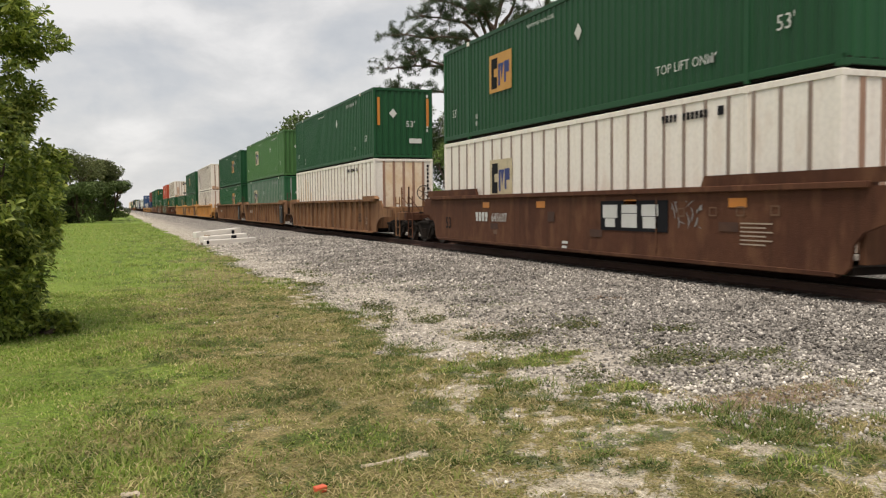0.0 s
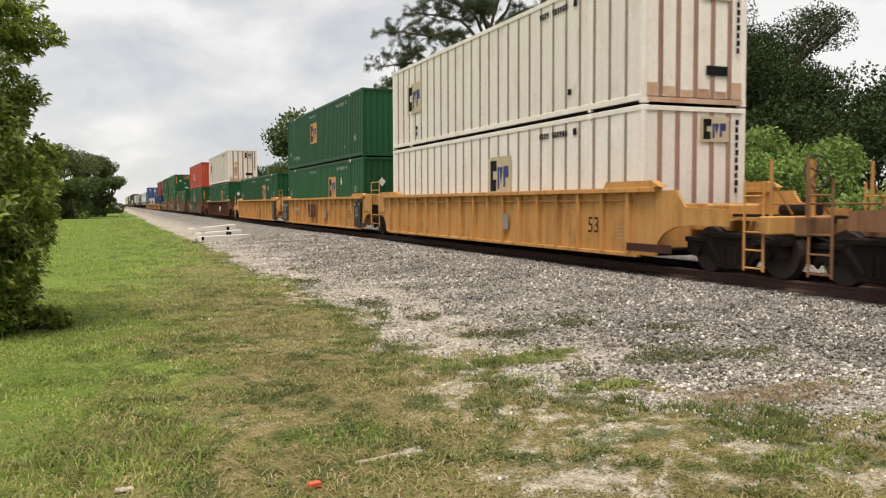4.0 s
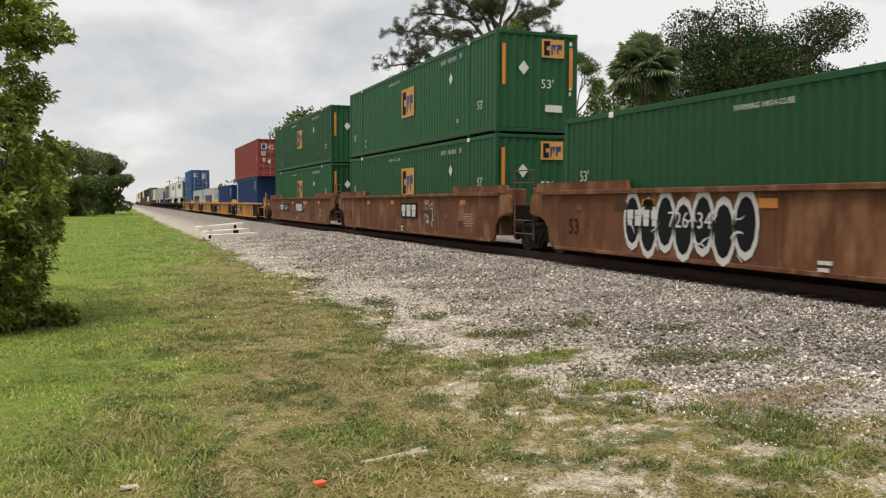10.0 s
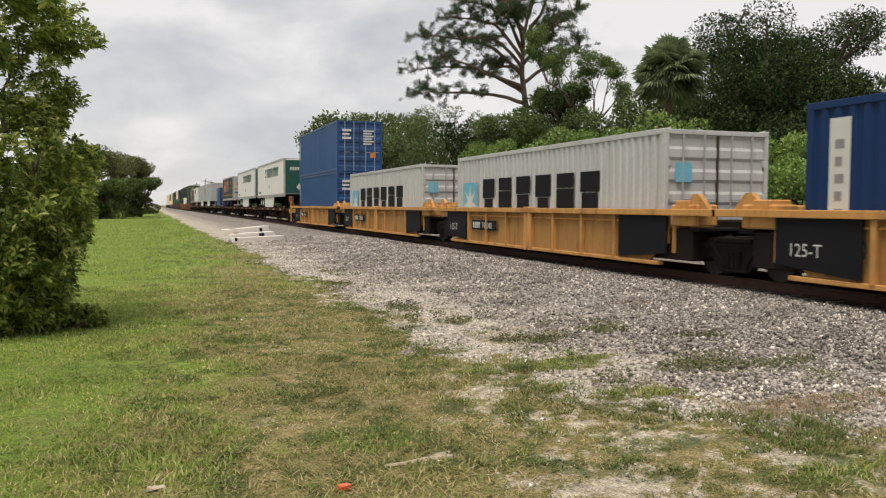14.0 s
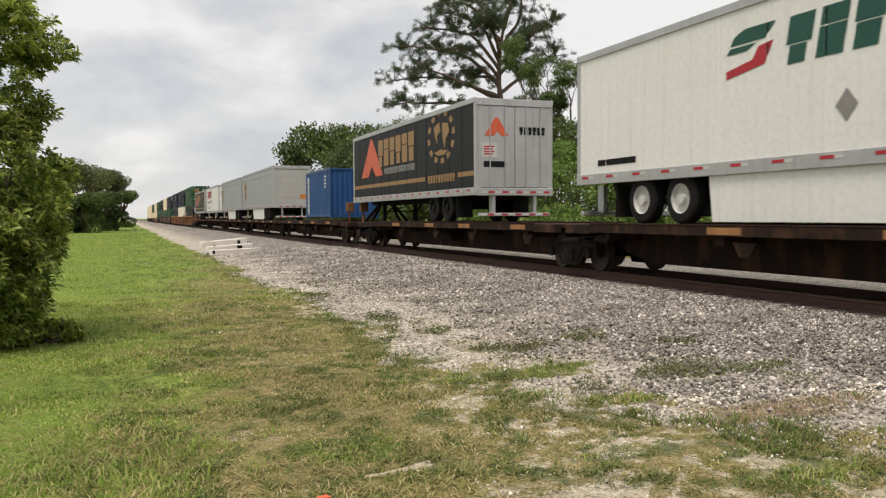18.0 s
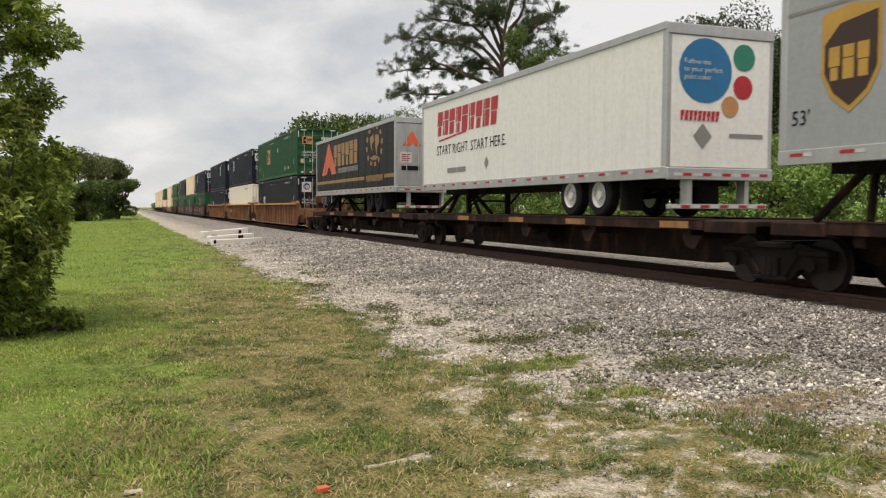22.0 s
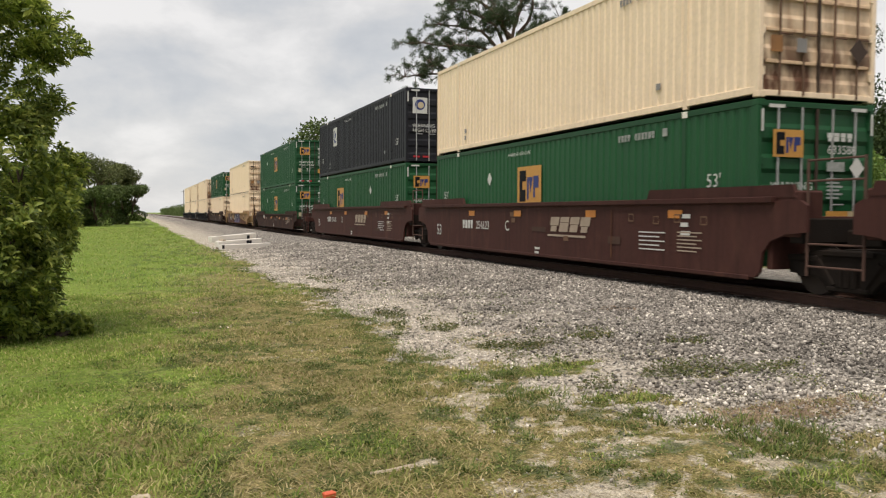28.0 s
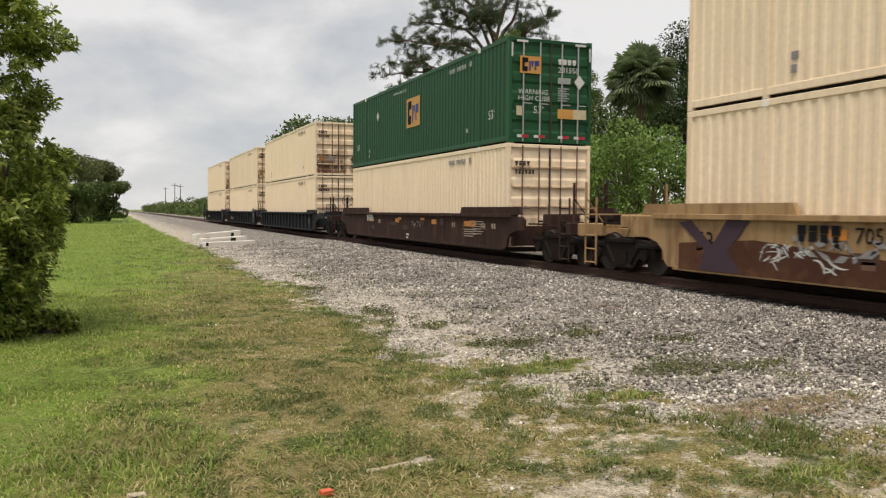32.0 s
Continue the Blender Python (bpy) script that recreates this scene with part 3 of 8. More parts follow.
def bare_at(x, y):
    v = 0.8 * fbm(x * 2.3, y * 2.8, 31, 4) + 0.5 * fbm(x * 9.0, y * 9.0, 32, 2)
    strip = rise(x - 0.05 * y, 1.7, 2.6) * rise(y, 9.0, 7.5)
    flecks = rise(fbm(x * 6.5, y * 6.0, 33, 4), 0.12, 0.38) * strip * rise(x - 0.05 * y, 6.2, 5.4)
    broken = 0.25 + 0.75 * rise(fbm(x * 5.0, y * 5.5, 34, 4), -0.25, 0.15)
    return np.maximum(np.maximum(rise(v, 0.28, 0.56) * (0.35 + 0.65 * strip) * rise(x, 0.0, 0.8), 0.8 * flecks), spots(x, y, SAND_SPOTS + EDGE_SAND, 9) * broken)


def ground_mesh():
    xs = np.unique(np.round(np.concatenate([np.arange(-3.6, 9.01, 0.075), np.arange(-9, 20.01, 0.45), np.arange(-60, 70, 6.0), [-3000, -1200, -500, -220, -120, 120, 220, 500, 1200, 3000]]), 3))
    ys = np.unique(np.round(np.concatenate([np.arange(3.0, 22.01, 0.085), np.arange(-6.0, 3.0, 0.15), np.arange(22, 60, 0.8), np.arange(60, 120, 3.0), np.arange(120, 300, 15.0), [-3000, -800, -200, -60, -20, -8, 450, 700, 1200, 2000, 4000]]), 3))
    X, Y = np.meshgrid(xs, ys)
    Z = ground_z(X)
    close = (X > -9) & (X < 20) & (Y > -6) & (Y < 40) & (np.abs(X - TRACK) > 3.0)
    Z = Z + np.where(close, 0.016 * fbm(X * 1.1, Y * 1.1, 41, 3) + 0.006 * fbm(X * 6, Y * 6, 42, 2), 0)
    n, m = len(xs), len(ys)
    i = (np.arange(m - 1)[:, None] * n + np.arange(n - 1)[None]).ravel()
    me = mesh_of("ground", np.stack([X.ravel(), Y.ravel(), Z.ravel()], 1), np.stack([i, i + 1, i + n + 1, i + n], 1), smooth=True)
    for name, field in (("stone", stone_at), ("lush", lush_at), ("weed", weed_at), ("bare", bare_at)):
        a = me.attributes.new(name, "FLOAT", "POINT")
        a.data.foreach_set("value", field(X.ravel(), Y.ravel()).astype(np.float32))
    a = me.attributes.new("dead", "FLOAT", "POINT")
    a.data.foreach_set("value", spots(X.ravel(), Y.ravel(), DEAD_SPOTS, 6).astype(np.float32))
    return me


def ground_material():
    m = bpy.data.materials.new("grass_sand_and_stone")
    m.use_nodes = True
    n, l = m.node_tree.nodes, m.node_tree.links
    b = n["Principled BSDF"]
    b.inputs["Roughness"].default_value, b.inputs["Specular IOR Level"].default_value = 0.95, 0.1
    geo = n.new("ShaderNodeNewGeometry")
    sp = n.new("ShaderNodeSeparateXYZ")
    l.new(geo.outputs["Position"], sp.inputs[0])

    def tex(s, detail=6.0, rough=0.55):
        t = n.new("ShaderNodeTexNoise")
        t.inputs["Scale"].default_value, t.inputs["Detail"].default_value, t.inputs["Roughness"].default_value = s, detail, rough
        l.new(geo.outputs["Position"], t.inputs["Vector"])
        return t.outputs["Fac"]

    def steps(src, lo, hi, a=0.0, c=1.0):
        r = n.new("ShaderNodeMapRange")
        for k, v in zip((1, 2, 3, 4), (lo, hi, a, c)):
            r.inputs[k].default_value = v
        l.new(src, r.inputs[0])
        return r.outputs[0]

    def calc(op, a, c):
        x = n.new("ShaderNodeMath"); x.operation = op
        for k, v in ((0, a), (1, c)):
            if isinstance(v, float):
                x.inputs[k].default_value = v
            else:
                l.new(v, x.inputs[k])
        return x.outputs[0]

    def blend(fac, a, c):
        x = n.new("ShaderNodeMix"); x.data_type = "RGBA"
        l.new(fac, x.inputs[0])
        for k, v in ((6, a), (7, c)):
            if isinstance(v, tuple):
                x.inputs[k].default_value = (*v, 1)
            else:
                l.new(v, x.inputs[k])
        return x.outputs[2]

    def laid(name, ragged=0.5):
        """Where one kind of ground lies, its rim broken up finely."""
        at = n.new("ShaderNodeAttribute"); at.attribute_name = name
        return steps(calc("ADD", at.outputs["Fac"], steps(fine, 0.3, 0.7, -ragged, ragged)), 0.25, 0.75)
    fine = tex(26.0, 5.0, 0.65)
    lush = blend(steps(tex(0.35, 5.0), 0.36, 0.64), (0.145, 0.225, 0.036), (0.21, 0.285, 0.052))
    lush = blend(steps(tex(30.0, 4.0), 0.40, 0.68, 0, 0.6), lush, (0.115, 0.17, 0.028))
    lush = blend(steps(tex(1.3, 7.0, 0.65), 0.54, 0.68, 0, 0.6), lush, (0.20, 0.19, 0.062))
    dry = blend(steps(tex(3.4, 9.0, 0.7), 0.40, 0.60), (0.18, 0.165, 0.056), (0.37, 0.29, 0.145))
    dry = blend(steps(tex(50.0, 4.0), 0.42, 0.64, 0, 0.8), dry, (0.115, 0.108, 0.038))
    grass = blend(laid("lush"), dry, lush)
    grass = blend(laid("dead"), grass, (0.27, 0.20, 0.14))
    sand = blend(steps(tex(14.0, 5.0), 0.35, 0.7), (0.62, 0.555, 0.445), (0.36, 0.305, 0.225))
    grass = blend(calc("MULTIPLY", laid("bare", 0.6), 0.85), grass, sand)
    grass = blend(calc("MULTIPLY", laid("weed", 0.7), 0.75), grass, (0.065, 0.090, 0.026))
    # stone: shade between stones painted as dark gaps; outer edge paler and finer
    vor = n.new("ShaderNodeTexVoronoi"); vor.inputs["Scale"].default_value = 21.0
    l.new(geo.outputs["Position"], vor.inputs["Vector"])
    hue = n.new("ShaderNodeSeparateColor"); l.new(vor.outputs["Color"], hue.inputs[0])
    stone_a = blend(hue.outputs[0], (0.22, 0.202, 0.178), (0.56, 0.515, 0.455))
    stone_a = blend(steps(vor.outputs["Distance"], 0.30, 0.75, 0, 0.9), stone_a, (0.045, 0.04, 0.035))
    stone_c = blend(steps(tex(30.0, 4.0), 0.38, 0.65), (0.56, 0.505, 0.42), (0.27, 0.238, 0.19))
    inner = steps(calc("ADD", sp.outputs["X"], steps(tex(0.8), 0.2, 0.8, -1.2, 1.2)), 4.3, 6.4)
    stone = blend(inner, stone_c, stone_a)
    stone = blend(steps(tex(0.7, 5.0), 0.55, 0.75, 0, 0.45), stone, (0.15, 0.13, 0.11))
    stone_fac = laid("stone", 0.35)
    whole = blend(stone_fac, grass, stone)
    grit = steps(tex(70.0, 5.0, 0.7), 0.36, 0.62, 0.60, 1.32)
    clods = steps(tex(9.0, 6.0, 0.7), 0.36, 0.64, 0.70, 1.26)
    hsv = n.new("ShaderNodeHueSaturation")
    l.new(whole, hsv.inputs["Color"]); l.new(calc("MULTIPLY", grit, clods), hsv.inputs["Value"])
    l.new(hsv.outputs[0], b.inputs["Base Color"])
    bp = n.new("ShaderNodeBump"); bp.inputs["Strength"].default_value, bp.inputs["Distance"].default_value = 1.0, 0.04
    l.new(blend(stone_fac, tex(40.0, 5.0), vor.outputs["Distance"]), bp.inputs["Height"])
    l.new(bp.outputs[0], b.inputs["Normal"])
    return m


ground = new("ground", ground_mesh())
ground.data.materials.append(ground_material())
tagged(ground, "flat lawn with worn sandy patches beside a bed of crushed stone", "ground", kind="structure")


# ---- loose stone and grass ----
def strewn(rs, count, x0, x1, y0, y1, chance, bias=1.7):
    """Random places in a stretch of ground, kept by chance, denser at its near end."""
    x, y = rs.uniform(x0, x1, count), y0 + (y1 - y0) * rs.uniform(0, 1, count) ** bias
    ok = rs.uniform(0, 1, count) < chance(x, y)
    return x[ok], y[ok]


def scatter_stones(seed, x, y, size0, size1, name, mat):
    """Broken stones, each a squashed and turned angular lump."""
    rs = np.random.RandomState(seed)
    base = np.array([(1, 0, 0), (-1, 0, 0), (0, 1, 0), (0, -1, 0), (0, 0, 1), (0, 0, -1)], float)
    tri = np.array([f for i, j in ((0, 2), (2, 1), (1, 3), (3, 0)) for f in ((i, j, 4), (j, i, 5))])
    k = len(x)
    size = rs.uniform(size0, size1, k) * rs.choice([0.6, 0.85, 1.0, 1.25], k) * (1 + 0.02 * np.clip(y - 8, 0, 30))
    jit = base[None] * (1 + rs.normal(0, 0.25, (k, 6, 1))) * np.stack([rs.uniform(0.7, 1.3, k), rs.uniform(0.6, 1.1, k), rs.uniform(0.5, 0.9, k)], 1)[:, None]
    a, c = rs.uniform(0, 6.28, k), rs.normal(0, 0.9, k)
    ca, sa, cc, sc = np.cos(a), np.sin(a), np.cos(c), np.sin(c)
    p = np.stack([jit[..., 0], jit[..., 1] * cc[:, None] - jit[..., 2] * sc[:, None], jit[..., 1] * sc[:, None] + jit[..., 2] * cc[:, None]], -1)
    p = np.stack([p[..., 0] * ca[:, None] - p[..., 1] * sa[:, None], p[..., 0] * sa[:, None] + p[..., 1] * ca[:, None], p[..., 2]], -1) * size[:, None, None]
    p += np.stack([x, y, ground_z(x) + size * rs.uniform(-0.1, 0.6, k)], 1)[:, None]
    f = tri[None] + (np.arange(k) * 6)[:, None, None]
    return new(name, mesh_of(name, p.reshape(-1, 3), f.reshape(-1, 3), mat))


def inner_band(x, y):
    return rise(from_edge(x, y) + 0.8 * fbm(x * 0.8, y * 0.8, 51, 3), 0.9, 2.6)


rs = np.random.RandomState(13)
x, y = strewn(rs, 88000, 2.4, 8.4, 3.4, 42.0, lambda x, y: stone_at(x, y) * (1 - inner_band(x, y)))
tagged(scatter_stones(13, x, y, 0.011, 0.021, "pale_ballast_stones", PALE_STONE), "paler crushed limestone along the edge of the ballast", "gravel", kind="stuff")
x, y = strewn(rs, 112000, 3.4, 10.1, 3.4, 42.0, lambda x, y: stone_at(x, y) * inner_band(x, y))
tagged(scatter_stones(11, x, y, 0.016, 0.028, "ballast_stones", STONE), "crushed grey and white ballast stones beside the rails", "gravel", kind="stuff")
x, y = strewn(rs, 9000, 0.6, 7.5, 3.3, 16.0, lambda x, y: 0.75 * bare_at(x, y) + 0.012)
tagged(scatter_stones(12, x, y, 0.006, 0.018, "scattered_pebbles", PALE_STONE), "small pale pebbles lying in the worn grass", "gravel", kind="stuff")


def grass_patch(seed, x, y, height, name, label, mat, lean0=0.5, lean1=2.2, wide=1.0):
    """Short blades, each one bent strip."""
    rs = np.random.RandomState(seed)
    k = len(x)
    h = height * rs.uniform(0.4, 1.25, k) * (1 + 0.7 * np.clip(fbm(x * 0.8, y * 0.8, 61, 3), -0.5, 1.0))
    w = rs.uniform(0.0025, 0.005, k) * (1 + 0.06 * y) * wide
    a = rs.uniform(0, 6.28, k); lean = rs.uniform(lean0, lean1, k) * h
    side = np.stack([np.cos(a), np.sin(a), 0 * a], 1) * w[:, None]
    tip = np.stack([-np.sin(a) * lean, np.cos(a) * lean, h], 1)
    root = np.stack([x, y, ground_z(x) - 0.004], 1)
    mid = root + tip * np.array([0.35, 0.35, 0.7])
    v = np.stack([root - side, root + side, mid + side * 0.8, mid - side * 0.8, root + tip], 1)
    i = (np.arange(k) * 5)[:, None]
    f = np.concatenate([i + [0, 1, 2], i + [0, 2, 3], i + [3, 2, 4]], 0)
    return tagged(new(name, mesh_of(name, v.reshape(-1, 3), f, mat)), label, "grass", kind="stuff")


def low_leaves(seed, x, y, size, name, label, mat, height=0.03):
    """Small broad leaves of creeping weeds, lying almost flat at uneven heights."""
    rs = np.random.RandomState(seed)
    k = len(x)
    p = np.stack([x, y, ground_z(x) + rs.uniform(0.002, 1.0, k) ** 1.5 * height * (1 + 0.8 * np.clip(fbm(x * 2.5, y * 2.5, 71, 2), -0.8, 1.0))], 1)
    a = rs.uniform(0, 6.28, k)
    ax = np.stack([np.cos(a), np.sin(a), rs.normal(0.25, 0.5, k)], 1); ax /= np.linalg.norm(ax, axis=1)[:, None]
    sd = np.cross(ax, np.stack([rs.normal(0, 0.4, k), rs.normal(0, 0.4, k), np.ones(k)], 1)); sd /= np.linalg.norm(sd, axis=1)[:, None]
    ln = size * rs.uniform(0.5, 1.4, k)[:, None] * (1 + 0.05 * np.clip(y - 5, 0, 20))[:, None]
    v = np.stack([p - ax * ln * 0.5, p + sd * ln * 0.28, p + ax * ln * 0.5, p - sd * ln * 0.28], 1)
    i = (np.arange(k) * 4)[:, None]
    f = np.concatenate([i + [0, 1, 2], i + [0, 2, 3]], 0)
    return tagged(new(name, mesh_of(name, v.reshape(-1, 3), f, mat)), label, "grass", kind="stuff")


rs = np.random.RandomState(21)
x, y = strewn(rs, 290000, -3.2, 6.6, 1.2, 18.0, lambda x, y: rise(y, 1.2, 2.9) * (1 - stone_at(x, y)) * (1 - 0.75 * lush_at(x, y)) * (1 - 0.9 * bare_at(x, y)) * 0.8)
grass_patch(21, x, y, 0.026, "dry_lawn_grass", "short worn grass bleached to straw colour", BLADES, 1.0, 3.2)
x, y = strewn(rs, 256000, -4.2, 5.2, 1.2, 18.0, lambda x, y: rise(y, 1.2, 2.9) * (1 - stone_at(x, y)) * lush_at(x, y) * (1 - 0.9 * bare_at(x, y)))
grass_patch(25, x, y, 0.040, "lawn_grass", "short thick green grass of the lawn", LUSH, 0.5, 2.0)
x, y = strewn(rs, 34000, 3.4, 8.0, 3.6, 12.5, lambda x, y: spots(x, y, DEAD_SPOTS, 6))
grass_patch(26, x, y, 0.030, "dead_grass", "patch of brown dead grass beside the ballast", DEAD, 0.8, 3.0)
x, y = strewn(rs, 60000, -14.0, 3.6, 17.0, 95.0, lambda x, y: (1 - stone_at(x, y)) * (x > -2.0 - 0.11 * y))
grass_patch(22, x, y, 0.05, "far_lawn_grass", "longer bright green grass farther along the lawn", LUSH, 0.5, 1.6)
x, y = strewn(rs, 22000, 18.4, 22.0, 8.0, 62.0, lambda x, y: 1 + 0 * x, 1.4)
grass_patch(24, x, y, 0.30, "trackside_verge_grass", "tall bright grass on the verge behind the track", LUSH, 0.3, 1.2)
x, y = strewn(rs, 232000, -1.6, 6.8, 1.5, 17.0, lambda x, y: rise(y, 1.5, 3.0) * weed_at(x, y) * (1 - 0.75 * stone_at(x, y)) * 0.9)
low_leaves(27, x, y, 0.022, "lawn_weeds", "low dark green weeds growing in clumps through the lawn", TUFTS)
x, y = strewn(rs, 210000, 2.8, 9.0, 4.0, 24.0, lambda x, y: np.maximum(spots(x, y, WEED_SPOTS, 8), rise(fbm(x * 2.2, y * 1.6, 81, 4), 0.40, 0.75) * rise(from_edge(x, y), 4.2, 0.0)) * rise(from_edge(x, y), -0.1, 0.2))
low_leaves(28, x, y, 0.03, "ballast_weeds", "sparse weeds growing through the edge of the ballast", WEED, 0.09)


def tufts(seed, x, y, name, label, big=1.0):
    """Clumps of longer blades that lean outwards from one root."""
    rs = np.random.RandomState(seed)
    vs = []
    for cx, cy in zip(x, y):
        k = rs.randint(16, 60)
        big_ = big * rs.uniform(0.4, 1.3)
        a, rr = rs.uniform(0, 6.28, k), rs.uniform(0, 0.15, k) * big_
        px, py = cx + np.cos(a) * rr, cy + np.sin(a) * rr
        h = rs.uniform(0.02, 0.06, k) * big_
        out = rs.uniform(0.6, 2.2, k) * h
        b = a + rs.normal(0, 0.5, k)
        root = np.stack([px, py, ground_z(px) - 0.003], 1)
        tip = np.stack([np.cos(b) * out, np.sin(b) * out, h], 1)
        side = np.stack([-np.sin(b), np.cos(b), 0 * b], 1) * 0.0045
        mid = root + tip * np.array([0.4, 0.4, 0.7])
        vs.append(np.stack([root - side, root + side, mid + side * 0.8, mid - side * 0.8, root + tip], 1))
    v = np.concatenate(vs)
    i = (np.arange(len(v)) * 5)[:, None]
    f = np.concatenate([i + [0, 1, 2], i + [0, 2, 3], i + [3, 2, 4]], 0)
    return tagged(new(name, mesh_of(name, v.reshape(-1, 3), f, TUFTS)), label, "grass", kind="stuff")


x, y = strewn(rs, 1500, -1.5, 6.0, 3.4, 14.0, lambda x, y: weed_at(x, y) * (1 - stone_at(x, y)))
tufts(31, x, y, "grass_tufts", "low green weed tufts in the worn lawn", 0.75)
x, y = strewn(rs, 2600, 2.4, 6.5, 4.5, 40.0, lambda x, y: rise(np.abs(from_edge(x, y)), 0.45, 0.05) * 0.8)
tufts(32, x, y, "edge_tufts", "weedy tufts along the ragged edge of the ballast", 1.1)


# ---- track ----
def rail_profile(x, top):
    return [(x - 0.07, top - 0.175), (x + 0.07, top - 0.175), (x + 0.07, top - 0.16), (x + 0.012, top - 0.14), (x + 0.012, top - 0.05),
            (x + 0.036, top - 0.04), (x + 0.036, top - 0.006), (x + 0.03, top), (x - 0.03, top), (x - 0.036, top - 0.006), (x - 0.036, top - 0.04), (x - 0.012, top - 0.05), (x - 0.012, top - 0.14), (x - 0.07, top - 0.16)]


track = empty("railway_track", (0, 0, 0))
tagged(track, "single line of rusty steel rails on timber sleepers in ballast", "railway track", kind="structure")
for side in (-1, 1):
    pts = rail_profile(TRACK + side * 0.753, RAIL_TOP)
    bm = bmesh.new()
    ends = [[bm.verts.new((x, y, z)) for x, z in pts] for y in (-60, 1500)]
    k = len(pts)
    for i in range(k):
        f = bm.faces.new((ends[0][i], ends[0][(i + 1) % k], ends[1][(i + 1) % k], ends[1][i]))
        f.material_index = 1 if i == 7 else 0
    bmesh.ops.recalc_face_normals(bm, faces=bm.faces)
    r = part("rail", bm, rusty_rail, track, "rusty rail with a bright running surface")
    r.data.materials.append(bright_rail)
rs = random.Random(3)
for i in range(150):
    m = once(("sleeper", i % 3), lambda: box(-1.3, 1.3, -0.115, 0.115, -0.15, 0.0, 0.012))
    s = part("sleeper", m, sleeper_wood, track)
    s.location, s.rotation_euler = (TRACK + rs.uniform(-0.05, 0.05), 2.0 + i * 0.52, 0.178 + rs.uniform(-0.006, 0.01)), (0, 0, rs.uniform(-0.02, 0.02))


# ---- plants ----
def leaves_mesh(name, centres, radii, count, length, width, seed, mat, droop=0.2, squash=1.0, shell=0.55, fringe=0.06):
    """Leaves scattered through lumps, denser towards their outside; each is a folded lozenge."""
    rs = np.random.RandomState(seed)
    centres, radii = np.array(centres, float), np.array(radii, float)
    wt = radii ** 2 / (radii ** 2).sum()
    which = rs.choice(len(radii), count, p=wt)
    d = rs.normal(0, 1, (count, 3)); d /= np.linalg.norm(d, axis=1)[:, None]
    r = radii[which] * (shell + (1 - shell) * rs.uniform(0, 1, count) ** 0.6) * (1 + rs.normal(0, fringe, count))
    p = centres[which] + d * r[:, None] * np.array([1, 1, squash])
    ax = d * 0.6 + rs.normal(0, 0.7, (count, 3)); ax[:, 2] -= droop
    ax /= np.linalg.norm(ax, axis=1)[:, None]
    sd = np.cross(ax, rs.normal(0, 1, (count, 3)) + [0, 0, 0.8]); sd /= np.linalg.norm(sd, axis=1)[:, None] + 1e-9
    up_ = np.cross(sd, ax)
    ln = (length * rs.uniform(0.6, 1.25, count))[:, None]; wd = (width * rs.uniform(0.7, 1.2, count))[:, None]
    v = np.stack([p - ax * ln * 0.5, p + sd * wd * 0.5 + up_ * wd * 0.15, p + ax * ln * 0.5, p - sd * wd * 0.5 + up_ * wd * 0.15], 1)
    i = (np.arange(count) * 4)[:, None]
    f = np.concatenate([i + [0, 1, 2], i + [0, 2, 3]], 0)
    return mesh_of(name, v.reshape(-1, 3), f, mat)


def limbs(bm, a, b, r, depth, rs, tips, spread=0.5, wobble=0.15):
    """A branching limb in tapered pieces; collects where the twigs end."""
    a, b = Vector(a), Vector(b)
    mid = a.lerp(b, 0.5) + Vector((rs.uniform(-1, 1), rs.uniform(-1, 1), rs.uniform(-0.5, 0.5))) * (b - a).length * wobble
    rod(bm, a, mid, r, 7, r * 0.82)
    rod(bm, mid, b, r * 0.82, 7, r * 0.62)
    if depth == 0:
        tips.append(b)
        return
    for _ in range(rs.choice((2, 3))):
        d = (b - a).normalized() + Vector((rs.uniform(-1, 1), rs.uniform(-1, 1), rs.uniform(-0.4, 0.8))) * spread
        limbs(bm, b, b + d.normalized() * (b - a).length * rs.uniform(0.5, 0.8), r * 0.58, depth - 1, rs, tips, spread, wobble)


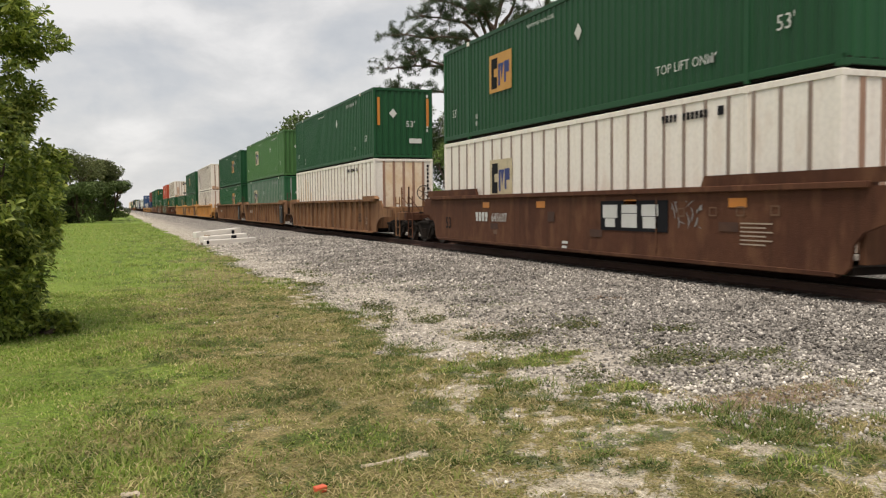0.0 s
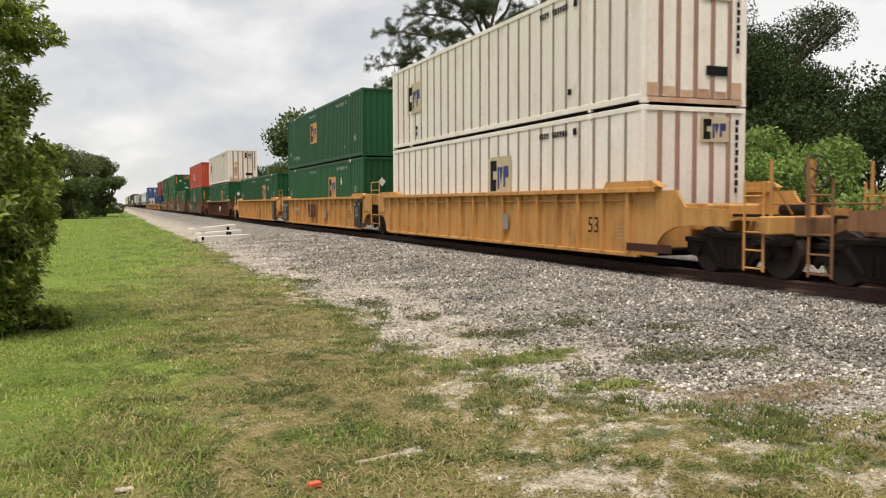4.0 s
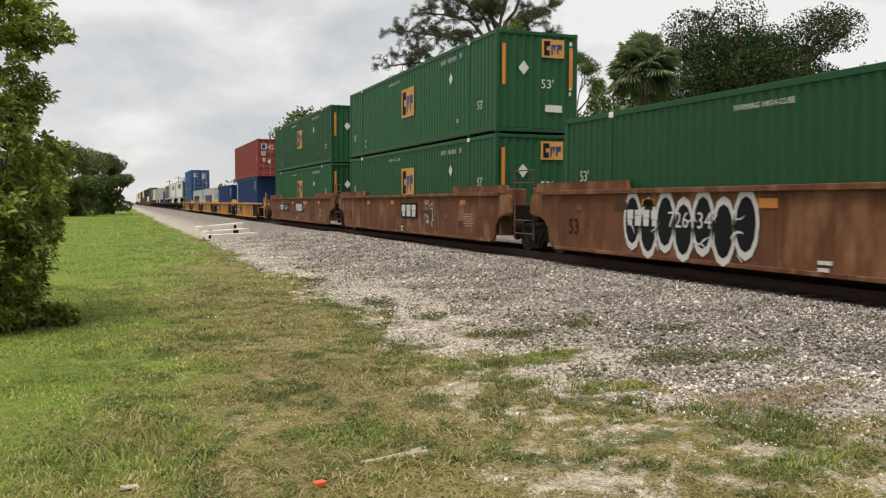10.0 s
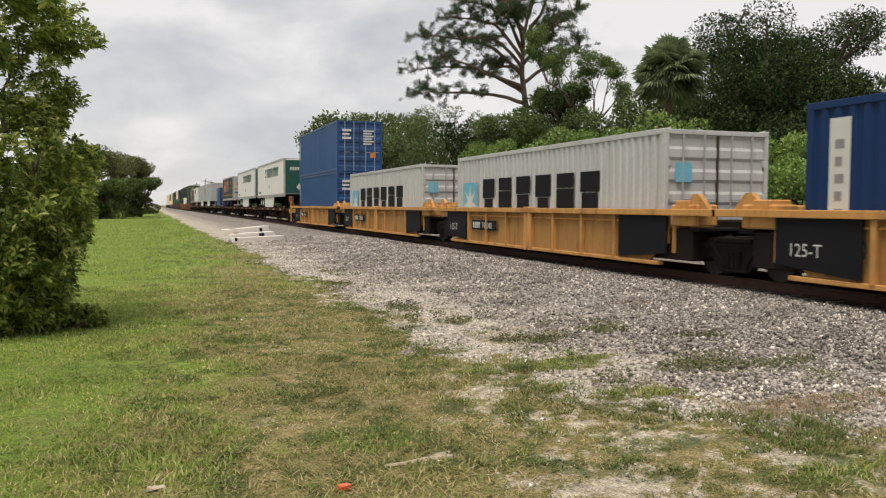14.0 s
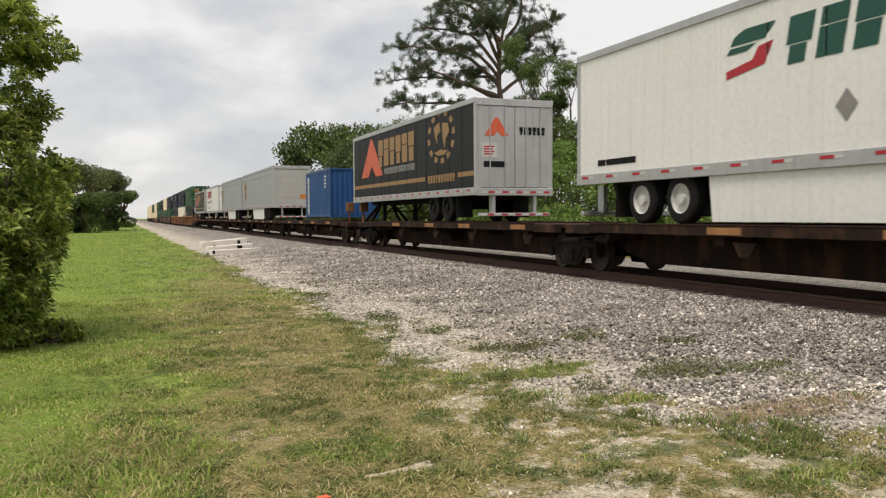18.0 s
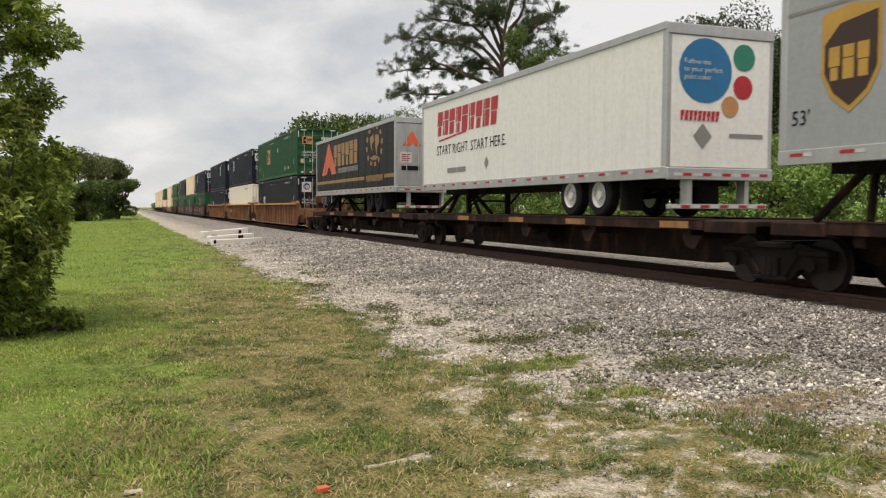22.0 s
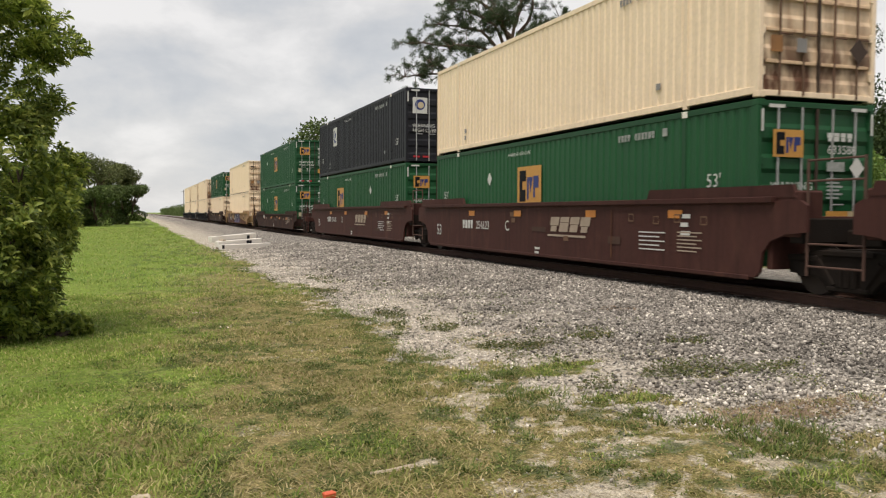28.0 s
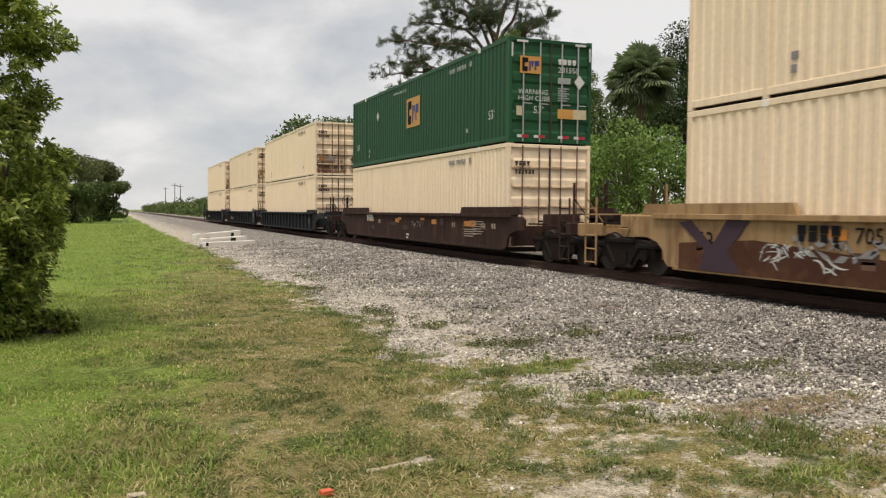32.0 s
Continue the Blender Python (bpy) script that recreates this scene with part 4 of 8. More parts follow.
def tree(name, label, category, x, y, height, spread, trunk_r, mat, count, leaf, seed, clear=0.35, lump=0.33, depth=2, lean=(0, 0), squash=0.8, shell=0.4, fill=10, fringe=0.06):
    """A tapered trunk with limbs and an uneven crown of many leaf clumps."""
    rs = random.Random(seed)
    root = tagged(empty(name, (x, y, float(ground_z(x)))), label, category)
    bm = bmesh.new()
    fork = Vector((lean[0] * 0.4, lean[1] * 0.4, height * clear))
    rod(bm, (0, 0, -0.1), fork * 0.5 + Vector((rs.uniform(-0.1, 0.1), 0, 0)), trunk_r * 1.15, 9, trunk_r * 0.9)
    rod(bm, fork * 0.5 + Vector((0, 0, -0.02)), fork, trunk_r * 0.9, 9, trunk_r * 0.75)
    tips = []
    for k in range(6):
        a = k * 1.05 + rs.uniform(-0.3, 0.3)
        reach = spread * rs.uniform(0.45, 0.8)
        top = Vector((math.cos(a) * reach + lean[0], math.sin(a) * reach + lean[1], height * rs.uniform(0.55, 0.82)))
        limbs(bm, fork, fork.lerp(top, 0.55), trunk_r * 0.5, depth, rs, tips)
    part("trunk", bm, bark, root, "grey-brown trunk with spreading limbs")
    cs, rad = [], []
    for t in tips:
        q = Vector(t)
        q.z = min(q.z, height - spread * lump * squash)
        cs.append(q); rad.append(spread * lump * rs.uniform(0.55, 1.15))
    for k in range(fill):
        a = rs.uniform(0, 6.28); q = spread * rs.uniform(0.1, 0.75)
        cs.append((math.cos(a) * q + lean[0], math.sin(a) * q + lean[1], height * rs.uniform(clear + 0.1, 0.9) - spread * lump * 0.4)); rad.append(spread * lump * rs.uniform(0.6, 1.2))
    part("crown", leaves_mesh("crown", cs, rad, count, leaf, leaf * 0.55, seed, mat, squash=squash, shell=shell, fringe=fringe), mat, root)
    return root


def pine(x, y, seed):
    """A tall open pine: a leaning trunk, long S-curved limbs and loose clumps of needles at their twigs."""
    rs = random.Random(seed)
    root = tagged(empty("pine_tree", (x, y, 0)), "tall open-crowned pine with crooked limbs and dark needle clumps", "tree")
    bm = bmesh.new()
    right = Vector((y, -x, 0)).normalized()
    away = Vector((x, y, 0)).normalized()

    def at(u, v, z):
        return right * u + away * v + Vector((0, 0, z))
    trunk = [at(0.4, 0, -0.1), at(0.3, 0, 5.0), at(0.1, 0, 9.0), at(-0.3, 0, 12.0), at(-0.2, 0.2, 15.0), at(0.4, 0, 18.0)]
    for i, (a, b) in enumerate(zip(trunk, trunk[1:])):
        rod(bm, a, b, 0.36 - 0.055 * i, 9, 0.36 - 0.055 * (i + 1))
    tufts_ = []

    def limb(pts_, r):
        """A smooth crooked bough through its points; returns places along its outer part."""
        out = []
        n = 4 * (len(pts_) - 1)
        for k in range(n + 1):
            f = k / 4
            i = min(int(f), len(pts_) - 2)
            p0, p1, p2, p3 = pts_[max(i - 1, 0)], pts_[i], pts_[i + 1], pts_[min(i + 2, len(pts_) - 1)]
            t = f - i
            q = 0.5 * ((2 * p1) + (p2 - p0) * t + (2 * p0 - 5 * p1 + 4 * p2 - p3) * t * t + (3 * p1 - p0 - 3 * p2 + p3) * t ** 3)
            out.append(q + Vector((rs.uniform(-1, 1), rs.uniform(-1, 1), rs.uniform(-1, 1))) * 0.09 * (k > 0))
        for k in range(n):
            rod(bm, out[k], out[k + 1], r * (1 - 0.75 * k / n), 6, r * (1 - 0.75 * (k + 1) / n))
        return out
    # trunk height, elbow (across, away, up), end of each main limb, and the size of the clumps it carries
    for h, elbow, tip, size in (
            (9.8, (-3.6, -0.5, 10.6), (-8.2, -1.0, 10.5), 1.2), (10.6, (-3.8, 0.6, 12.6), (-8.6, 0.4, 12.6), 1.8), (11.0, (-3.0, -1.2, 12.0), (-6.6, -2.0, 13.4), 1.5),
            (12.0, (-3.4, 0.5, 14.6), (-8.2, 0.0, 15.2), 1.7), (12.6, (-2.2, -1.2, 14.4), (-4.9, -1.8, 14.6), 1.6), (13.2, (-2.6, 1.2, 16.2), (-6.2, 1.6, 16.9), 1.7),
            (13.8, (-1.5, -1.0, 16.2), (-3.4, -1.5, 17.2), 1.6), (12.4, (-1.6, 1.6, 13.0), (-3.0, 2.8, 12.9), 1.4), (14.6, (-0.8, 0.8, 17.0), (-2.0, 1.2, 19.0), 1.6),
            (15.0, (1.4, -0.8, 17.0), (1.4, -1.4, 18.9), 1.5), (13.6, (1.8, 0.6, 15.6), (3.6, 1.0, 17.2), 1.6), (12.8, (1.4, -1.2, 14.6), (2.2, -2.0, 15.8), 1.3),
            (11.4, (1.8, 1.2, 13.0), (4.2, 1.6, 14.6), 1.3), (15.5, (-2.4, 0.0, 18.2), (-4.8, 0.2, 18.6), 1.5), (16.4, (0.6, 1.0, 18.6), (0.2, 1.6, 19.8), 1.4), (14.2, (-0.6, -1.8, 15.6), (-1.0, -3.4, 16.4), 1.3)):
        k = min(4, max(0, sum(p.z < h for p in trunk) - 1))
        a = trunk[k].lerp(trunk[k + 1], (h - trunk[k].z) / (trunk[k + 1].z - trunk[k].z))
        path = limb([a, at(*elbow), at(*tip)], 0.17)
        for j, p in enumerate(path):
            f = j / (len(path) - 1)
            if f < 0.38:
                continue
            for _ in range(4 if f < 0.85 else 6):
                e = p + Vector((rs.gauss(0, 1), rs.gauss(0, 1), rs.gauss(0.25, 0.62))).normalized() * size * rs.uniform(0.35, 1.0)
                mid = p.lerp(e, 0.5) + Vector((0, 0, rs.uniform(-0.15, 0.2)))
                rod(bm, p, mid, 0.035, 4, 0.025)
                rod(bm, mid, e, 0.025, 4, 0.012)
                tufts_ += [e, mid.lerp(e, 0.4)]
                for _ in range(3):
                    e2 = e + Vector((rs.gauss(0, 1), rs.gauss(0, 1), rs.gauss(0.2, 0.6))) * 0.27
                    rod(bm, mid, e2, 0.015, 3, 0.008)
                    tufts_.append(e2)
    part("trunk", bm, bark, root, "crooked bare trunk and limbs")
    part("crown", leaves_mesh("crown", tufts_, [rs.uniform(0.17, 0.36) for _ in tufts_], 100000, 0.21, 0.036, seed, LEAF_PINE, droop=-0.15, squash=0.85, shell=0.0), LEAF_PINE, root)


pine(28.2, 61.0, 8)
tree("broadleaf_tree", "light green broadleaf tree standing beside the pine", "tree", 27.4, 51.0, 13.8, 3.6, 0.18, LEAF_LIGHT, 34000, 0.14, 31, 0.4, 0.17, 3, shell=0.0)
tree("oak_tree", "broad dark evergreen oak with a dense rounded crown", "tree", 33.1, 38.4, 12.6, 5.3, 0.5, LEAF_DARK, 125000, 0.17, 32, 0.08, 0.28, 2, squash=0.95, shell=0.6, fill=140, fringe=0.03)
tree("oak_tree", "dark evergreen tree at the end of the thicket", "tree", 37.0, 28.5, 8.6, 3.8, 0.35, LEAF_DARK, 18000, 0.22, 33, 0.25, 0.4)
tree("oak_tree", "dark tree standing behind the palm", "tree", 27.5, 42.0, 8.6, 2.4, 0.3, LEAF_MID, 14000, 0.22, 34, 0.2, 0.42)
tree("broadleaf_tree", "round-topped green tree far along the track", "tree", 24.5, 106.0, 14.0, 5.6, 0.3, LEAF_MID, 9000, 0.5, 35, 0.2, 0.4)
for k, (x, y, h, s) in enumerate(((26.5, 66, 9, 4), (25.5, 73, 11, 4.2), (25, 80, 10.5, 4.2), (24.5, 88, 10, 4.4), (25.5, 96, 10.5, 4.4), (24, 118, 8, 4.5), (24, 130, 8, 5), (25.5, 57.5, 8.4, 3.2), (25, 48, 8.0, 3.2), (27.2, 53.5, 10.8, 3.0))):
    tree("thicket_tree", "dense low green tree in the row behind the track", "tree", x, y, h, s, 0.2, LEAF_MID if k % 3 else LEAF_DARK, 14000, 0.21, 40 + k, 0.12, 0.30, shell=0.6, fill=22, fringe=0.04)
for k, (x, y, h, s) in enumerate(((29, 22, 5.5, 2.6), (31, 27, 6.5, 3.0), (30.5, 32, 7, 3.0), (29, 37, 7, 2.8), (34, 33, 8, 3.4), (38, 24, 6, 3.0), (27.5, 46, 7.5, 2.8), (35, 42, 8, 3.4), (42, 27, 7, 3.4), (33, 20, 4.5, 2.6), (38, 34, 8, 3.5))):
    tree("thicket_tree", "dark low tree in the thicket behind the bank", "tree", x, y, h, s, 0.15, LEAF_DARK, 7000, 0.22, 140 + k, 0.03, 0.36, shell=0.6, fill=20, fringe=0.04)
# far trees across the lawn
for k, (x, y, h, s, mt) in enumerate(((-5.8, 118, 9.2, 4.6, LEAF_OLIVE), (-2.6, 128, 8.4, 3.4, LEAF_OLIVE), (-9.5, 112, 7.4, 4.4, LEAF_MID), (-3.9, 106, 5.0, 3.0, LEAF_MID), (-0.8, 122, 5.4, 2.6, LEAF_MID), (-14.5, 108, 7.5, 5, LEAF_MID), (-8, 104, 4.5, 3.0, LEAF_MID))):
    tree("far_tree", "dark green rounded tree at the far end of the lawn", "tree", x, y, h, s, 0.3, mt, 13000, 0.29, 60 + k, 0.03, 0.32, shell=0.6, fill=20, fringe=0.04)


def palm(x, y, height, seed):
    rs = random.Random(seed)
    root = tagged(empty("cabbage_palm", (x, y, 0)), "cabbage palm with a round head of fan fronds", "palm")
    bm = bmesh.new()
    for k in range(8):
        rod(bm, (0.03 * math.sin(k), 0, k * height / 9 - 0.1), (0.03 * math.sin(k + 1), 0, (k + 1) * height / 9 - 0.1), 0.19 - 0.004 * k, 9, 0.17 - 0.004 * k)
    part("trunk", bm, bark, root)
    vs, fs = [], []
    for k in range(130):
        a, e = rs.uniform(0, 6.28), rs.uniform(-1.05, 1.4)
        d = Vector((math.cos(a) * math.cos(e), math.sin(a) * math.cos(e), math.sin(e)))
        c = Vector((0, 0, height * 0.87)) + d * rs.uniform(0.6, 1.25)
        sd = d.cross(Vector((0, 0, 1))).normalized(); up_ = sd.cross(d)
        for j in range(15):
            b = (j - 7) / 7 * 1.45
            t = (d * math.cos(b) + sd * math.sin(b)).normalized()
            tip = c + t * rs.uniform(0.75, 1.0) - Vector((0, 0, 0.18 + 0.2 * abs(b)))
            w = (t.cross(up_)).normalized() * 0.06
            n = len(vs)
            vs += [c, c + t * 0.5 + w, tip, c + t * 0.5 - w]
            fs += [(n, n + 1, n + 2), (n, n + 2, n + 3)]
    part("crown", mesh_of("crown", [v[:] for v in vs], fs, LEAF_PALM), LEAF_PALM, root)


palm(23.9, 35.2, 9.5, 5)
palm(30.5, 24.5, 5.0, 6)


def shrub(name, label, lumps, count, leaf, mat, seed, x, y, squash=0.85, shell=0.5):
    root = tagged(empty(name, (x, y, float(ground_z(x)))), label, "shrub")
    rs = random.Random(seed)
    bm = bmesh.new()
    for cx, cy, cz, r in lumps:
        rod(bm, (cx * 0.3, cy * 0.3, -0.05), (cx, cy, max(0.15, cz)), 0.05, 6, 0.02)
    part("stem", bm, bark, root)
    part("crown", leaves_mesh("crown", [l[:3] for l in lumps], [l[3] for l in lumps], count, leaf, leaf * 0.6, seed, mat, squash=squash, shell=shell), mat, root)
    return root


rs = random.Random(17)
for k in range(15):
    y = 13.0 + k * 3.2
    h = 2.2 + 3.6 * min(1, max(0, (y - 15) / 16)) + rs.uniform(-0.3, 0.5)
    x = 22.0 + rs.uniform(-0.6, 0.8)
    shrub("vine_covered_shrub", "bright green vine-covered shrub on the bank behind the track",
          [(rs.uniform(-1.6, 1.6), rs.uniform(-1.9, 1.9), h * rs.uniform(0.0, 1.0) - 0.5, rs.uniform(0.6, 1.05)) for _ in range(20)], 7500, 0.18, LEAF_VINE, 80 + k, x, y)
for k in range(6):
    shrub("trackside_bush", "mid-green bush low on the bank behind the track",
          [(rs.uniform(-1.5, 1.5), rs.uniform(-2.4, 2.4), rs.uniform(0.3, 2.6), rs.uniform(0.7, 1.1)) for _ in range(12)], 3200, 0.3, LEAF_MID, 110 + k, 21.5, 62 + k * 8.5)

# the near bush beside the lawn
root = tagged(empty("leafy_tree", (-1.95, 12.4, 0)), "young broadleaf tree with dense glossy leaves down to the grass", "tree")
bm = bmesh.new()
tips = []
rs = random.Random(4)
for a, b, r in (((0.62, 0, -0.05), (0.45, 0.1, 1.2), 0.06), ((0.78, 0.15, -0.05), (0.75, 0.2, 1.0), 0.04), ((0.0, 0.2, -0.05), (-0.3, 0.2, 1.8), 0.07), ((0.35, -0.1, -0.05), (0.1, -0.2, 2.0), 0.06)):
    limbs(bm, a, b, r, 2, rs, tips, 0.3)
part("trunk", bm, bark, root, "several thin grey stems")
# how far the crown reaches towards the track, by height
REACH = ((0.2, 1.05), (0.75, 1.35), (1.25, 1.55), (1.6, 1.5), (2.0, 1.52), (2.35, 1.58), (2.66, 1.36), (3.0, 1.34), (3.42, 1.38), (3.9, 1.55), (4.2, 1.42), (4.6, 1.15), (5.0, 0.8), (5.5, 0.5), (6.0, 0.2))


def sprigs(seed, count):
    """Whorls of long leaves at the ends of many twigs, set in lumps through the crown."""
    rs = np.random.RandomState(seed)
    hz = [h for h, _ in REACH]; hr = [q for _, q in REACH]
    n = 270
    lz = 0.2 + 5.6 * rs.uniform(0, 1, n) ** 1.25; la = np.where(rs.uniform(0, 1, n) < 0.65, rs.uniform(-2.4, 1.2, n), rs.uniform(0, 6.28, n))
    lr = rs.uniform(0.13, 0.30, n)
    lq = (np.interp(lz, hz, hr) + 0.12 - lr) * rs.uniform(0.45, 1.0, n) ** 0.5
    which = rs.choice(n, count, p=lr ** 2 / (lr ** 2).sum())
    d = rs.normal(0, 1, (count, 3)); d /= np.linalg.norm(d, axis=1)[:, None]
    c = np.stack([np.cos(la) * lq - 0.2, np.sin(la) * lq, lz], 1)[which] + d * (lr[which] * rs.uniform(0.45, 1.05, count))[:, None]
    c[:, 2] = np.maximum(c[:, 2], 0.06)
    up = d * 0.6 + np.stack([np.cos(la), np.sin(la), 0 * la], 1)[which] * 0.4 + [0, 0, 0.75] + rs.normal(0, 0.25, (count, 3))
    up /= np.linalg.norm(up, axis=1)[:, None]
    sx = np.cross(up, rs.normal(0, 1, (count, 3))); sx /= np.linalg.norm(sx, axis=1)[:, None]
    sy = np.cross(up, sx)
    vs = []
    for k in range(9):
        a = k * 2.4 + rs.normal(0, 0.25, count)
        e = np.clip(rs.normal(0.35 + 0.07 * k, 0.2, count), 0.1, 1.3)
        out = sx * np.cos(a)[:, None] + sy * np.sin(a)[:, None]
        ax = out * np.cos(e)[:, None] + up * np.sin(e)[:, None]
        sd = np.cross(ax, up); sd /= np.linalg.norm(sd, axis=1)[:, None] + 1e-9
        ln = rs.uniform(0.075, 0.135, count)[:, None]
        p = c - up * (0.012 * k) + ax * 0.01
        bend = np.array([0, 0, -0.18]) * ln
        vs.append(np.stack([p, p + ax * ln * 0.55 + sd * ln * 0.19 + up * ln * 0.05, p + ax * ln + bend, p + ax * ln * 0.55 - sd * ln * 0.19 + up * ln * 0.05], 1))
    v = np.stack(vs, 1).reshape(-1, 3)
    i = (np.arange(len(v) // 4) * 4)[:, None]
    return mesh_of("crown", v, np.concatenate([i + [0, 1, 2], i + [0, 2, 3]], 0), LEAF_BUSH)


part("crown", sprigs(77, 6900), LEAF_BUSH, root)
shrub("low_shrub", "low dark shrub at the foot of the young tree", [(rs.uniform(-0.5, 0.42), rs.uniform(-0.3, 0.3), rs.uniform(0.04, 0.2), rs.uniform(0.10, 0.17)) for _ in range(22)], 3000, 0.1, LEAF_BUSH, 130, -1.05, 12.3)

# horizon woods
bm_c, bm_r = [], []
rs = random.Random(9)
for k in range(420):
    side = rs.random()
    y = rs.uniform(260, 900)
    if side < 0.5:
        x = rs.uniform(24, 130) + (y - 260) * 0.08
    else:
        x = rs.uniform(-200, -3) - (y - 260) * 0.02
    bm_c.append((x, y, rs.uniform(0.5, 4.5))); bm_r.append(rs.uniform(3.0, 6.0))
woods = new("distant_woods", leaves_mesh("distant_woods", bm_c, bm_r, 26000, 2.2, 1.4, 5, LEAF_MID, shell=0.5))
tagged(woods, "low line of green woods along the horizon", "woods", kind="stuff")
hc, hr = [], []
for k in range(260):
    y = 108 + 500 * rs.random() ** 1.7
    hc.append((17.5 + rs.uniform(0, 7), y, rs.uniform(0.6, 3.4))); hr.append(rs.uniform(1.2, 2.2))
hedge = new("trackside_hedge", leaves_mesh("trackside_hedge", hc, hr, 24000, 0.7, 0.45, 6, LEAF_MID, shell=0.4))
tagged(hedge, "long overgrown green hedge running beside the track", "hedge", kind="stuff")
for x, y, h in ((21, 330, 11.5), (24, 345, 11.5), (22, 410, 12.0)):
    p = tagged(empty("utility_pole", (x, y, 0)), "distant grey utility pole with a crossarm beside the track", "pole", group="poles along the track")
    part("post", rod(bmesh.new(), (0, 0, -0.2), (0, 0, h), 0.18, 8, 0.12), sleeper_wood, p)
    part("crossarm", box(-1.3, 1.3, -0.08, 0.08, h - 0.9, h - 0.72), sleeper_wood, p)

# ---- small things on the ground ----
root = tagged(empty("white_barrier_beams", (4.45, 39.0, 0)), "low stack of white-painted barrier beams lying beside the ballast", "beams")
root.rotation_euler.z = radians(24)
for k, (dx, dy, z, ln, turn, tilt) in enumerate(((0.05, -0.50, 0.13, 2.5, 0, -1.0), (0.0, -0.05, 0.30, 2.3, 2.5, -2.5), (-0.08, 0.34, 0.52, 2.4, 5.0, -3.5))):
    b = part("beam", once("beam", lambda: box(-0.5, 0.5, -0.15, 0.15, -0.13, 0.13, 0.012)), concrete_white, root)
    b.location, b.scale, b.rotation_euler = (dx, dy, z), (ln, 1, 1), (0, radians(tilt), radians(turn))
    for q in ((-0.47,), (-0.36, 0.16, 0.22), (-0.34, -0.27, -0.13, 0.3))[k]:
        part("bracket", box(dx + q * ln - 0.06, dx + q * ln + 0.06, dy - 0.16, dy - 0.10, z - 0.06, z + 0.10, 0.01), black_mark, root, "dark steel bracket")
for q in (-0.8, 0.85):
    part("bearer", box(q - 0.08, q + 0.08, -0.15, 0.44, 0.0, 0.455), dry_wood, root)

ob = new("red_scrap", bpy.data.meshes.new("red_scrap"))
bm = bmesh.new()
slab(bm, -0.05, 0.05, -0.03, 0.03, 0, 0.045, 0.008)
for v in bm.verts:
    v.co += Vector((smooth_noise(v.co.x * 20, v.co.y * 20), smooth_noise(v.co.y * 20, 3), smooth_noise(v.co.z * 20, 5))) * 0.012
bm.to_mesh(ob.data); bm.free()
ob.data.materials.append(orange_mark); ob.location, ob.rotation_euler, ob.scale = (1.06, 4.76, 0.0), (0, 0, 0.3), (0.75, 0.8, 0.8)
tagged(ob, "broken piece of bright red plastic lying in the grass", "scrap")


def flat_scrap(name, label, x, y, length, width, turn, seed):
    rs = random.Random(seed)
    bm = bmesh.new()
    slab(bm, -length / 2, length / 2, -width / 2, width / 2, 0, 0.022, 0.006)
    bmesh.ops.subdivide_edges(bm, edges=bm.edges[:], cuts=2)
    for v in bm.verts:
        v.co.x += rs.uniform(-0.03, 0.03) * length * 2; v.co.y += rs.uniform(-0.2, 0.2) * width * (1 + v.co.x / length); v.co.z *= rs.uniform(0.5, 1.0)
    ob = part(name, bm, dry_wood)
    ob.location, ob.rotation_euler = (x, y, 0), (0, 0, turn)
    return tagged(ob, label, "scrap")


flat_scrap("pale_board", "pale splintered board lying in the worn grass", 1.55, 5.13, 0.30, 0.035, 0.25, 1)
flat_scrap("pale_stone", "flat pale stone lying in the grass", 0.03, 5.12, 0.10, 0.05, 0.1, 2)
flat_scrap("pale_stone", "small white stone lying in the lawn", 0.97, 14.3, 0.14, 0.10, 0.4, 3)


# ---- train ----
SPEED, EASE = 20.698, -0.00502
MOVERS = []


def run(t):
    """How far the train has come at t seconds."""
    return SPEED * t + EASE * (t - 16) ** 2


def on_train(ob, s, z=0.0):
    """Sets a thing on the train, s metres back along it, at the height z."""
    MOVERS.append((ob, s, z))
    ob.location = (TRACK, s - run(0), z)
    return ob


ON_SIDE = Matrix(((0, 0, -1), (-1, 0, 0), (0, 1, 0))).to_4x4()
ON_END = Matrix(((1, 0, 0), (0, 0, -1), (0, 1, 0))).to_4x4()


def mark(parent, name, me, mat, face, u, z, off, label=""):
    """A flat marking on the side (u along the thing) or on the end (u across it), off metres out."""
    ob = part(name, me, mat, parent, label)
    ob.matrix_local = (Matrix.Translation((-off, u, z)) @ ON_SIDE) if face == "side" else (Matrix.Translation((u, -off, z)) @ ON_END)
    return ob


def shape(polys, key=None):
    """Flat plates from outlines."""
    def make():
        bm = bmesh.new()
        for p in polys:
            vs = [bm.verts.new((x, y, 0)) for x, y in p]
            f = bm.faces.new(vs)
            f.normal_update()
            if f.normal.z < 0:
                f.normal_flip()
        return bm
    return once(key, make) if key else make()


def rect(x0, y0, x1, y1, slant=0.0):
    h = y1 - y0
    return [(x0, y0), (x1, y0), (x1 + slant * h, y1), (x0 + slant * h, y1)]


def lettering(parent, text, size, mat, face, u, z, off, label="painted lettering"):
    key = ("lettering", text, size, mat.name)
    me = once(key, lambda: words(text, size).copy())
    return tagged(mark(parent, "lettering", me, mat, face, u, z, off, label), label, kind="stuff")


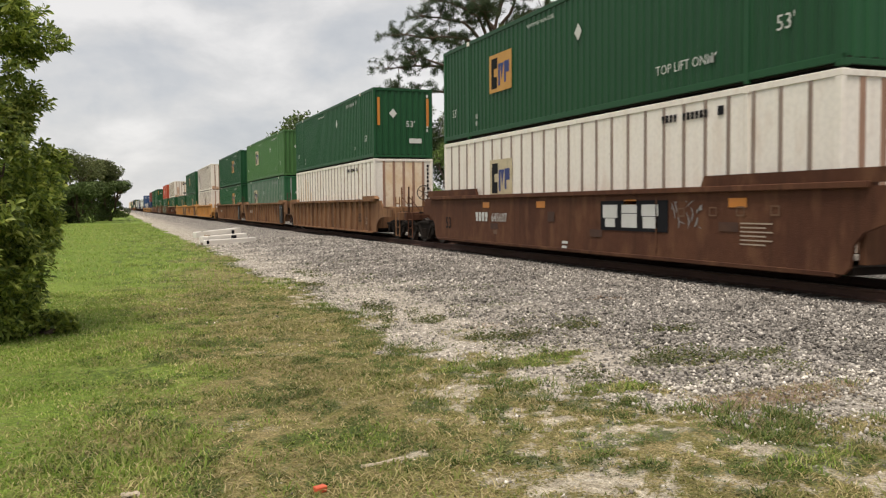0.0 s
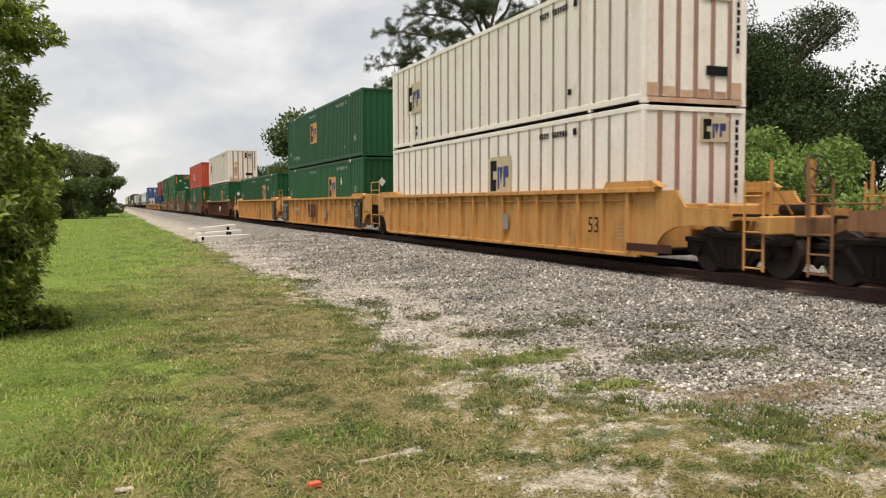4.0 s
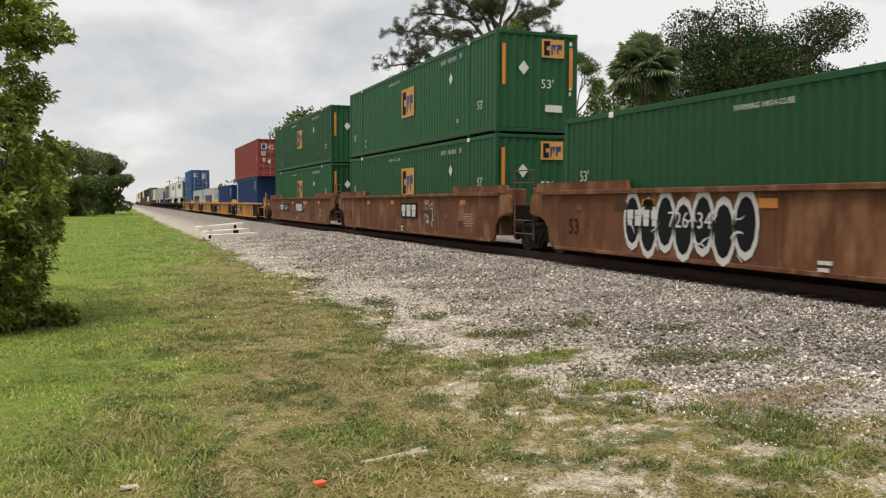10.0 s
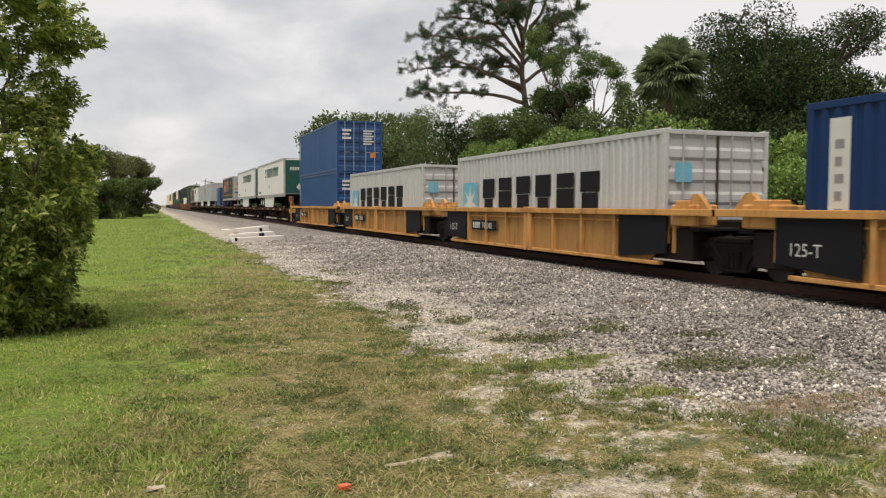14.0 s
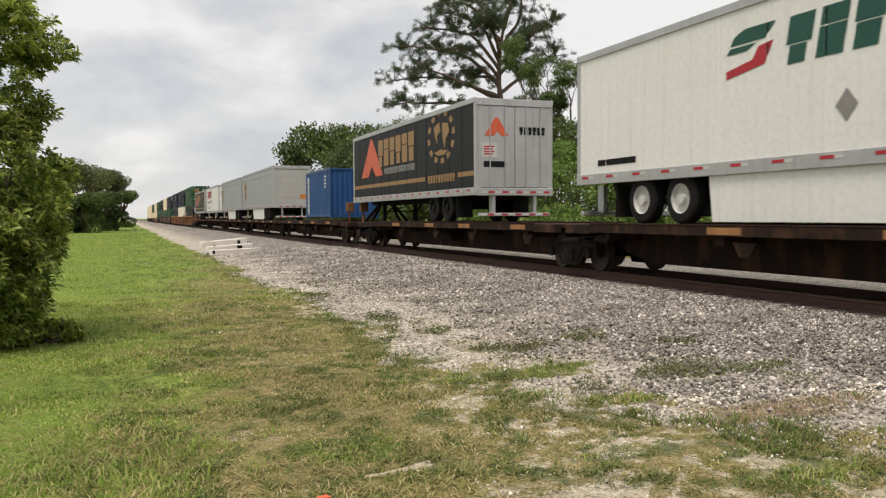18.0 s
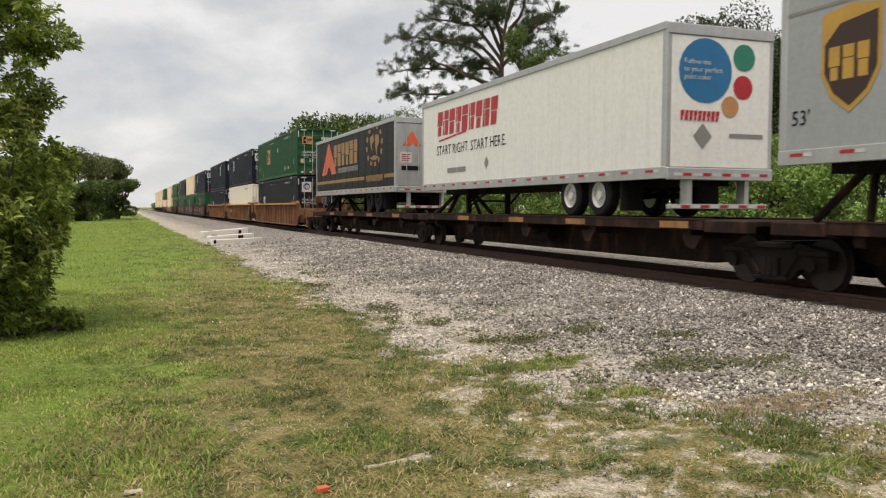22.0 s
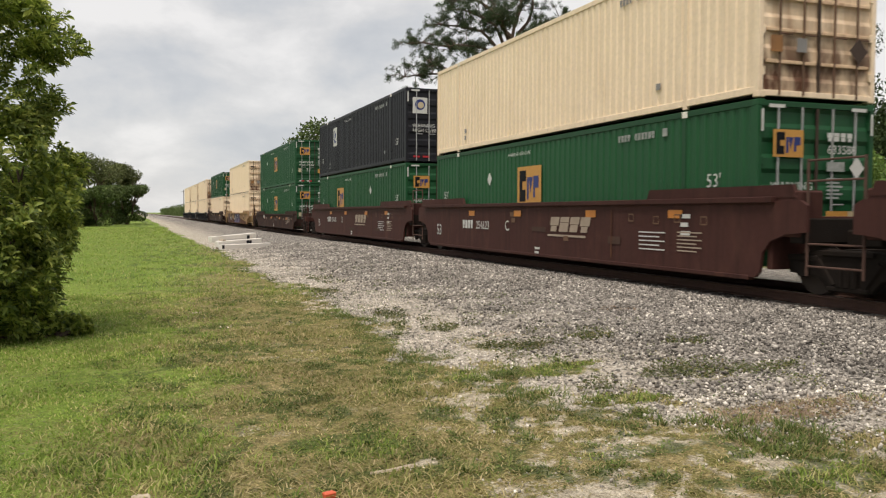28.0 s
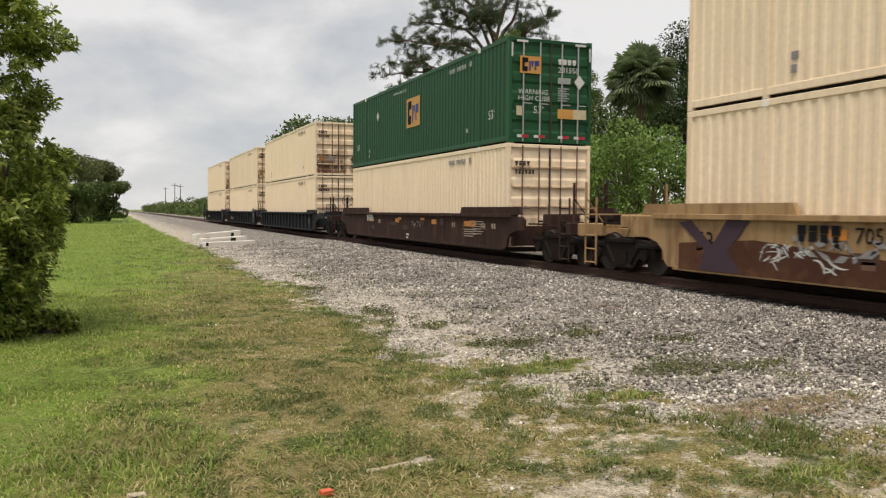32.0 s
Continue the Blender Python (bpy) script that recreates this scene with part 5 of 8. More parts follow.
def bars(parent, mat, face, u, z, off, length, height, lines=1, gap=0.6, name="marking"):
    """Writing too small to read: plain bars of its size."""
    for i in range(lines):
        ln = length * (1 if i % 2 == 0 else 0.8)
        key = (name, "bar", mat.name, round(ln, 2), round(height, 2))
        mark(parent, name, shape([rect(0, 0, ln, height)], key), mat, face, u, z - i * height * (1 + gap), off)


def blocks(parent, mat, face, u, z, off, count, width, height, slant=0.0, gap=0.22, name="logo_lettering", label=""):
    """A brand's lettering as a row of plain blocks."""
    key = (name, "blocks", mat.name, count, round(width, 2), round(height, 2), slant)
    p = width / count
    polys = []
    for i in range(count):
        x0, x1 = i * p, i * p + p * (1 - gap)
        w, cut = x1 - x0, (0.40, 0.62, 0.5)[i % 3] * height
        pad = (0.16, 0.0, 0.08)[i % 3] * w
        polys.append(rect(x0 + pad, 0, x1 - pad, cut - height * 0.015, slant))
        polys.append([(px + slant * (cut + height * 0.015), py + cut + height * 0.015) for px, py in rect(x0, 0, x1, height * 0.985 - cut, slant)])
    return tagged(mark(parent, name, shape(polys, key), mat, face, u, z, off, label), label, kind="stuff")


DIAMOND = [[(0, -0.2), (0.17, 0), (0, 0.2), (-0.17, 0)]]
W2, HIGH = 1.295, 2.896


def corrugated(length, z0, z1, pitch, depth):
    """A wall of pressed sheet along y, its outer face at x = 0, dented inwards."""
    bm = bmesh.new()
    ys, n = [], max(2, round(length / pitch))
    p = length / n
    for i in range(n):
        for f, d in ((0.0, 0), (0.34, 0), (0.48, depth), (0.86, depth)):
            ys.append(((i + f) * p, d))
    ys.append((length, 0))
    lo = [bm.verts.new((d, y, z0)) for y, d in ys]
    hi = [bm.verts.new((d, y, z1)) for y, d in ys]
    for i in range(len(ys) - 1):
        bm.faces.new((lo[i], hi[i], hi[i + 1], lo[i + 1]))
    bmesh.ops.recalc_face_normals(bm, faces=bm.faces)
    if bm.faces[:][0].normal.x > 0:
        bmesh.ops.reverse_faces(bm, faces=bm.faces)
    return bm


def amber_panel(root, y, z, mat=None, face="side", off=W2 + 0.006, k=1.0):
    """A square amber logo panel with dark and blue plain strokes."""
    mat = mat or yellow_panel
    w, h = 1.45 * k, 1.05 * k
    mark(root, "logo_panel", shape([rect(0, 0, w, h)], ("logo_panel", mat.name, k)), mat, face, y, z, off, "amber square logo panel")
    dark = [rect(0.1 * w, 0.1 * h, 0.22 * w, 0.9 * h), rect(0.22 * w, 0.62 * h, 0.38 * w, 0.9 * h), rect(0.22 * w, 0.1 * h, 0.36 * w, 0.4 * h)]
    blue = [[(0.42 * w, 0.15 * h), (0.5 * w, 0.15 * h), (0.5 * w, 0.72 * h), (0.42 * w, 0.72 * h)], [(0.5 * w, 0.72 * h), (0.57 * w, 0.28 * h), (0.66 * w, 0.72 * h)], rect(0.68 * w, 0.2 * h, 0.76 * w, 0.74 * h), rect(0.76 * w, 0.44 * h, 0.9 * w, 0.74 * h)]
    mark(root, "logo_mark", shape(dark, ("logo_mark", "dark", k)), black_mark, face, y, z, off + 0.004)
    mark(root, "logo_mark", shape(blue, ("logo_mark", "blue", k)), navy_mark, face, y, z, off + 0.004)


def container(s, z, length, paint, label, style="sheet", end="front", amber=None, faded=False, diamond=None, marks=True, mid=True, rusty_end=False, size53=True, extra=None, height=HIGH, tape=False, code=""):
    """A freight container: y runs from the end that passes first to the far end."""
    root = on_train(tagged(empty("freight_container"), label, "container", group="containers on the train"), s, z)
    mat, H = PAINT[paint], height
    key = (paint, round(length, 2), round(H, 2))
    pitch = {"sheet": 0.262, "posts": 0.0, "smooth": 0.0, "iso": 0.278}[style]
    for side in (0, 1):
        if pitch:
            w = part("side_wall", once(("side_wall", style, *key), lambda: corrugated(length - 0.24, 0.17, H - 0.11, pitch, 0.036 if style == "iso" else 0.024)), mat, root)
            w.location = (-W2 + 0.012, 0.12, 0)
        else:
            w = part("side_wall", once(("side_wall", style, *key), lambda: box(0, 0.03, 0.1, length - 0.1, 0.17, H - 0.11)), mat, root)
            w.location = (-W2 + 0.02, 0, 0)
        if side:
            w.location.x, w.location.y, w.rotation_euler.z = -w.location.x, length - w.location.y, math.pi
        if style == "posts" and not side:
            n = 26
            for i in range(1, n):
                y = length * i / n
                pm = post_grey if paint == "white" else pale_ink
                q = part("wall_post", once(("wall_post", pm.name, round(H, 1)), lambda: box(-0.014, 0.012, -0.03 if pm is pale_ink else -0.042, 0.03 if pm is pale_ink else 0.042, 0.17, H - 0.11, 0.005)), pm, root)
                q.location = (-W2 + 0.016, y, 0)
        if style == "smooth" and not side:
            for i in range(1, 14):
                q = part("seam_strip", once(("seam_strip", paint, round(H, 1)), lambda: box(-0.006, 0.008, -0.03, 0.03, 0.17, H - 0.11)), mat, root)
                q.location = (-W2 + 0.02, length * i / 14, 0)
        x0 = -W2 if not side else W2 - 0.06
        part("top_rail", once(("top_rail", side, *key), lambda: box(x0, x0 + 0.06, 0.0, length, H - 0.115, H, 0.008)), mat, root)
        part("bottom_rail", once(("bottom_rail", side, *key), lambda: box(x0, x0 + 0.06, 0.0, length, 0.06, 0.19, 0.008)), mat, root)
        for y in (0.0, length - 0.14):
            part("corner_post", once(("corner_post", side, y, *key), lambda: box(x0 - 0.001 if not side else x0 - 0.04, x0 + 0.1 if not side else x0 + 0.061, y, y + 0.14, 0.1, H - 0.1, 0.012)), mat, root)
            for zz in (0.0, H - 0.118):
                part("corner_casting", once(("corner_casting", side, y, zz, *key), lambda: box(-W2 - 0.004 if not side else W2 - 0.16, -W2 + 0.16 if not side else W2 + 0.004, y - 0.004, y + 0.144, zz, zz + 0.118, 0.014)), mat, root)
        if mid and length > 14:
            for y in (1.98, length - 2.1):
                part("lifting_post", once(("lifting_post", side, y, *key), lambda: box(x0 - 0.008 if not side else x0 - 0.01, x0 + 0.07 if not side else x0 + 0.068, y, y + 0.12, 0.0, H + 0.001, 0.008)), mat, root)
                if not side:
                    part("lifting_pocket", once(("lifting_pocket", y, round(H, 1)), lambda: box(-W2 - 0.014, -W2 + 0.02, y - 0.03, y + 0.13, H - 0.13, H - 0.01, 0.006)), grey_mark if paint != "white" else mat, root)
    part("roof", once(("roof", *key), lambda: box(-W2 + 0.05, W2 - 0.05, 0.05, length - 0.05, H - 0.05, H - 0.015)), mat, root)
    part("floor_frame", once(("floor_frame", round(length, 1)), lambda: box(-W2 + 0.06, W2 - 0.06, 0.05, length - 0.05, 0.03, 0.16)), grime, root)
    for far in (0, 1):
        kind = "front" if far else end
        if kind == "front":
            if style == "posts":
                w = part("end_wall", once(("end_wall", style, *key), lambda: box(-W2 + 0.1, W2 - 0.1, 0.03, 0.06, 0.15, H - 0.1)), mat, root)
                for i in range(1, 6):
                    q = part("wall_post", once(("wall_post", "end", paint, round(H, 1)), lambda: box(-0.035 if paint != "white" else -0.055, 0.035 if paint != "white" else 0.055, -0.02, 0.012, 0.15, H - 0.1, 0.006)),
                             material_once("rust_stained_post", (0.33, 0.20, 0.14)) if paint == "white" else pale_ink, root)
                    q.location = (-W2 + i * 2 * W2 / 6, 0.03 if not far else length - 0.03, 0)
            else:
                def end_sheet():
                    bm = corrugated(2 * W2 - 0.2, 0.14, H - 0.1, 0.262, 0.036)
                    bmesh.ops.transform(bm, matrix=Matrix(((0, -1, 0, W2 - 0.1), (1, 0, 0, 0.02), (0, 0, 1, 0), (0, 0, 0, 1))), verts=bm.verts)
                    return bm
                w = part("end_wall", once(("end_wall", "sheet", *key), end_sheet), mat, root)
            if far:
                w.location, w.rotation_euler.z = (0, length, 0), math.pi
            for zz in (0.03, H - 0.11):
                b = part("end_rail", once(("end_rail", zz, *key), lambda: box(-W2 + 0.1, W2 - 0.1, 0.0, 0.06, zz, zz + 0.1, 0.008)), mat, root)
                b.location.y = 0 if not far else length - 0.06
        else:
            for leaf in (0, 1):
                x0, x1 = (-W2 + 0.11, -0.012) if not leaf else (0.012, W2 - 0.11)

                def leaf_mesh(x0=x0, x1=x1):
                    bm = corrugated(H - 0.25, x0, x1, (H - 0.25) / 5, 0.03)
                    bmesh.ops.transform(bm, matrix=Matrix(((0, 0, 1, 0), (1, 0, 0, 0.025), (0, 1, 0, 0.125), (0, 0, 0, 1))), verts=bm.verts)
                    return bm
                d = part("door", once(("door", leaf, rusty_end and z > 2, *key), leaf_mesh), (rust_door if z < 2 else rusted_door) if rusty_end else mat, root, "rust-streaked door leaf" if rusty_end else "ribbed steel door leaf")
                rmat = material_once("rust_brown_rod", (0.13, 0.075, 0.045)) if paint == "cream" else aluminium if paint != "rust_red" else post_grey
                for zz in (0.62, 1.16, 1.7, 2.24) if paint == "cream" else ():
                    rib = part("door_rib", once(("door_rib", leaf), lambda: box(x0 + 0.05, x1 - 0.05, 0.0, 0.03, -0.03, 0.03, 0.008)), material_once("rust_stained_rib", (0.66, 0.48, 0.31)), d, "rust-stained pressed rib")
                    rib.location = (0, 0, zz)
                for q in (0.28, 0.72):
                    xr = x0 + (x1 - x0) * q
                    r = part("lock_rod", once(("lock_rod", rmat.name, round(H, 1)), lambda: rod(rod(bmesh.new(), (0, -0.012, 0.05), (0, -0.012, H - 0.06), 0.02, 8), (0, -0.03, 1.1), (0.26, -0.03, 1.1), 0.014, 6)), rmat, d, "galvanised lock rod with handle")
                    r.location = (xr, 0.01, 0)
                g = part("door_gasket", once(("door_gasket", leaf, round(H, 2)), lambda: box(-0.009, 0.009, 0.0, 0.03, 0.13, H - 0.12)), weathered_dark, d, "black rubber door gasket")
                g.location = (x1 if not leaf else x0, -0.006, 0)
                for zz in (0.45, 1.15, 1.85, 2.5):
                    xh = x0 - 0.03 if not leaf else x1 - 0.03
                    h = part("hinge", once(("hinge", paint), lambda: box(0, 0.06, -0.008, 0.04, -0.07, 0.07, 0.006)), mat, d)
                    h.location = (xh, 0.01, zz)
            for zz in (0.03, H - 0.12):
                part("end_rail", once(("end_rail", zz, *key), lambda: box(-W2 + 0.1, W2 - 0.1, 0.0, 0.06, zz, zz + 0.1, 0.008)), mat, root)
    ink = black_mark if paint in ("white", "cream", "plain_white", "grey") else white_mark
    off = W2 + 0.006
    if marks and size53 and length > 16 and paint != "white":
        lettering(root, "53'", 0.36, ink, "side", 1.35, 0.75 if z > 2 else 1.42, off)
        lettering(root, "53'", 0.34, ink, "side", length - 0.75, 0.75 if z > 2 else 1.42, off)
    if marks:
        faint = pale_ink if ink is white_mark else grey_mark if paint in ("plain_white", "cream") else black_mark
        blocks(root, faint, "side", 4.4, H - 0.42, off, 4, 0.5, 0.14, name="identity_marking")
        blocks(root, faint, "side", 3.75, H - 0.42, off, 6, 0.75, 0.14, name="identity_marking")
        bars(root, faint, "side", 2.75, H - 0.42, off, 0.16, 0.16, name="identity_marking")
        bars(root, faint, "side", length - 2.6, 0.55, off, 0.16, 0.13, 2, name="weight_marking")
        bars(root, faint, "side", 3.0, 0.5, off, 0.16, 0.13, name="weight_marking")
        if paint in ("green", "olive", "navy", "black"):
            lettering(root, "WARNING HIGH-CUBE", 0.14, ink, "side", 10.2 if length > 14 else 7, H - 0.38, off)
    if amber is not None:
        amber_panel(root, amber + 1.45, H - 1.75, faded_panel if faded else yellow_panel)
        if end == "front":
            amber_panel(root, 0.12, H - 0.72, faded_panel if faded else yellow_panel, "end", 0.006, 0.5)
        elif paint == "green":
            amber_panel(root, -0.98, H - 0.98, yellow_panel, "end", 0.024, 0.45)
    if diamond is not None:
        mark(root, "diamond_placard", shape(DIAMOND, "diamond_placard"), white_mark, "side", diamond, H - 0.95, off, "white diamond placard")
        mark(root, "diamond_placard", shape(DIAMOND, "diamond_placard"), white_mark, "end", -0.45 if end == "front" else 0.88, H - (1.05 if end == "front" else 1.14), 0.006 if end == "front" else 0.034)
    if marks:
        if end == "front":
            if length > 16 and paint != "white":
                lettering(root, "53'", 0.36, ink, "end", 0.1, H - 1.6, 0.006)
            bars(root, ink, "end", 0.25, 0.62, 0.006, 0.55, 0.2, name="end_marking")
            bars(root, ink, "end", 1.02, H - 0.35, 0.006, 0.09, 0.11, 10, 0.45, name="end_marking")
        else:
            if paint == "cream":
                blocks(root, weathered_dark, "end", -1.1, H - 0.62, 0.03, 4, 0.48, 0.13, name="door_marking")
                if code:
                    lettering(root, code, 0.19, weathered_dark, "end", -1.1, H - 0.85, 0.03, "stencilled container number")
                else:
                    blocks(root, weathered_dark, "end", -1.1, H - 0.85, 0.03, 6, 0.62, 0.13, name="door_marking")
                if rusty_end and z > 2:
                    mark(root, "amber_plate", shape([rect(0, 0, 0.26, 0.28)], "amber_plate"), faded_amber, "end", -1.08, H - 2.12, 0.034, "rust-stained amber plate")
                    mark(root, "grey_plate", shape([rect(0, 0, 0.22, 0.24)], "grey_plate"), grey_mark, "end", -0.52, H - 2.1, 0.034)
                    mark(root, "diamond_placard", shape([[(x * 1.25, y * 1.15) for x, y in DIAMOND[0]]], "diamond_dark"), weathered_dark, "end", 0.86, H - 2.0, 0.034, "weathered dark diamond placard")
            else:
                blocks(root, ink, "end", 0.2, H - 0.68, 0.028, 4, 0.6, 0.15, name="door_marking")
                if code:
                    lettering(root, code, 0.22, ink, "end", 0.2, H - 0.9, 0.028, "white container number")
                else:
                    blocks(root, ink, "end", 0.2, H - 0.9, 0.028, 6, 0.8, 0.15, name="door_marking")
                bars(root, faint, "end", 0.2, H - 1.36, 0.028, 0.36, 0.035, 6, 0.9, name="door_marking")
            if paint in ("green", "navy", "black"):
                lettering(root, "WARNING", 0.19, ink, "end", -1.03, H - 1.54, 0.028)
                lettering(root, "HIGH CUBE", 0.19, ink, "end", -1.03, H - 1.72, 0.028)
                for x, z_, w, h in ((-1.08, H - 0.14, 0.34, 0.06), (0.74, H - 0.14, 0.34, 0.06), (-1.24, H - 0.55, 0.05, 0.38), (1.19, H - 0.55, 0.05, 0.38)):
                    mark(root, "reflective_strip", shape([rect(0, 0, w, h)], ("reflective_strip", w, h)), white_mark, "end", x, z_, 0.028, "white reflective strip")
            if paint == "green":
                mark(root, "text_plate", shape([rect(0, 0, 0.4, 0.17)], "text_plate"), pale_ink, "end", 0.2, H - 1.21, 0.028)
                lettering(root, "53'", 0.28, ink, "end", -0.57, H - 2.06, 0.028)
                mark(root, "grey_plate", shape([rect(0, 0, 0.18, 0.26)], "pale_plate"), faded_panel, "end", -1.08, H - 2.14, 0.028, "small faded plate")
                mark(root, "amber_plate", shape([rect(0, 0, 0.5, 0.27)], "door_amber_plate"), yellow_panel, "end", 0.2, H - 2.18, 0.028, "amber and cream plate")
                mark(root, "cream_plate", shape([rect(0, 0, 0.42, 0.27)], "door_cream_plate"), faded_panel, "end", 0.7, H - 2.18, 0.028)
                for x in (-1.05, -0.54, 0.22, 0.73):
                    bars(root, red_mark, "end", x + 0.15, H - 2.74, 0.028, 0.2, 0.08, name="reflective_strip")
                    bars(root, white_mark, "end", x, H - 2.74, 0.028, 0.15, 0.08, name="reflective_strip")
            for x in (-1.0, -0.6, 0.2, 0.75) if paint in ("navy", "black") else ():
                bars(root, red_mark, "end", x, 0.18, 0.018, 0.28, 0.07, name="reflective_strip")
    for x in (-1.13, 1.02) if tape else ():
        mark(root, "amber_tape", shape([rect(0, 0, 0.11, 1.15)], "amber_tape"), amber_reflector, "end", x, H - 1.55, 0.012, "tall amber reflective tape")
    if extra:
        extra(root, length, H)
    return root


rust_door = material("rust_streaked_cream_door", (0.82, 0.665, 0.475), 0.6, second=(0.77, 0.60, 0.41), scale=1.2, streak=(0.45, 0.26, 0.13), streak_amount=0.35, rust=(0.22, 0.10, 0.045), rust_amount=1.1, bump=0.1, band=(0.1, 1.5))


rusted_door = material("heavily_rusted_cream_door", (0.80, 0.64, 0.45), 0.65, second=(0.72, 0.53, 0.34), scale=1.2, streak=(0.36, 0.18, 0.08), streak_amount=0.5, rust=(0.10, 0.042, 0.02), rust_amount=1.7, bump=0.15, band=(0.5, 2.1))


def material_once(name, colour):
    if name not in bpy.data.materials:
        material(name, colour, 0.7, streak=(0.2, 0.09, 0.05), streak_amount=0.5, rust_amount=0.3)
    return bpy.data.materials[name]


# ---- running gear ----
def truck(parent, y, name="truck"):
    """A two-axle bogie: cast side frames, springs, bolster, axles and wheels."""
    def frame_mesh():
        bm = bmesh.new()
        for x in (-1, 1):
            x0 = x * 1.02
            out = [(-1.22, 0.62), (-1.22, 0.36), (-0.62, 0.34), (-0.42, 0.14), (0.42, 0.14), (0.62, 0.34), (1.22, 0.36), (1.22, 0.62), (0.7, 0.74), (-0.7, 0.74)]
            b = prism(out, x0 - 0.07, x0 + 0.07)
            me = bpy.data.meshes.new("tmp"); b.to_mesh(me); b.free(); bm.from_mesh(me); bpy.data.meshes.remove(me)
            for a in (-0.9, 0.9):
                rod(bm, (x0 + x * 0.05, a, 0.42), (x0 + x * 0.14, a, 0.42), 0.12, 10)
            for a in (-0.14, 0.0, 0.14):
                rod(bm, (x0 + x * 0.09, a, 0.2), (x0 + x * 0.09, a, 0.5), 0.06, 8)
            slab(bm, x0 - 0.11, x0 + 0.11, -1.26, -0.62, 0.56, 0.66, 0.02)
            slab(bm, x0 - 0.11, x0 + 0.11, 0.62, 1.26, 0.56, 0.66, 0.02)
            slab(bm, x0 - 0.12, x0 + 0.12, -0.5, 0.5, 0.66, 0.76, 0.02)
            slab(bm, x0 - 0.12, x0 + 0.12, -0.4, 0.4, 0.12, 0.2, 0.02)
            for a in (-0.3, 0.3):
                rod(bm, (x0 + x * 0.05, a, 0.2), (x0 + x * 0.05, a * 2.0, 0.58), 0.07, 6)
        slab(bm, -1.0, 1.0, -0.2, 0.2, 0.42, 0.78)
        for a in (-0.9, 0.9):
            rod(bm, (-0.95, a, 0.42), (0.95, a, 0.42), 0.08, 8)
        return bm
    t = part(name, once(("truck",), frame_mesh), grime, parent, "black cast-steel two-axle truck")
    t.location = (0, y, RAIL_TOP)

    def wheel_mesh():
        bm = rod(bmesh.new(), (-0.065, 0, 0), (0.065, 0, 0), 0.42, 28)
        rod(bm, (0.05, 0, 0), (0.075, 0, 0), 0.45, 28)
        rod(bm, (-0.09, 0, 0), (0.09, 0, 0), 0.13, 12)
        return bm
    for x in (-0.753, 0.753):
        for a in (-0.9, 0.9):
            w = part("wheel", once(("wheel",), wheel_mesh), wheel_steel, t, "steel railway wheel")
            w.location, w.rotation_euler.z = (x, a, 0.425), 0 if x < 0 else math.pi
    return t


def coupler(root, y, way, mat):
    """Drawbar, knuckle and hanging air hose at a car's end."""
    bm = box(-0.13, 0.13, min(y, y + way * 1.05), max(y, y + way * 1.05), 0.93, 1.13, 0.02)
    slab(bm, -0.2, 0.2, y + way * 0.85 - 0.16, y + way * 0.85 + 0.16, 0.86, 1.2, 0.04)
    part("coupler", bm, grime, root, "black knuckle coupler")
    bm = rod(bmesh.new(), (-0.35, y + way * 0.4, 0.95), (-0.3, y + way * 0.75, 0.55), 0.03, 6)
    rod(bm, (-0.3, y + way * 0.75, 0.55), (-0.2, y + way * 1.05, 0.7), 0.03, 6)
    part("air_hose", bm, rubber, root, "black rubber air hose")


def ladder(root, x, y, width, z0, z1, rungs, mat, label):
    """Two uprights joined by round rungs."""
    up_ = lambda: rod(bmesh.new(), (0, 0, z0), (0, 0, z1), 0.022, 6)
    first = part("ladder", once(("ladder", round(z0, 2), round(z1, 2), mat.name), up_), mat, root, label)
    first.location = (x, y - width / 2, 0)
    second = part("upright", once(("ladder", round(z0, 2), round(z1, 2), mat.name), up_), mat, first)
    second.location = (0, width, 0)
    for zz in rungs:
        r = part("rung", once(("rung", width, mat.name), lambda: rod(bmesh.new(), (0, 0, 0), (0, width, 0), 0.017, 6)), mat, first)
        r.location = (0, 0, zz)


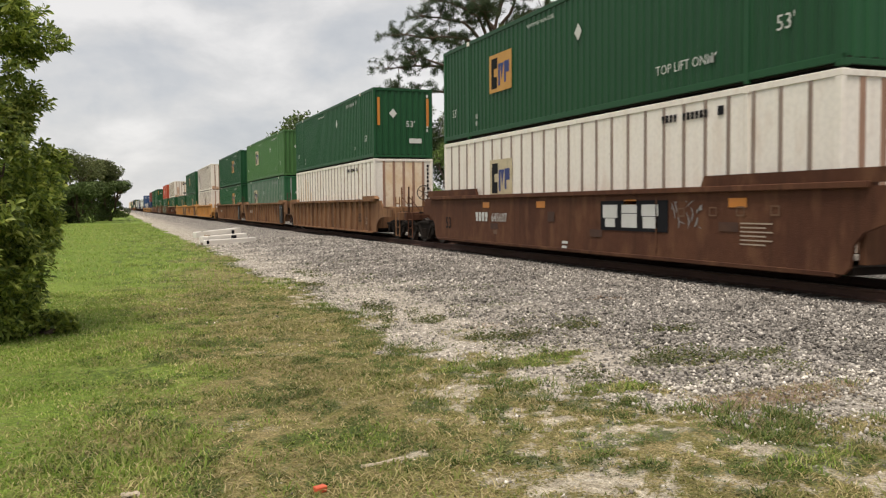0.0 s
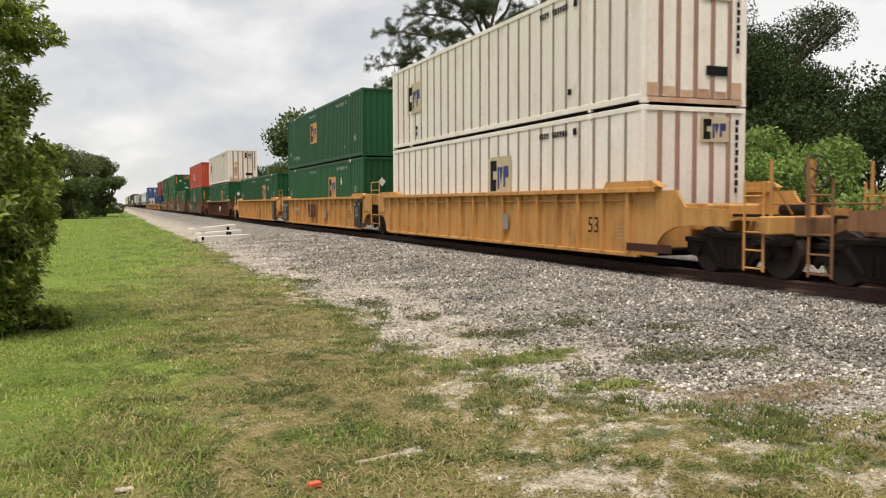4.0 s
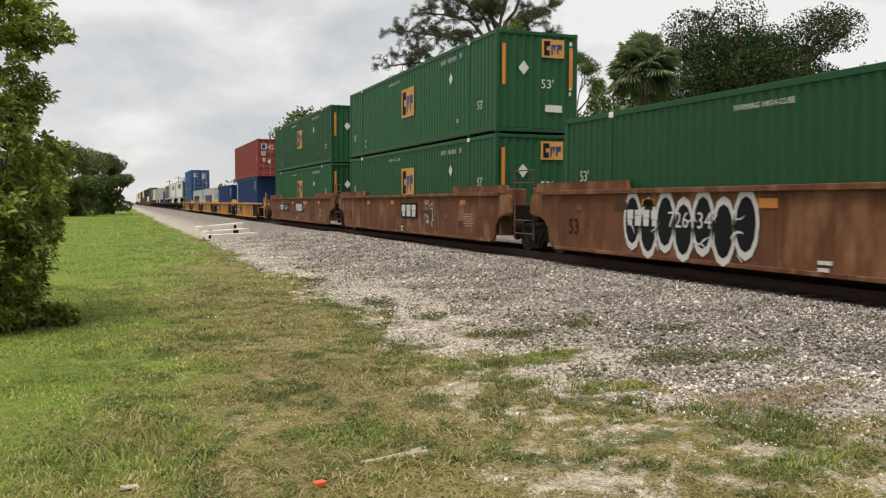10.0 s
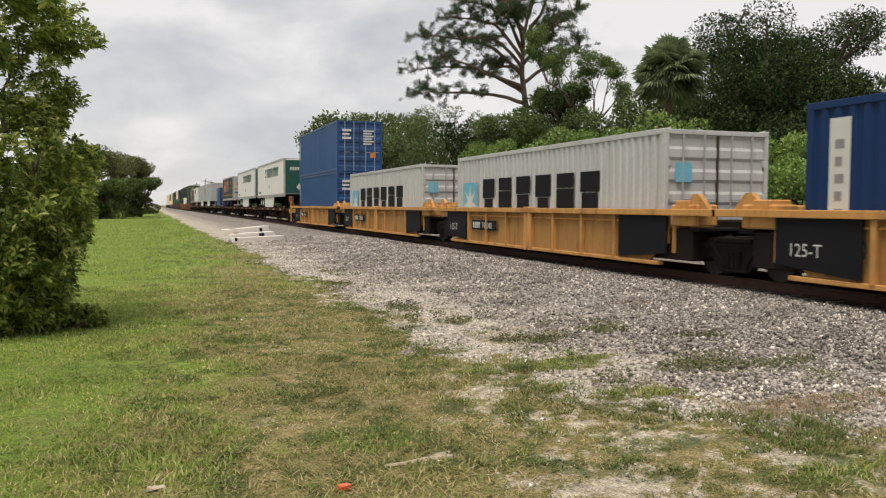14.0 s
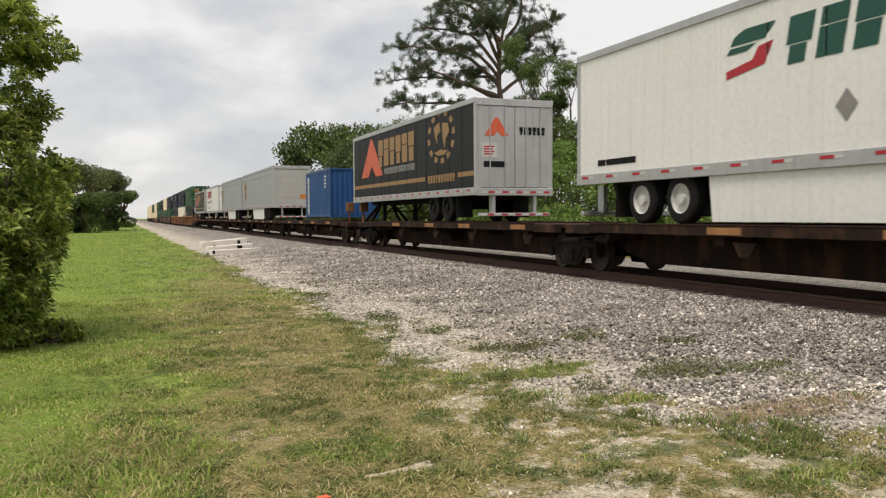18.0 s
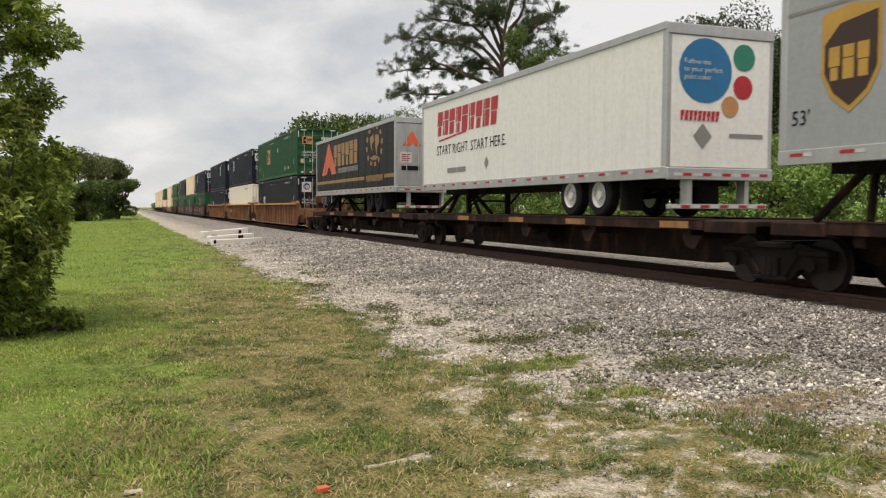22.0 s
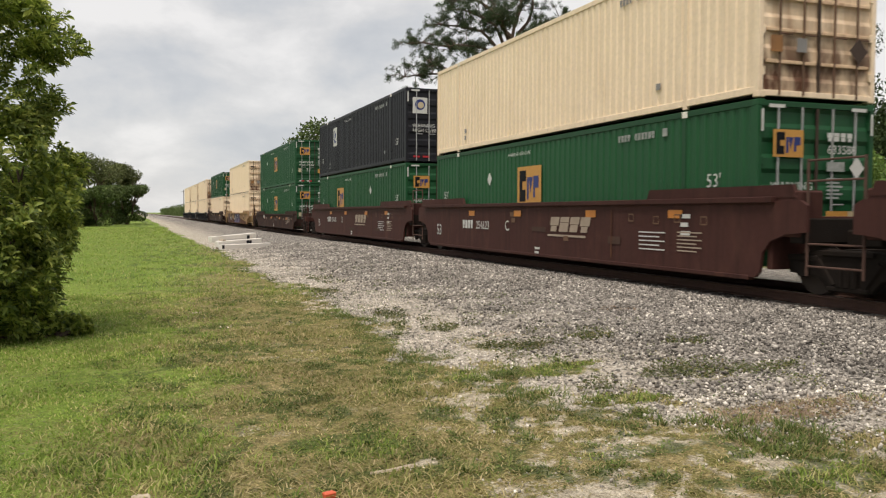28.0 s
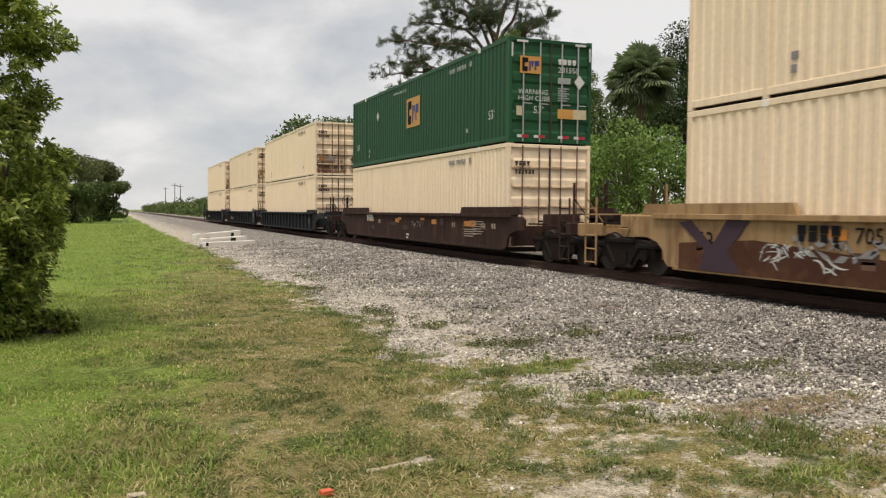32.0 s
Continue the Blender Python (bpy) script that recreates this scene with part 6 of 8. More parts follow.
def end_platform(root, y, way, mat, top, brake=False, rail=None):
    """The car's end over its truck: deck, end sill, steps, grab irons and, at one end, the brake wheel."""
    y2 = y + way * 3.0
    a, b = min(y, y2), max(y, y2)
    part("end_platform", box(-0.55, 0.55, a, b, 1.1, 1.32, 0.02), mat, root)
    part("end_sill", box(-1.45, 1.45, y2 - 0.12, y2 + 0.12, 1.12, 1.42, 0.02), mat, root)
    for x in (-1.36, 1.36):
        ladder(root, x, y2 - way * 0.325, 0.45, 0.5, 2.0, (0.55, 0.85, 1.15, 1.75), rail or mat, "steel grab irons and steps")
    bm = bmesh.new()
    for x in (-1.3, 0.9):
        rod(bm, (x, y2, 1.3), (x, y2, 2.35), 0.03, 6)
        rod(bm, (x, y2, 2.0), (x + 0.45, y2, 1.45), 0.016, 6)
    rod(bm, (-1.3, y2, 1.62), (0.9, y2, 1.62), 0.016, 6)
    part("end_railing", bm, rail or mat, root)
    bm = box(-1.2, -0.35, y2 - way * 1.5 - 0.2, y2 - way * 1.5 + 0.25, 1.33, 1.62, 0.03)
    part("valve_box", bm, mat, root)
    part("brake_cylinder", rod(bmesh.new(), (0.3, y2 - way * 0.6, 1.5), (0.3, y2 - way * 1.4, 1.5), 0.14, 12), grime, root)
    part("air_pipe", rod(rod(bmesh.new(), (-0.95, y2 - way * 2.4, 1.42), (-0.95, y2 - way * 0.2, 1.42), 0.025, 6), (-0.95, y2 - way * 0.2, 1.42), (-0.35, y2 + way * 0.3, 0.98), 0.025, 6), grime, root)
    if brake:
        bm = rod(bmesh.new(), (-0.45, y2 + way * 0.02, 1.3), (-0.45, y2 + way * 0.02, 2.35), 0.05, 8)
        part("brake_stand", bm, mat, root)
        bm = bmesh.new()
        r, n = 0.27, 14
        ps = [Vector((-0.45 + r * math.cos(6.2832 * k / n), y2 - 0.1, 2.15 + r * math.sin(6.2832 * k / n))) for k in range(n)]
        for k in range(n):
            rod(bm, ps[k], ps[(k + 1) % n], 0.017, 6)
        for k in range(0, n, 3):
            rod(bm, ps[k], (-0.45, y2 - 0.1, 2.15), 0.012, 5)
        part("brake_wheel", bm, wheel_steel, root, "round steel hand-brake wheel")
    for k in range(4):
        part("platform_grating", box(-1.3, 1.3, y + way * (0.7 + 0.55 * k) - 0.04, y + way * (0.7 + 0.55 * k) + 0.04, 1.33, 1.37), mat, root)


def well_car(s0, starts, length, colour, style, label, top=1.88, low=0.60, decor=None, brake=True, chord=None, ends=(True, True), black_ends=False, numbers="", numbers_on=(0, 1, 2, 3), number_size=0.34):
    """An articulated well car: one deep-sided well for each start, trucks shared between wells."""
    root = on_train(tagged(empty("well_car"), label, "well car", group="well cars of the train"), s0)
    mat = CAR[colour]
    cmat = CAR[chord] if chord else mat
    n = len(starts)
    gap = (starts[1] - starts[0] - length) if n > 1 else 0
    for k, y in enumerate(starts):
        first, last = k == 0, k == n - 1
        for side in (-1, 1):
            def side_mesh():
                if style == "smooth":
                    k_ = (top - low) / 1.28
                    half = [(-0.25, low), (-0.36, low + 0.1), (-0.42, low + 0.42 * k_), (-0.6, low + 0.62 * k_), (-0.95, low + 0.74 * k_), (-1.4, low + 0.78 * k_), (-1.4, top - 0.08), (-1.25, top)]
                    half2 = half
                else:
                    outer = [(-0.65, low), (-0.72, low + 0.28), (-0.9, low + 0.45), (-1.25, low + 0.58), (-1.7, low + 0.63), (-2.7, low + 0.63), (-2.7, low + 0.92), (-1.55, low + 0.96), (-1.35, top - 0.1), (-1.3, top)]
                    inner = [(-0.5, low), (-0.56, low + 0.28), (-0.7, low + 0.45), (-0.95, low + 0.58), (-1.5, low + 0.63), (-1.5, top - 0.05), (-1.45, top)]
                    half, half2 = (outer if first else inner), (outer if last else inner)
                    if black_ends:
                        half = half2 = [(0.3, low), (0.1, low + 0.2), (-0.35, low + 0.4), (-0.35, top - 0.1), (-0.3, top)]
                pr = half[::-1] + [(length - p[0], p[1]) for p in half2]
                return prism(pr, -0.03, 0.03)
            p = part("side_sill", once(("side_sill", style, colour, chord, round(length, 1), top, low, first, last, black_ends), side_mesh), CAR["panel"] if colour == "tan" and chord == "yellow" else CAR["ochre_panel"] if black_ends else mat, root)
            p.location = (side * (1.46 if style == "smooth" else 1.40), y, 0)
            c = part("top_chord", once(("top_chord", style, colour, chord, round(length, 1), top), lambda: box(-0.13, 0.13, -0.7 if not black_ends else -2.0, length + (0.7 if not black_ends else 2.0), top - 0.03 if not black_ends else top - 0.06, top + 0.07, 0.01)), cmat, root)
            c.location = (side * 1.44, y, 0)
            c = part("bottom_flange", once(("bottom_flange", colour, round(length, 1), low), lambda: box(-0.07, 0.07, -0.1, length + 0.1, low - 0.05, low + 0.03, 0.01)), mat, root)
            c.location = (side * 1.43, y, 0)
            if style == "ribbed":
                m = 17 if length > 14 else 7
                a_ = part("stiffening_angle", once(("stiffening_angle", colour, round(length, 1), top), lambda: box(-0.05, 0.05, 0.1, length - 0.1, top - 0.21, top - 0.17, 0.008)), mat, root)
                a_.location = (side * 1.43, y, 0)
                for q in (-0.14, 0.14) if black_ends else ():
                    r = part("middle_post", once(("middle_post", colour, top, low), lambda: box(-0.08, 0.08, -0.09, 0.09, low - 0.06, top + 0.1, 0.015)), mat, root)
                    r.location = (side * 1.47, y + length / 2 + q, 0)
                for i in range(m):
                    r = part("side_post", once(("side_post", colour, top, low), lambda: prism([(-0.04, low + 0.02), (0.04, low + 0.02), (0.055, top), (-0.055, top)], -0.085, 0.085)), mat, root)
                    r.location = (side * 1.44, y + (0.2 if not black_ends else 1.6) + (length - (0.4 if not black_ends else 3.2)) * i / (m - 1), 0)
            for e in (() if black_ends else (0, 1)):
                yy = y + 0.1 if e == 0 else y + length - 0.1
                if style == "smooth":
                    g = part("guide_ramp", once(("guide_plate", colour, top, e), lambda: prism([(-1.25, top + 0.05), (2.9, top + 0.05), (2.8, top + 0.26), (-1.15, top + 0.26)] if e == 0 else [(1.25, top + 0.05), (-2.9, top + 0.05), (-2.8, top + 0.26), (1.15, top + 0.26)], -0.03, 0.05)), mat, root, "raised container guide")
                    g.location = (side * 1.44, yy, 0)
                    continue
                g = part("guide_ramp", once(("guide_ramp", colour, chord, top), lambda: prism([(-1.0, top + 0.072), (1.0, top + 0.072), (0.9, top + 0.2), (-0.7, top + 0.2)], -0.09, 0.09)), mat if colour == "tan" else cmat, root, "raised container guide")
                g.location = (side * 1.42, yy, 0)
            if black_ends:
                for e in (0, 1):
                    yy = y + 0.5 if e == 0 else y + length - 0.5
                    q = part("end_panel", once(("end_panel", e, top), lambda: prism([(-0.9, low + 0.2), (0.9, low + 0.05), (0.9, top - 0.02), (-0.9, top - 0.02)] if e == 0 else [(0.9, low + 0.2), (-0.9, low + 0.05), (-0.9, top - 0.02), (0.9, top - 0.02)], -0.012, 0.012)), black_mark, root, "black end panel")
                    q.location = (side * 1.5, yy, 0)
                    if side < 0:
                        # added dark box, stands in for the shade beneath the well's end
                        part("end_underframe", box(-1.38, 1.38, y - 1.1 if e == 0 else y + length - 0.3, y + 0.3 if e == 0 else y + length + 1.1, 0.62, 1.25, 0.02), grime, root)
        part("well_floor", once(("well_floor", colour, round(length, 1)), lambda: box(-1.36, 1.36, -0.3, length + 0.3, 0.58, 0.70)), grime, root)
        for e in (y - 0.5, y + length + 0.5):
            part("bulkhead", box(-1.4, 1.4, e - 0.06, e + 0.06, 0.75, top - 0.25, 0.01), mat, root)
    for k in range(n - 1):
        yc = starts[k] + length + gap / 2
        truck(root, yc)
        part("articulated_joint", box(-0.5, 0.5, yc - gap / 2 + 0.4, yc + gap / 2 - 0.4, 1.13, 1.42, 0.03), grime, root)
        for d in (-0.75, 0.75):
            part("cross_beam", box(-1.42, 1.42, yc + d - 0.14, yc + d + 0.14, 1.2, top - 0.28, 0.02), grime, root)
        for d in (-1.05, 1.05):
            for x in (-1.22, 1.22):
                part("end_housing", box(x - 0.24, x + 0.24, yc + d - 0.42, yc + d + 0.42, 1.3, top + 0.16, 0.03), mat, root, "boxed end of the well")
        if black_ends:
            for d in (-0.75, 0.75):
                part("hinge_bracket", prism([(yc + d - 0.4, top + 0.06), (yc + d + 0.4, top + 0.06), (yc + d + 0.10, top + 0.36), (yc + d - 0.06, top + 0.36)], -1.40, -1.30), CAR["yellow"], root, "yellow steel bracket over the joint")
                part("bracket_block", box(-1.46, -1.0, yc + d * 1.5 - 0.22, yc + d * 1.5 + 0.22, top + 0.07, top + 0.24, 0.02), CAR["yellow"], root)
            continue
        ladder(root, -1.38, yc, 1.1, 0.7, top + 0.65, (0.85, 1.2, top + 0.3, top + 0.62), rusty_rail if colour != "yellow" else CAR["yellow"], "steel ladder over the joint")
    if ends[0]:
        truck(root, starts[0] - 2.42)
        end_platform(root, starts[0] - 0.6, -1, mat, top, brake, CAR["yellow"] if colour == "yellow" else None)
        coupler(root, starts[0] - 3.6, -1, mat)
    if ends[1]:
        truck(root, starts[-1] + length + 2.42)
        end_platform(root, starts[-1] + length + 0.6, 1, mat, top, False, CAR["yellow"] if colour == "yellow" else None)
        coupler(root, starts[-1] + length + 3.6, 1, mat)
    side_off = 1.505
    for k, y in enumerate(starts):
        if style == "smooth":
            if colour != "dark":
                lettering(root, "53", 0.5, PAINT_INK.get(colour, black_mark), "side", y + length - 0.6, low + 0.35, side_off)
            for q in (2.2, 5.4, 9.3, 12.6):
                mark(root, "reflector", shape([rect(0, 0, 0.45, 0.16)], ("reflector", "amber")), amber_reflector, "side", y + q, top - 0.3, side_off, "amber reflective plate")
            ink = PAINT_INK.get(colour, black_mark) if colour in ("ochre",) else white_mark
            if not numbers or k in numbers_on:
                blocks(root, ink, "side", y + 13.1, low + 0.6, side_off + 0.008, 4, 2.6 * number_size, 0.75 * number_size, name="owner_marking")
            if numbers and k in numbers_on:
                lettering(root, numbers, number_size, ink, "side", y + 13.1 - 3.2 * number_size, low + 0.6, side_off + 0.008, "painted car number")
        elif length > 14 and (k == 0 or chord == "yellow" and k != 1):
            bars(root, weathered_ink, "side", y + 0.55, low + 0.55, side_off + 0.03, 0.3, 0.02, 4, 3.0, name="stencil_marking")
            lettering(root, "53", 0.5, black_mark, "side", y + 1.75, low + 0.4, side_off)
        elif length > 14:
            mark(root, "stencil_panel", shape([rect(0, 0, 1.0, 1.1)], ("stencil_panel", "black")), PAINT["black"], "side", y + 0.6, low + 0.06, side_off + 0.028, "black stencil panel")
            bars(root, weathered_ink, "side", y + 0.42, low + 0.85, side_off + 0.032, 0.5, 0.018, 8, 2.0, name="stencil_marking")
            bars(root, white_mark, "side", y + 0.5, low + 0.98, side_off + 0.032, 0.12, 0.07, name="stencil_marking")
            bars(root, white_mark, "side", y - 0.15, low + 0.98, side_off + 0.032, 0.12, 0.07, name="stencil_marking")
            lettering(root, "53", 0.5, black_mark, "side", y + 1.75, low + 0.4, side_off)
            blocks(root, weathered_ink, "side", y + 13.6, top - 0.65, side_off + 0.005, 10, 1.5, 0.2, name="number_marking")
        else:
            lettering(root, "40", 0.5, black_mark, "side", y + length - 1.0, low + 0.35, side_off)
            lettering(root, "125-T", 0.3, white_mark, "side", y + length + 0.1, low + 0.35, side_off + 0.015)
            mark(root, "number_panel", shape([rect(0, 0, 2.0, 0.3)], ("number_panel", "black")), black_mark, "side", y + length - 1.9, low + 0.4, side_off, "black number panel")
            blocks(root, white_mark, "side", y + length - 2.0, low + 0.45, side_off + 0.004, 4, 0.62, 0.19, name="owner_marking")
            lettering(root, numbers, 0.27, white_mark, "side", y + length - 2.75, low + 0.45, side_off + 0.004, "painted car number")
    if style == "smooth":
        stencils(root, starts, length, top, low, side_off, colour)
    if decor:
        decor(root, starts, length, top, low, side_off)
    return root


def stencils(root, starts, length, top, low, off, colour):
    """Faded patches, small framed stencils, line markings and a bolted plate along a smooth side."""
    rs = random.Random(int(starts[-1] * 10) + len(colour))
    pale = weathered_ink if colour not in ("ochre",) else weathered_dark
    for y in starts:
        for q in (1.2, 2.0, 2.7, 3.6):
            frame_ = [rect(0, 0, 0.2, 0.025), rect(0, 0.14, 0.2, 0.165), rect(0, 0.025, 0.025, 0.14), rect(0.175, 0.025, 0.2, 0.14)]
            mark(root, "stencil_frame", shape(frame_, "stencil_frame"), grey_mark if colour == "oxide" else patch_paint if colour != "ochre" else pale, "side", y + q, top - 0.36 - rs.uniform(0, 0.12), off + 0.002)
        for _ in range(5):
            w, h = rs.choice(((0.5, 0.16), (0.34, 0.24), (0.8, 0.12), (0.24, 0.12)))
            mark(root, "faded_patch", shape([rect(0, 0, w, h)], ("faded_patch", w)), rs.choice((patch_paint, patch_rust)), "side", y + rs.uniform(0.8, length - 0.8), rs.uniform(low + 0.2, top - 0.3), off + 0.001, "faded touched-up patch of paint")
        bars(root, pale, "side", y + 1.9, low + 0.7, off + 0.002, 0.75, 0.025, 6, 1.8, name="stencil_marking")
        mark(root, "seam_strip", shape([rect(0, 0, 0.05, top - low - 0.2)], ("seam_strip", "car", top)), CAR[colour], "side", y + 4.3, low + 0.1, off + 0.004)
        bars(root, white_mark, "side", y + 8.0, low + 0.14, off + 0.002, 0.28, 0.06, 2, 0.8, name="stencil_marking")


PAINT_INK = {"oxide": white_mark, "dark": grey_mark, "rust": black_mark, "brown": black_mark}


def spray(root, polys_by_mat, u, z, off, name="graffiti", label="spray-painted graffiti"):
    for i, (mat, polys) in enumerate(polys_by_mat):
        tagged(mark(root, name, shape(polys), mat, "side", u, z, off + 0.003 * i, label), kind="stuff")


def shards(rs, w, h, count, size):
    out = []
    for _ in range(count):
        x, y = rs.uniform(0, w), rs.uniform(0.08 * h, 0.92 * h)
        a = rs.uniform(0, 6.28)
        ln, wd = size * rs.uniform(0.6, 1.5), size * rs.uniform(0.12, 0.35)
        pts = [(x + math.cos(a) * ln, y + math.sin(a) * ln * 0.6), (x - math.sin(a) * wd, y + math.cos(a) * wd), (x - math.cos(a) * ln * 0.7, y - math.sin(a) * ln * 0.5), (x + math.sin(a) * wd, y - math.cos(a) * wd)]
        out.append([(min(max(px, 0), w), min(max(py, 0.0), h)) for px, py in pts])
    return out


def strokes(rs, w, h, count, reach, wide):
    """Sweeping brush strokes: bent ribbons that taper to their ends."""
    out = []
    for _ in range(count):
        x, y, a = rs.uniform(0, w), rs.uniform(0.05 * h, 0.95 * h), rs.uniform(-0.9, 2.4)
        bend, ln, wd = rs.uniform(-2.2, 2.2), reach * rs.uniform(0.5, 1.3), wide * rs.uniform(0.5, 1.3)
        last = None
        for k in range(8):
            f = k / 7
            b = wd * math.sin(math.pi * (0.12 + 0.8 * f))
            p = [(min(max(x + q * math.sin(a) * b, 0), w), min(max(y - q * math.cos(a) * b, 0), h)) for q in (-1, 1)]
            if last and (abs(last[0][0] - last[1][0]) + abs(last[0][1] - last[1][1]) > 1e-3) and abs(p[0][0] - last[0][0]) + abs(p[0][1] - last[0][1]) > 1e-3:
                out.append([last[0], p[0], p[1], last[1]])
            last = p
            a += bend / 7
            x, y = x + math.cos(a) * ln / 7, y + math.sin(a) * ln / 7
    return out


def bubbles(w, h, count, k):
    out = []
    p = w / count
    for i in range(count):
        cx, cy = (i + 0.5) * p, h * (0.5 + 0.06 * (-1) ** i)
        out.append([(cx + p * 0.52 * k * math.cos(t * 0.5236), cy + h * 0.48 * k * math.sin(t * 0.5236)) for t in range(12)])
    return out


# ---- decorations of single cars ----
def decor_a(root, starts, L, top, low, off):
    y = starts[0]
    mark(root, "logo_panel", shape([rect(0, 0, 2.4, 0.62)], "dark_logo_panel"), black_mark, "side", y + 6.3, low + 0.5, off, "dark panel behind pale block lettering")
    blocks(root, white_mark, "side", y + 6.2, low + 0.57, off + 0.004, 3, 2.15, 0.47)
    spray(root, [(grey_mark, strokes(random.Random(1), 0.9, 0.5, 14, 0.3, 0.018))], y + 3.8, low + 0.6, off)


def decor_yellow(root, starts, L, top, low, off):
    y = starts[1]
    blocks(root, CAR["oxide"], "side", y + 9.6, low + 0.35, off + 0.052, 3, 1.9, 0.66)
    for s in starts:
        bars(root, CAR["oxide"], "side", s + 0.2, low + 0.08, off + 0.02, 1.5, 0.16, name="red_band")
        bars(root, grey_mark, "side", s + 6.2, low + 0.35, off + 0.004, 0.45, 0.4, name="paper_patch")
    mark(root, "stencil_panel", shape([rect(0, 0, 1.5, 1.15)], "end_stencil"), PAINT["black"], "side", starts[1] + L + 0.5, low + 0.05, off + 0.035, "black stencil panel")
    lettering(root, "125T", 0.42, white_mark, "side", starts[1] + L + 0.35, low + 0.2, off + 0.041)
    for q in (0.35, -0.55):
        blocks(root, white_mark, "side", starts[1] + L + q, low + 0.92, off + 0.041, 2, 0.26, 0.12, name="stencil_marking")
    bars(root, white_mark, "side", starts[1] + L - 0.05, low + 0.92, off + 0.041, 0.3, 0.03, 5, 1.2, name="stencil_marking")


def decor_d(root, starts, L, top, low, off):
    blocks(root, white_mark, "side", starts[0] + 5.4, low + 0.4, off + 0.05, 3, 1.4, 0.42)


def decor_e(root, starts, L, top, low, off):
    rs = random.Random(6)
    w, h = 13.2, top - low - 0.12
    spray(root, [(dull_spray, [rect(0.1, 0.03, w, h)]), (grey_spray, strokes(rs, w, h, 90, 1.0, 0.2)), (tan_spray, strokes(rs, w, h, 60, 0.8, 0.13)), (lime_spray, strokes(rs, w, h, 60, 0.7, 0.13)), (black_mark, strokes(rs, w, h, 60, 0.9, 0.08)), (grey_mark, strokes(rs, w, h, 80, 0.8, 0.035)), (lime_spray, shards(rs, w, h, 24, 0.3)),
                 (white_mark, strokes(rs, w, h, 60, 0.7, 0.016)), (black_mark, strokes(rs, w, h, 60, 0.6, 0.04))], starts[0] + 15.8, low + 0.03, off)
    mark(root, "number_panel", shape([rect(0, 0, 3.2, 0.38)], "number_panel_e"), grey_spray, "side", 13.15, low + 0.53, off + 0.024, "dark number panel")
    blocks(root, white_mark, "side", 13.1, low + 0.58, off + 0.029, 4, 1.05, 0.3, name="owner_marking")
    lettering(root, "646434", 0.4, white_mark, "side", 11.75, low + 0.58, off + 0.029, "painted car number")


def decor_f(root, starts, L, top, low, off):
    y = starts[0]
    spray(root, [(white_mark, bubbles(3.9, 1.15, 7, 1.12)), (black_mark, bubbles(3.9, 1.15, 7, 0.86)), (white_mark, strokes(random.Random(3), 3.9, 0.8, 12, 0.35, 0.02))], y + 13.2, low + 0.06, off)
    for k in (1, 2):
        mark(root, "logo_panel", shape([rect(0, 0, 1.9, 0.55)], "dark_logo_panel_b"), black_mark, "side", starts[k] + 8.0, low + 0.5, off, "dark panel behind pale block lettering")
        blocks(root, white_mark, "side", starts[k] + 7.9, low + 0.56, off + 0.004, 3, 1.7, 0.42)
    spray(root, [(white_mark, strokes(random.Random(4), 0.9, 0.9, 22, 0.4, 0.02))], starts[1] + 5.4, low + 0.25, off)
    spray(root, [(white_mark, strokes(random.Random(5), 0.9, 0.9, 22, 0.4, 0.02))], starts[2] + 6.2, low + 0.3, off)
    mark(root, "number_panel", shape([rect(0, 0, 3.2, 0.46)], "number_panel_b"), black_mark, "side", starts[2] + 13.28, low + 0.52, off, "black number panel")


def decor_oxide(root, starts, L, top, low, off):
    for y, letter in zip(starts, "ACB"):
        blocks(root, weathered_ink, "side", y + 7.2, low + 0.62, off, 4, 2.0, 0.36, 0.3, 0.12)
        mark(root, "logo_underline", shape([rect(0, 0, 1.9, 0.05, 0.3)], "logo_underline"), weathered_ink, "side", y + 7.3, low + 0.5, off)
        lettering(root, letter, 0.42, white_mark, "side", y + 9.9, low + 0.58, off)
        bars(root, white_mark, "side", y + 1.8, top - 0.3, off, 0.3, 0.08, 3, 1.0, name="stencil_marking")
        bars(root, white_mark, "side", y + 3.2, top - 0.6, off, 0.9, 0.025, 5, 2.4, name="stencil_marking")


def decor_l(root, starts, L, top, low, off):
    y, h = starts[0], top - low
    rs = random.Random(12)
    spray(root, [(CAR["brown"], [[(0, -0.02), (15.5, -0.02), (15.5, h * 0.18), (11, h * 0.5), (6, h * 0.3), (2, h * 0.62), (0, h * 0.5)]]),
                 (dark_spray, [[(0.0, h * 0.9), (0.35, h * 0.95), (0.95, h * 0.5), (1.35, h), (1.95, h), (1.35, h * 0.4), (1.7, 0.0), (0.6, 0.0), (0.75, h * 0.4)]])], y + L - 0.1, low, off)
    spray(root, [(white_mark, strokes(rs, 1.9, 0.42, 26, 0.35, 0.016))], y + 13.9, low + 0.12, off + 0.007)
    spray(root, [(purple_spray, [rect(0, 0.0, 4.6, h * 0.95, 0.2)]), (black_mark, strokes(rs, 4.6, h * 0.95, 40, 0.6, 0.07)), (white_mark, strokes(rs, 4.6, h * 0.95, 60, 0.5, 0.022)), (black_mark, strokes(rs, 4.6, h * 0.95, 16, 0.5, 0.04))], y + 10.0, low + 0.03, off + 0.008, label="violet and white spray-painted graffiti")
    spray(root, [(grey_mark, shards(rs, 1.8, 0.4, 16, 0.2))], y + 13.2, low + 0.3, off + 0.006)


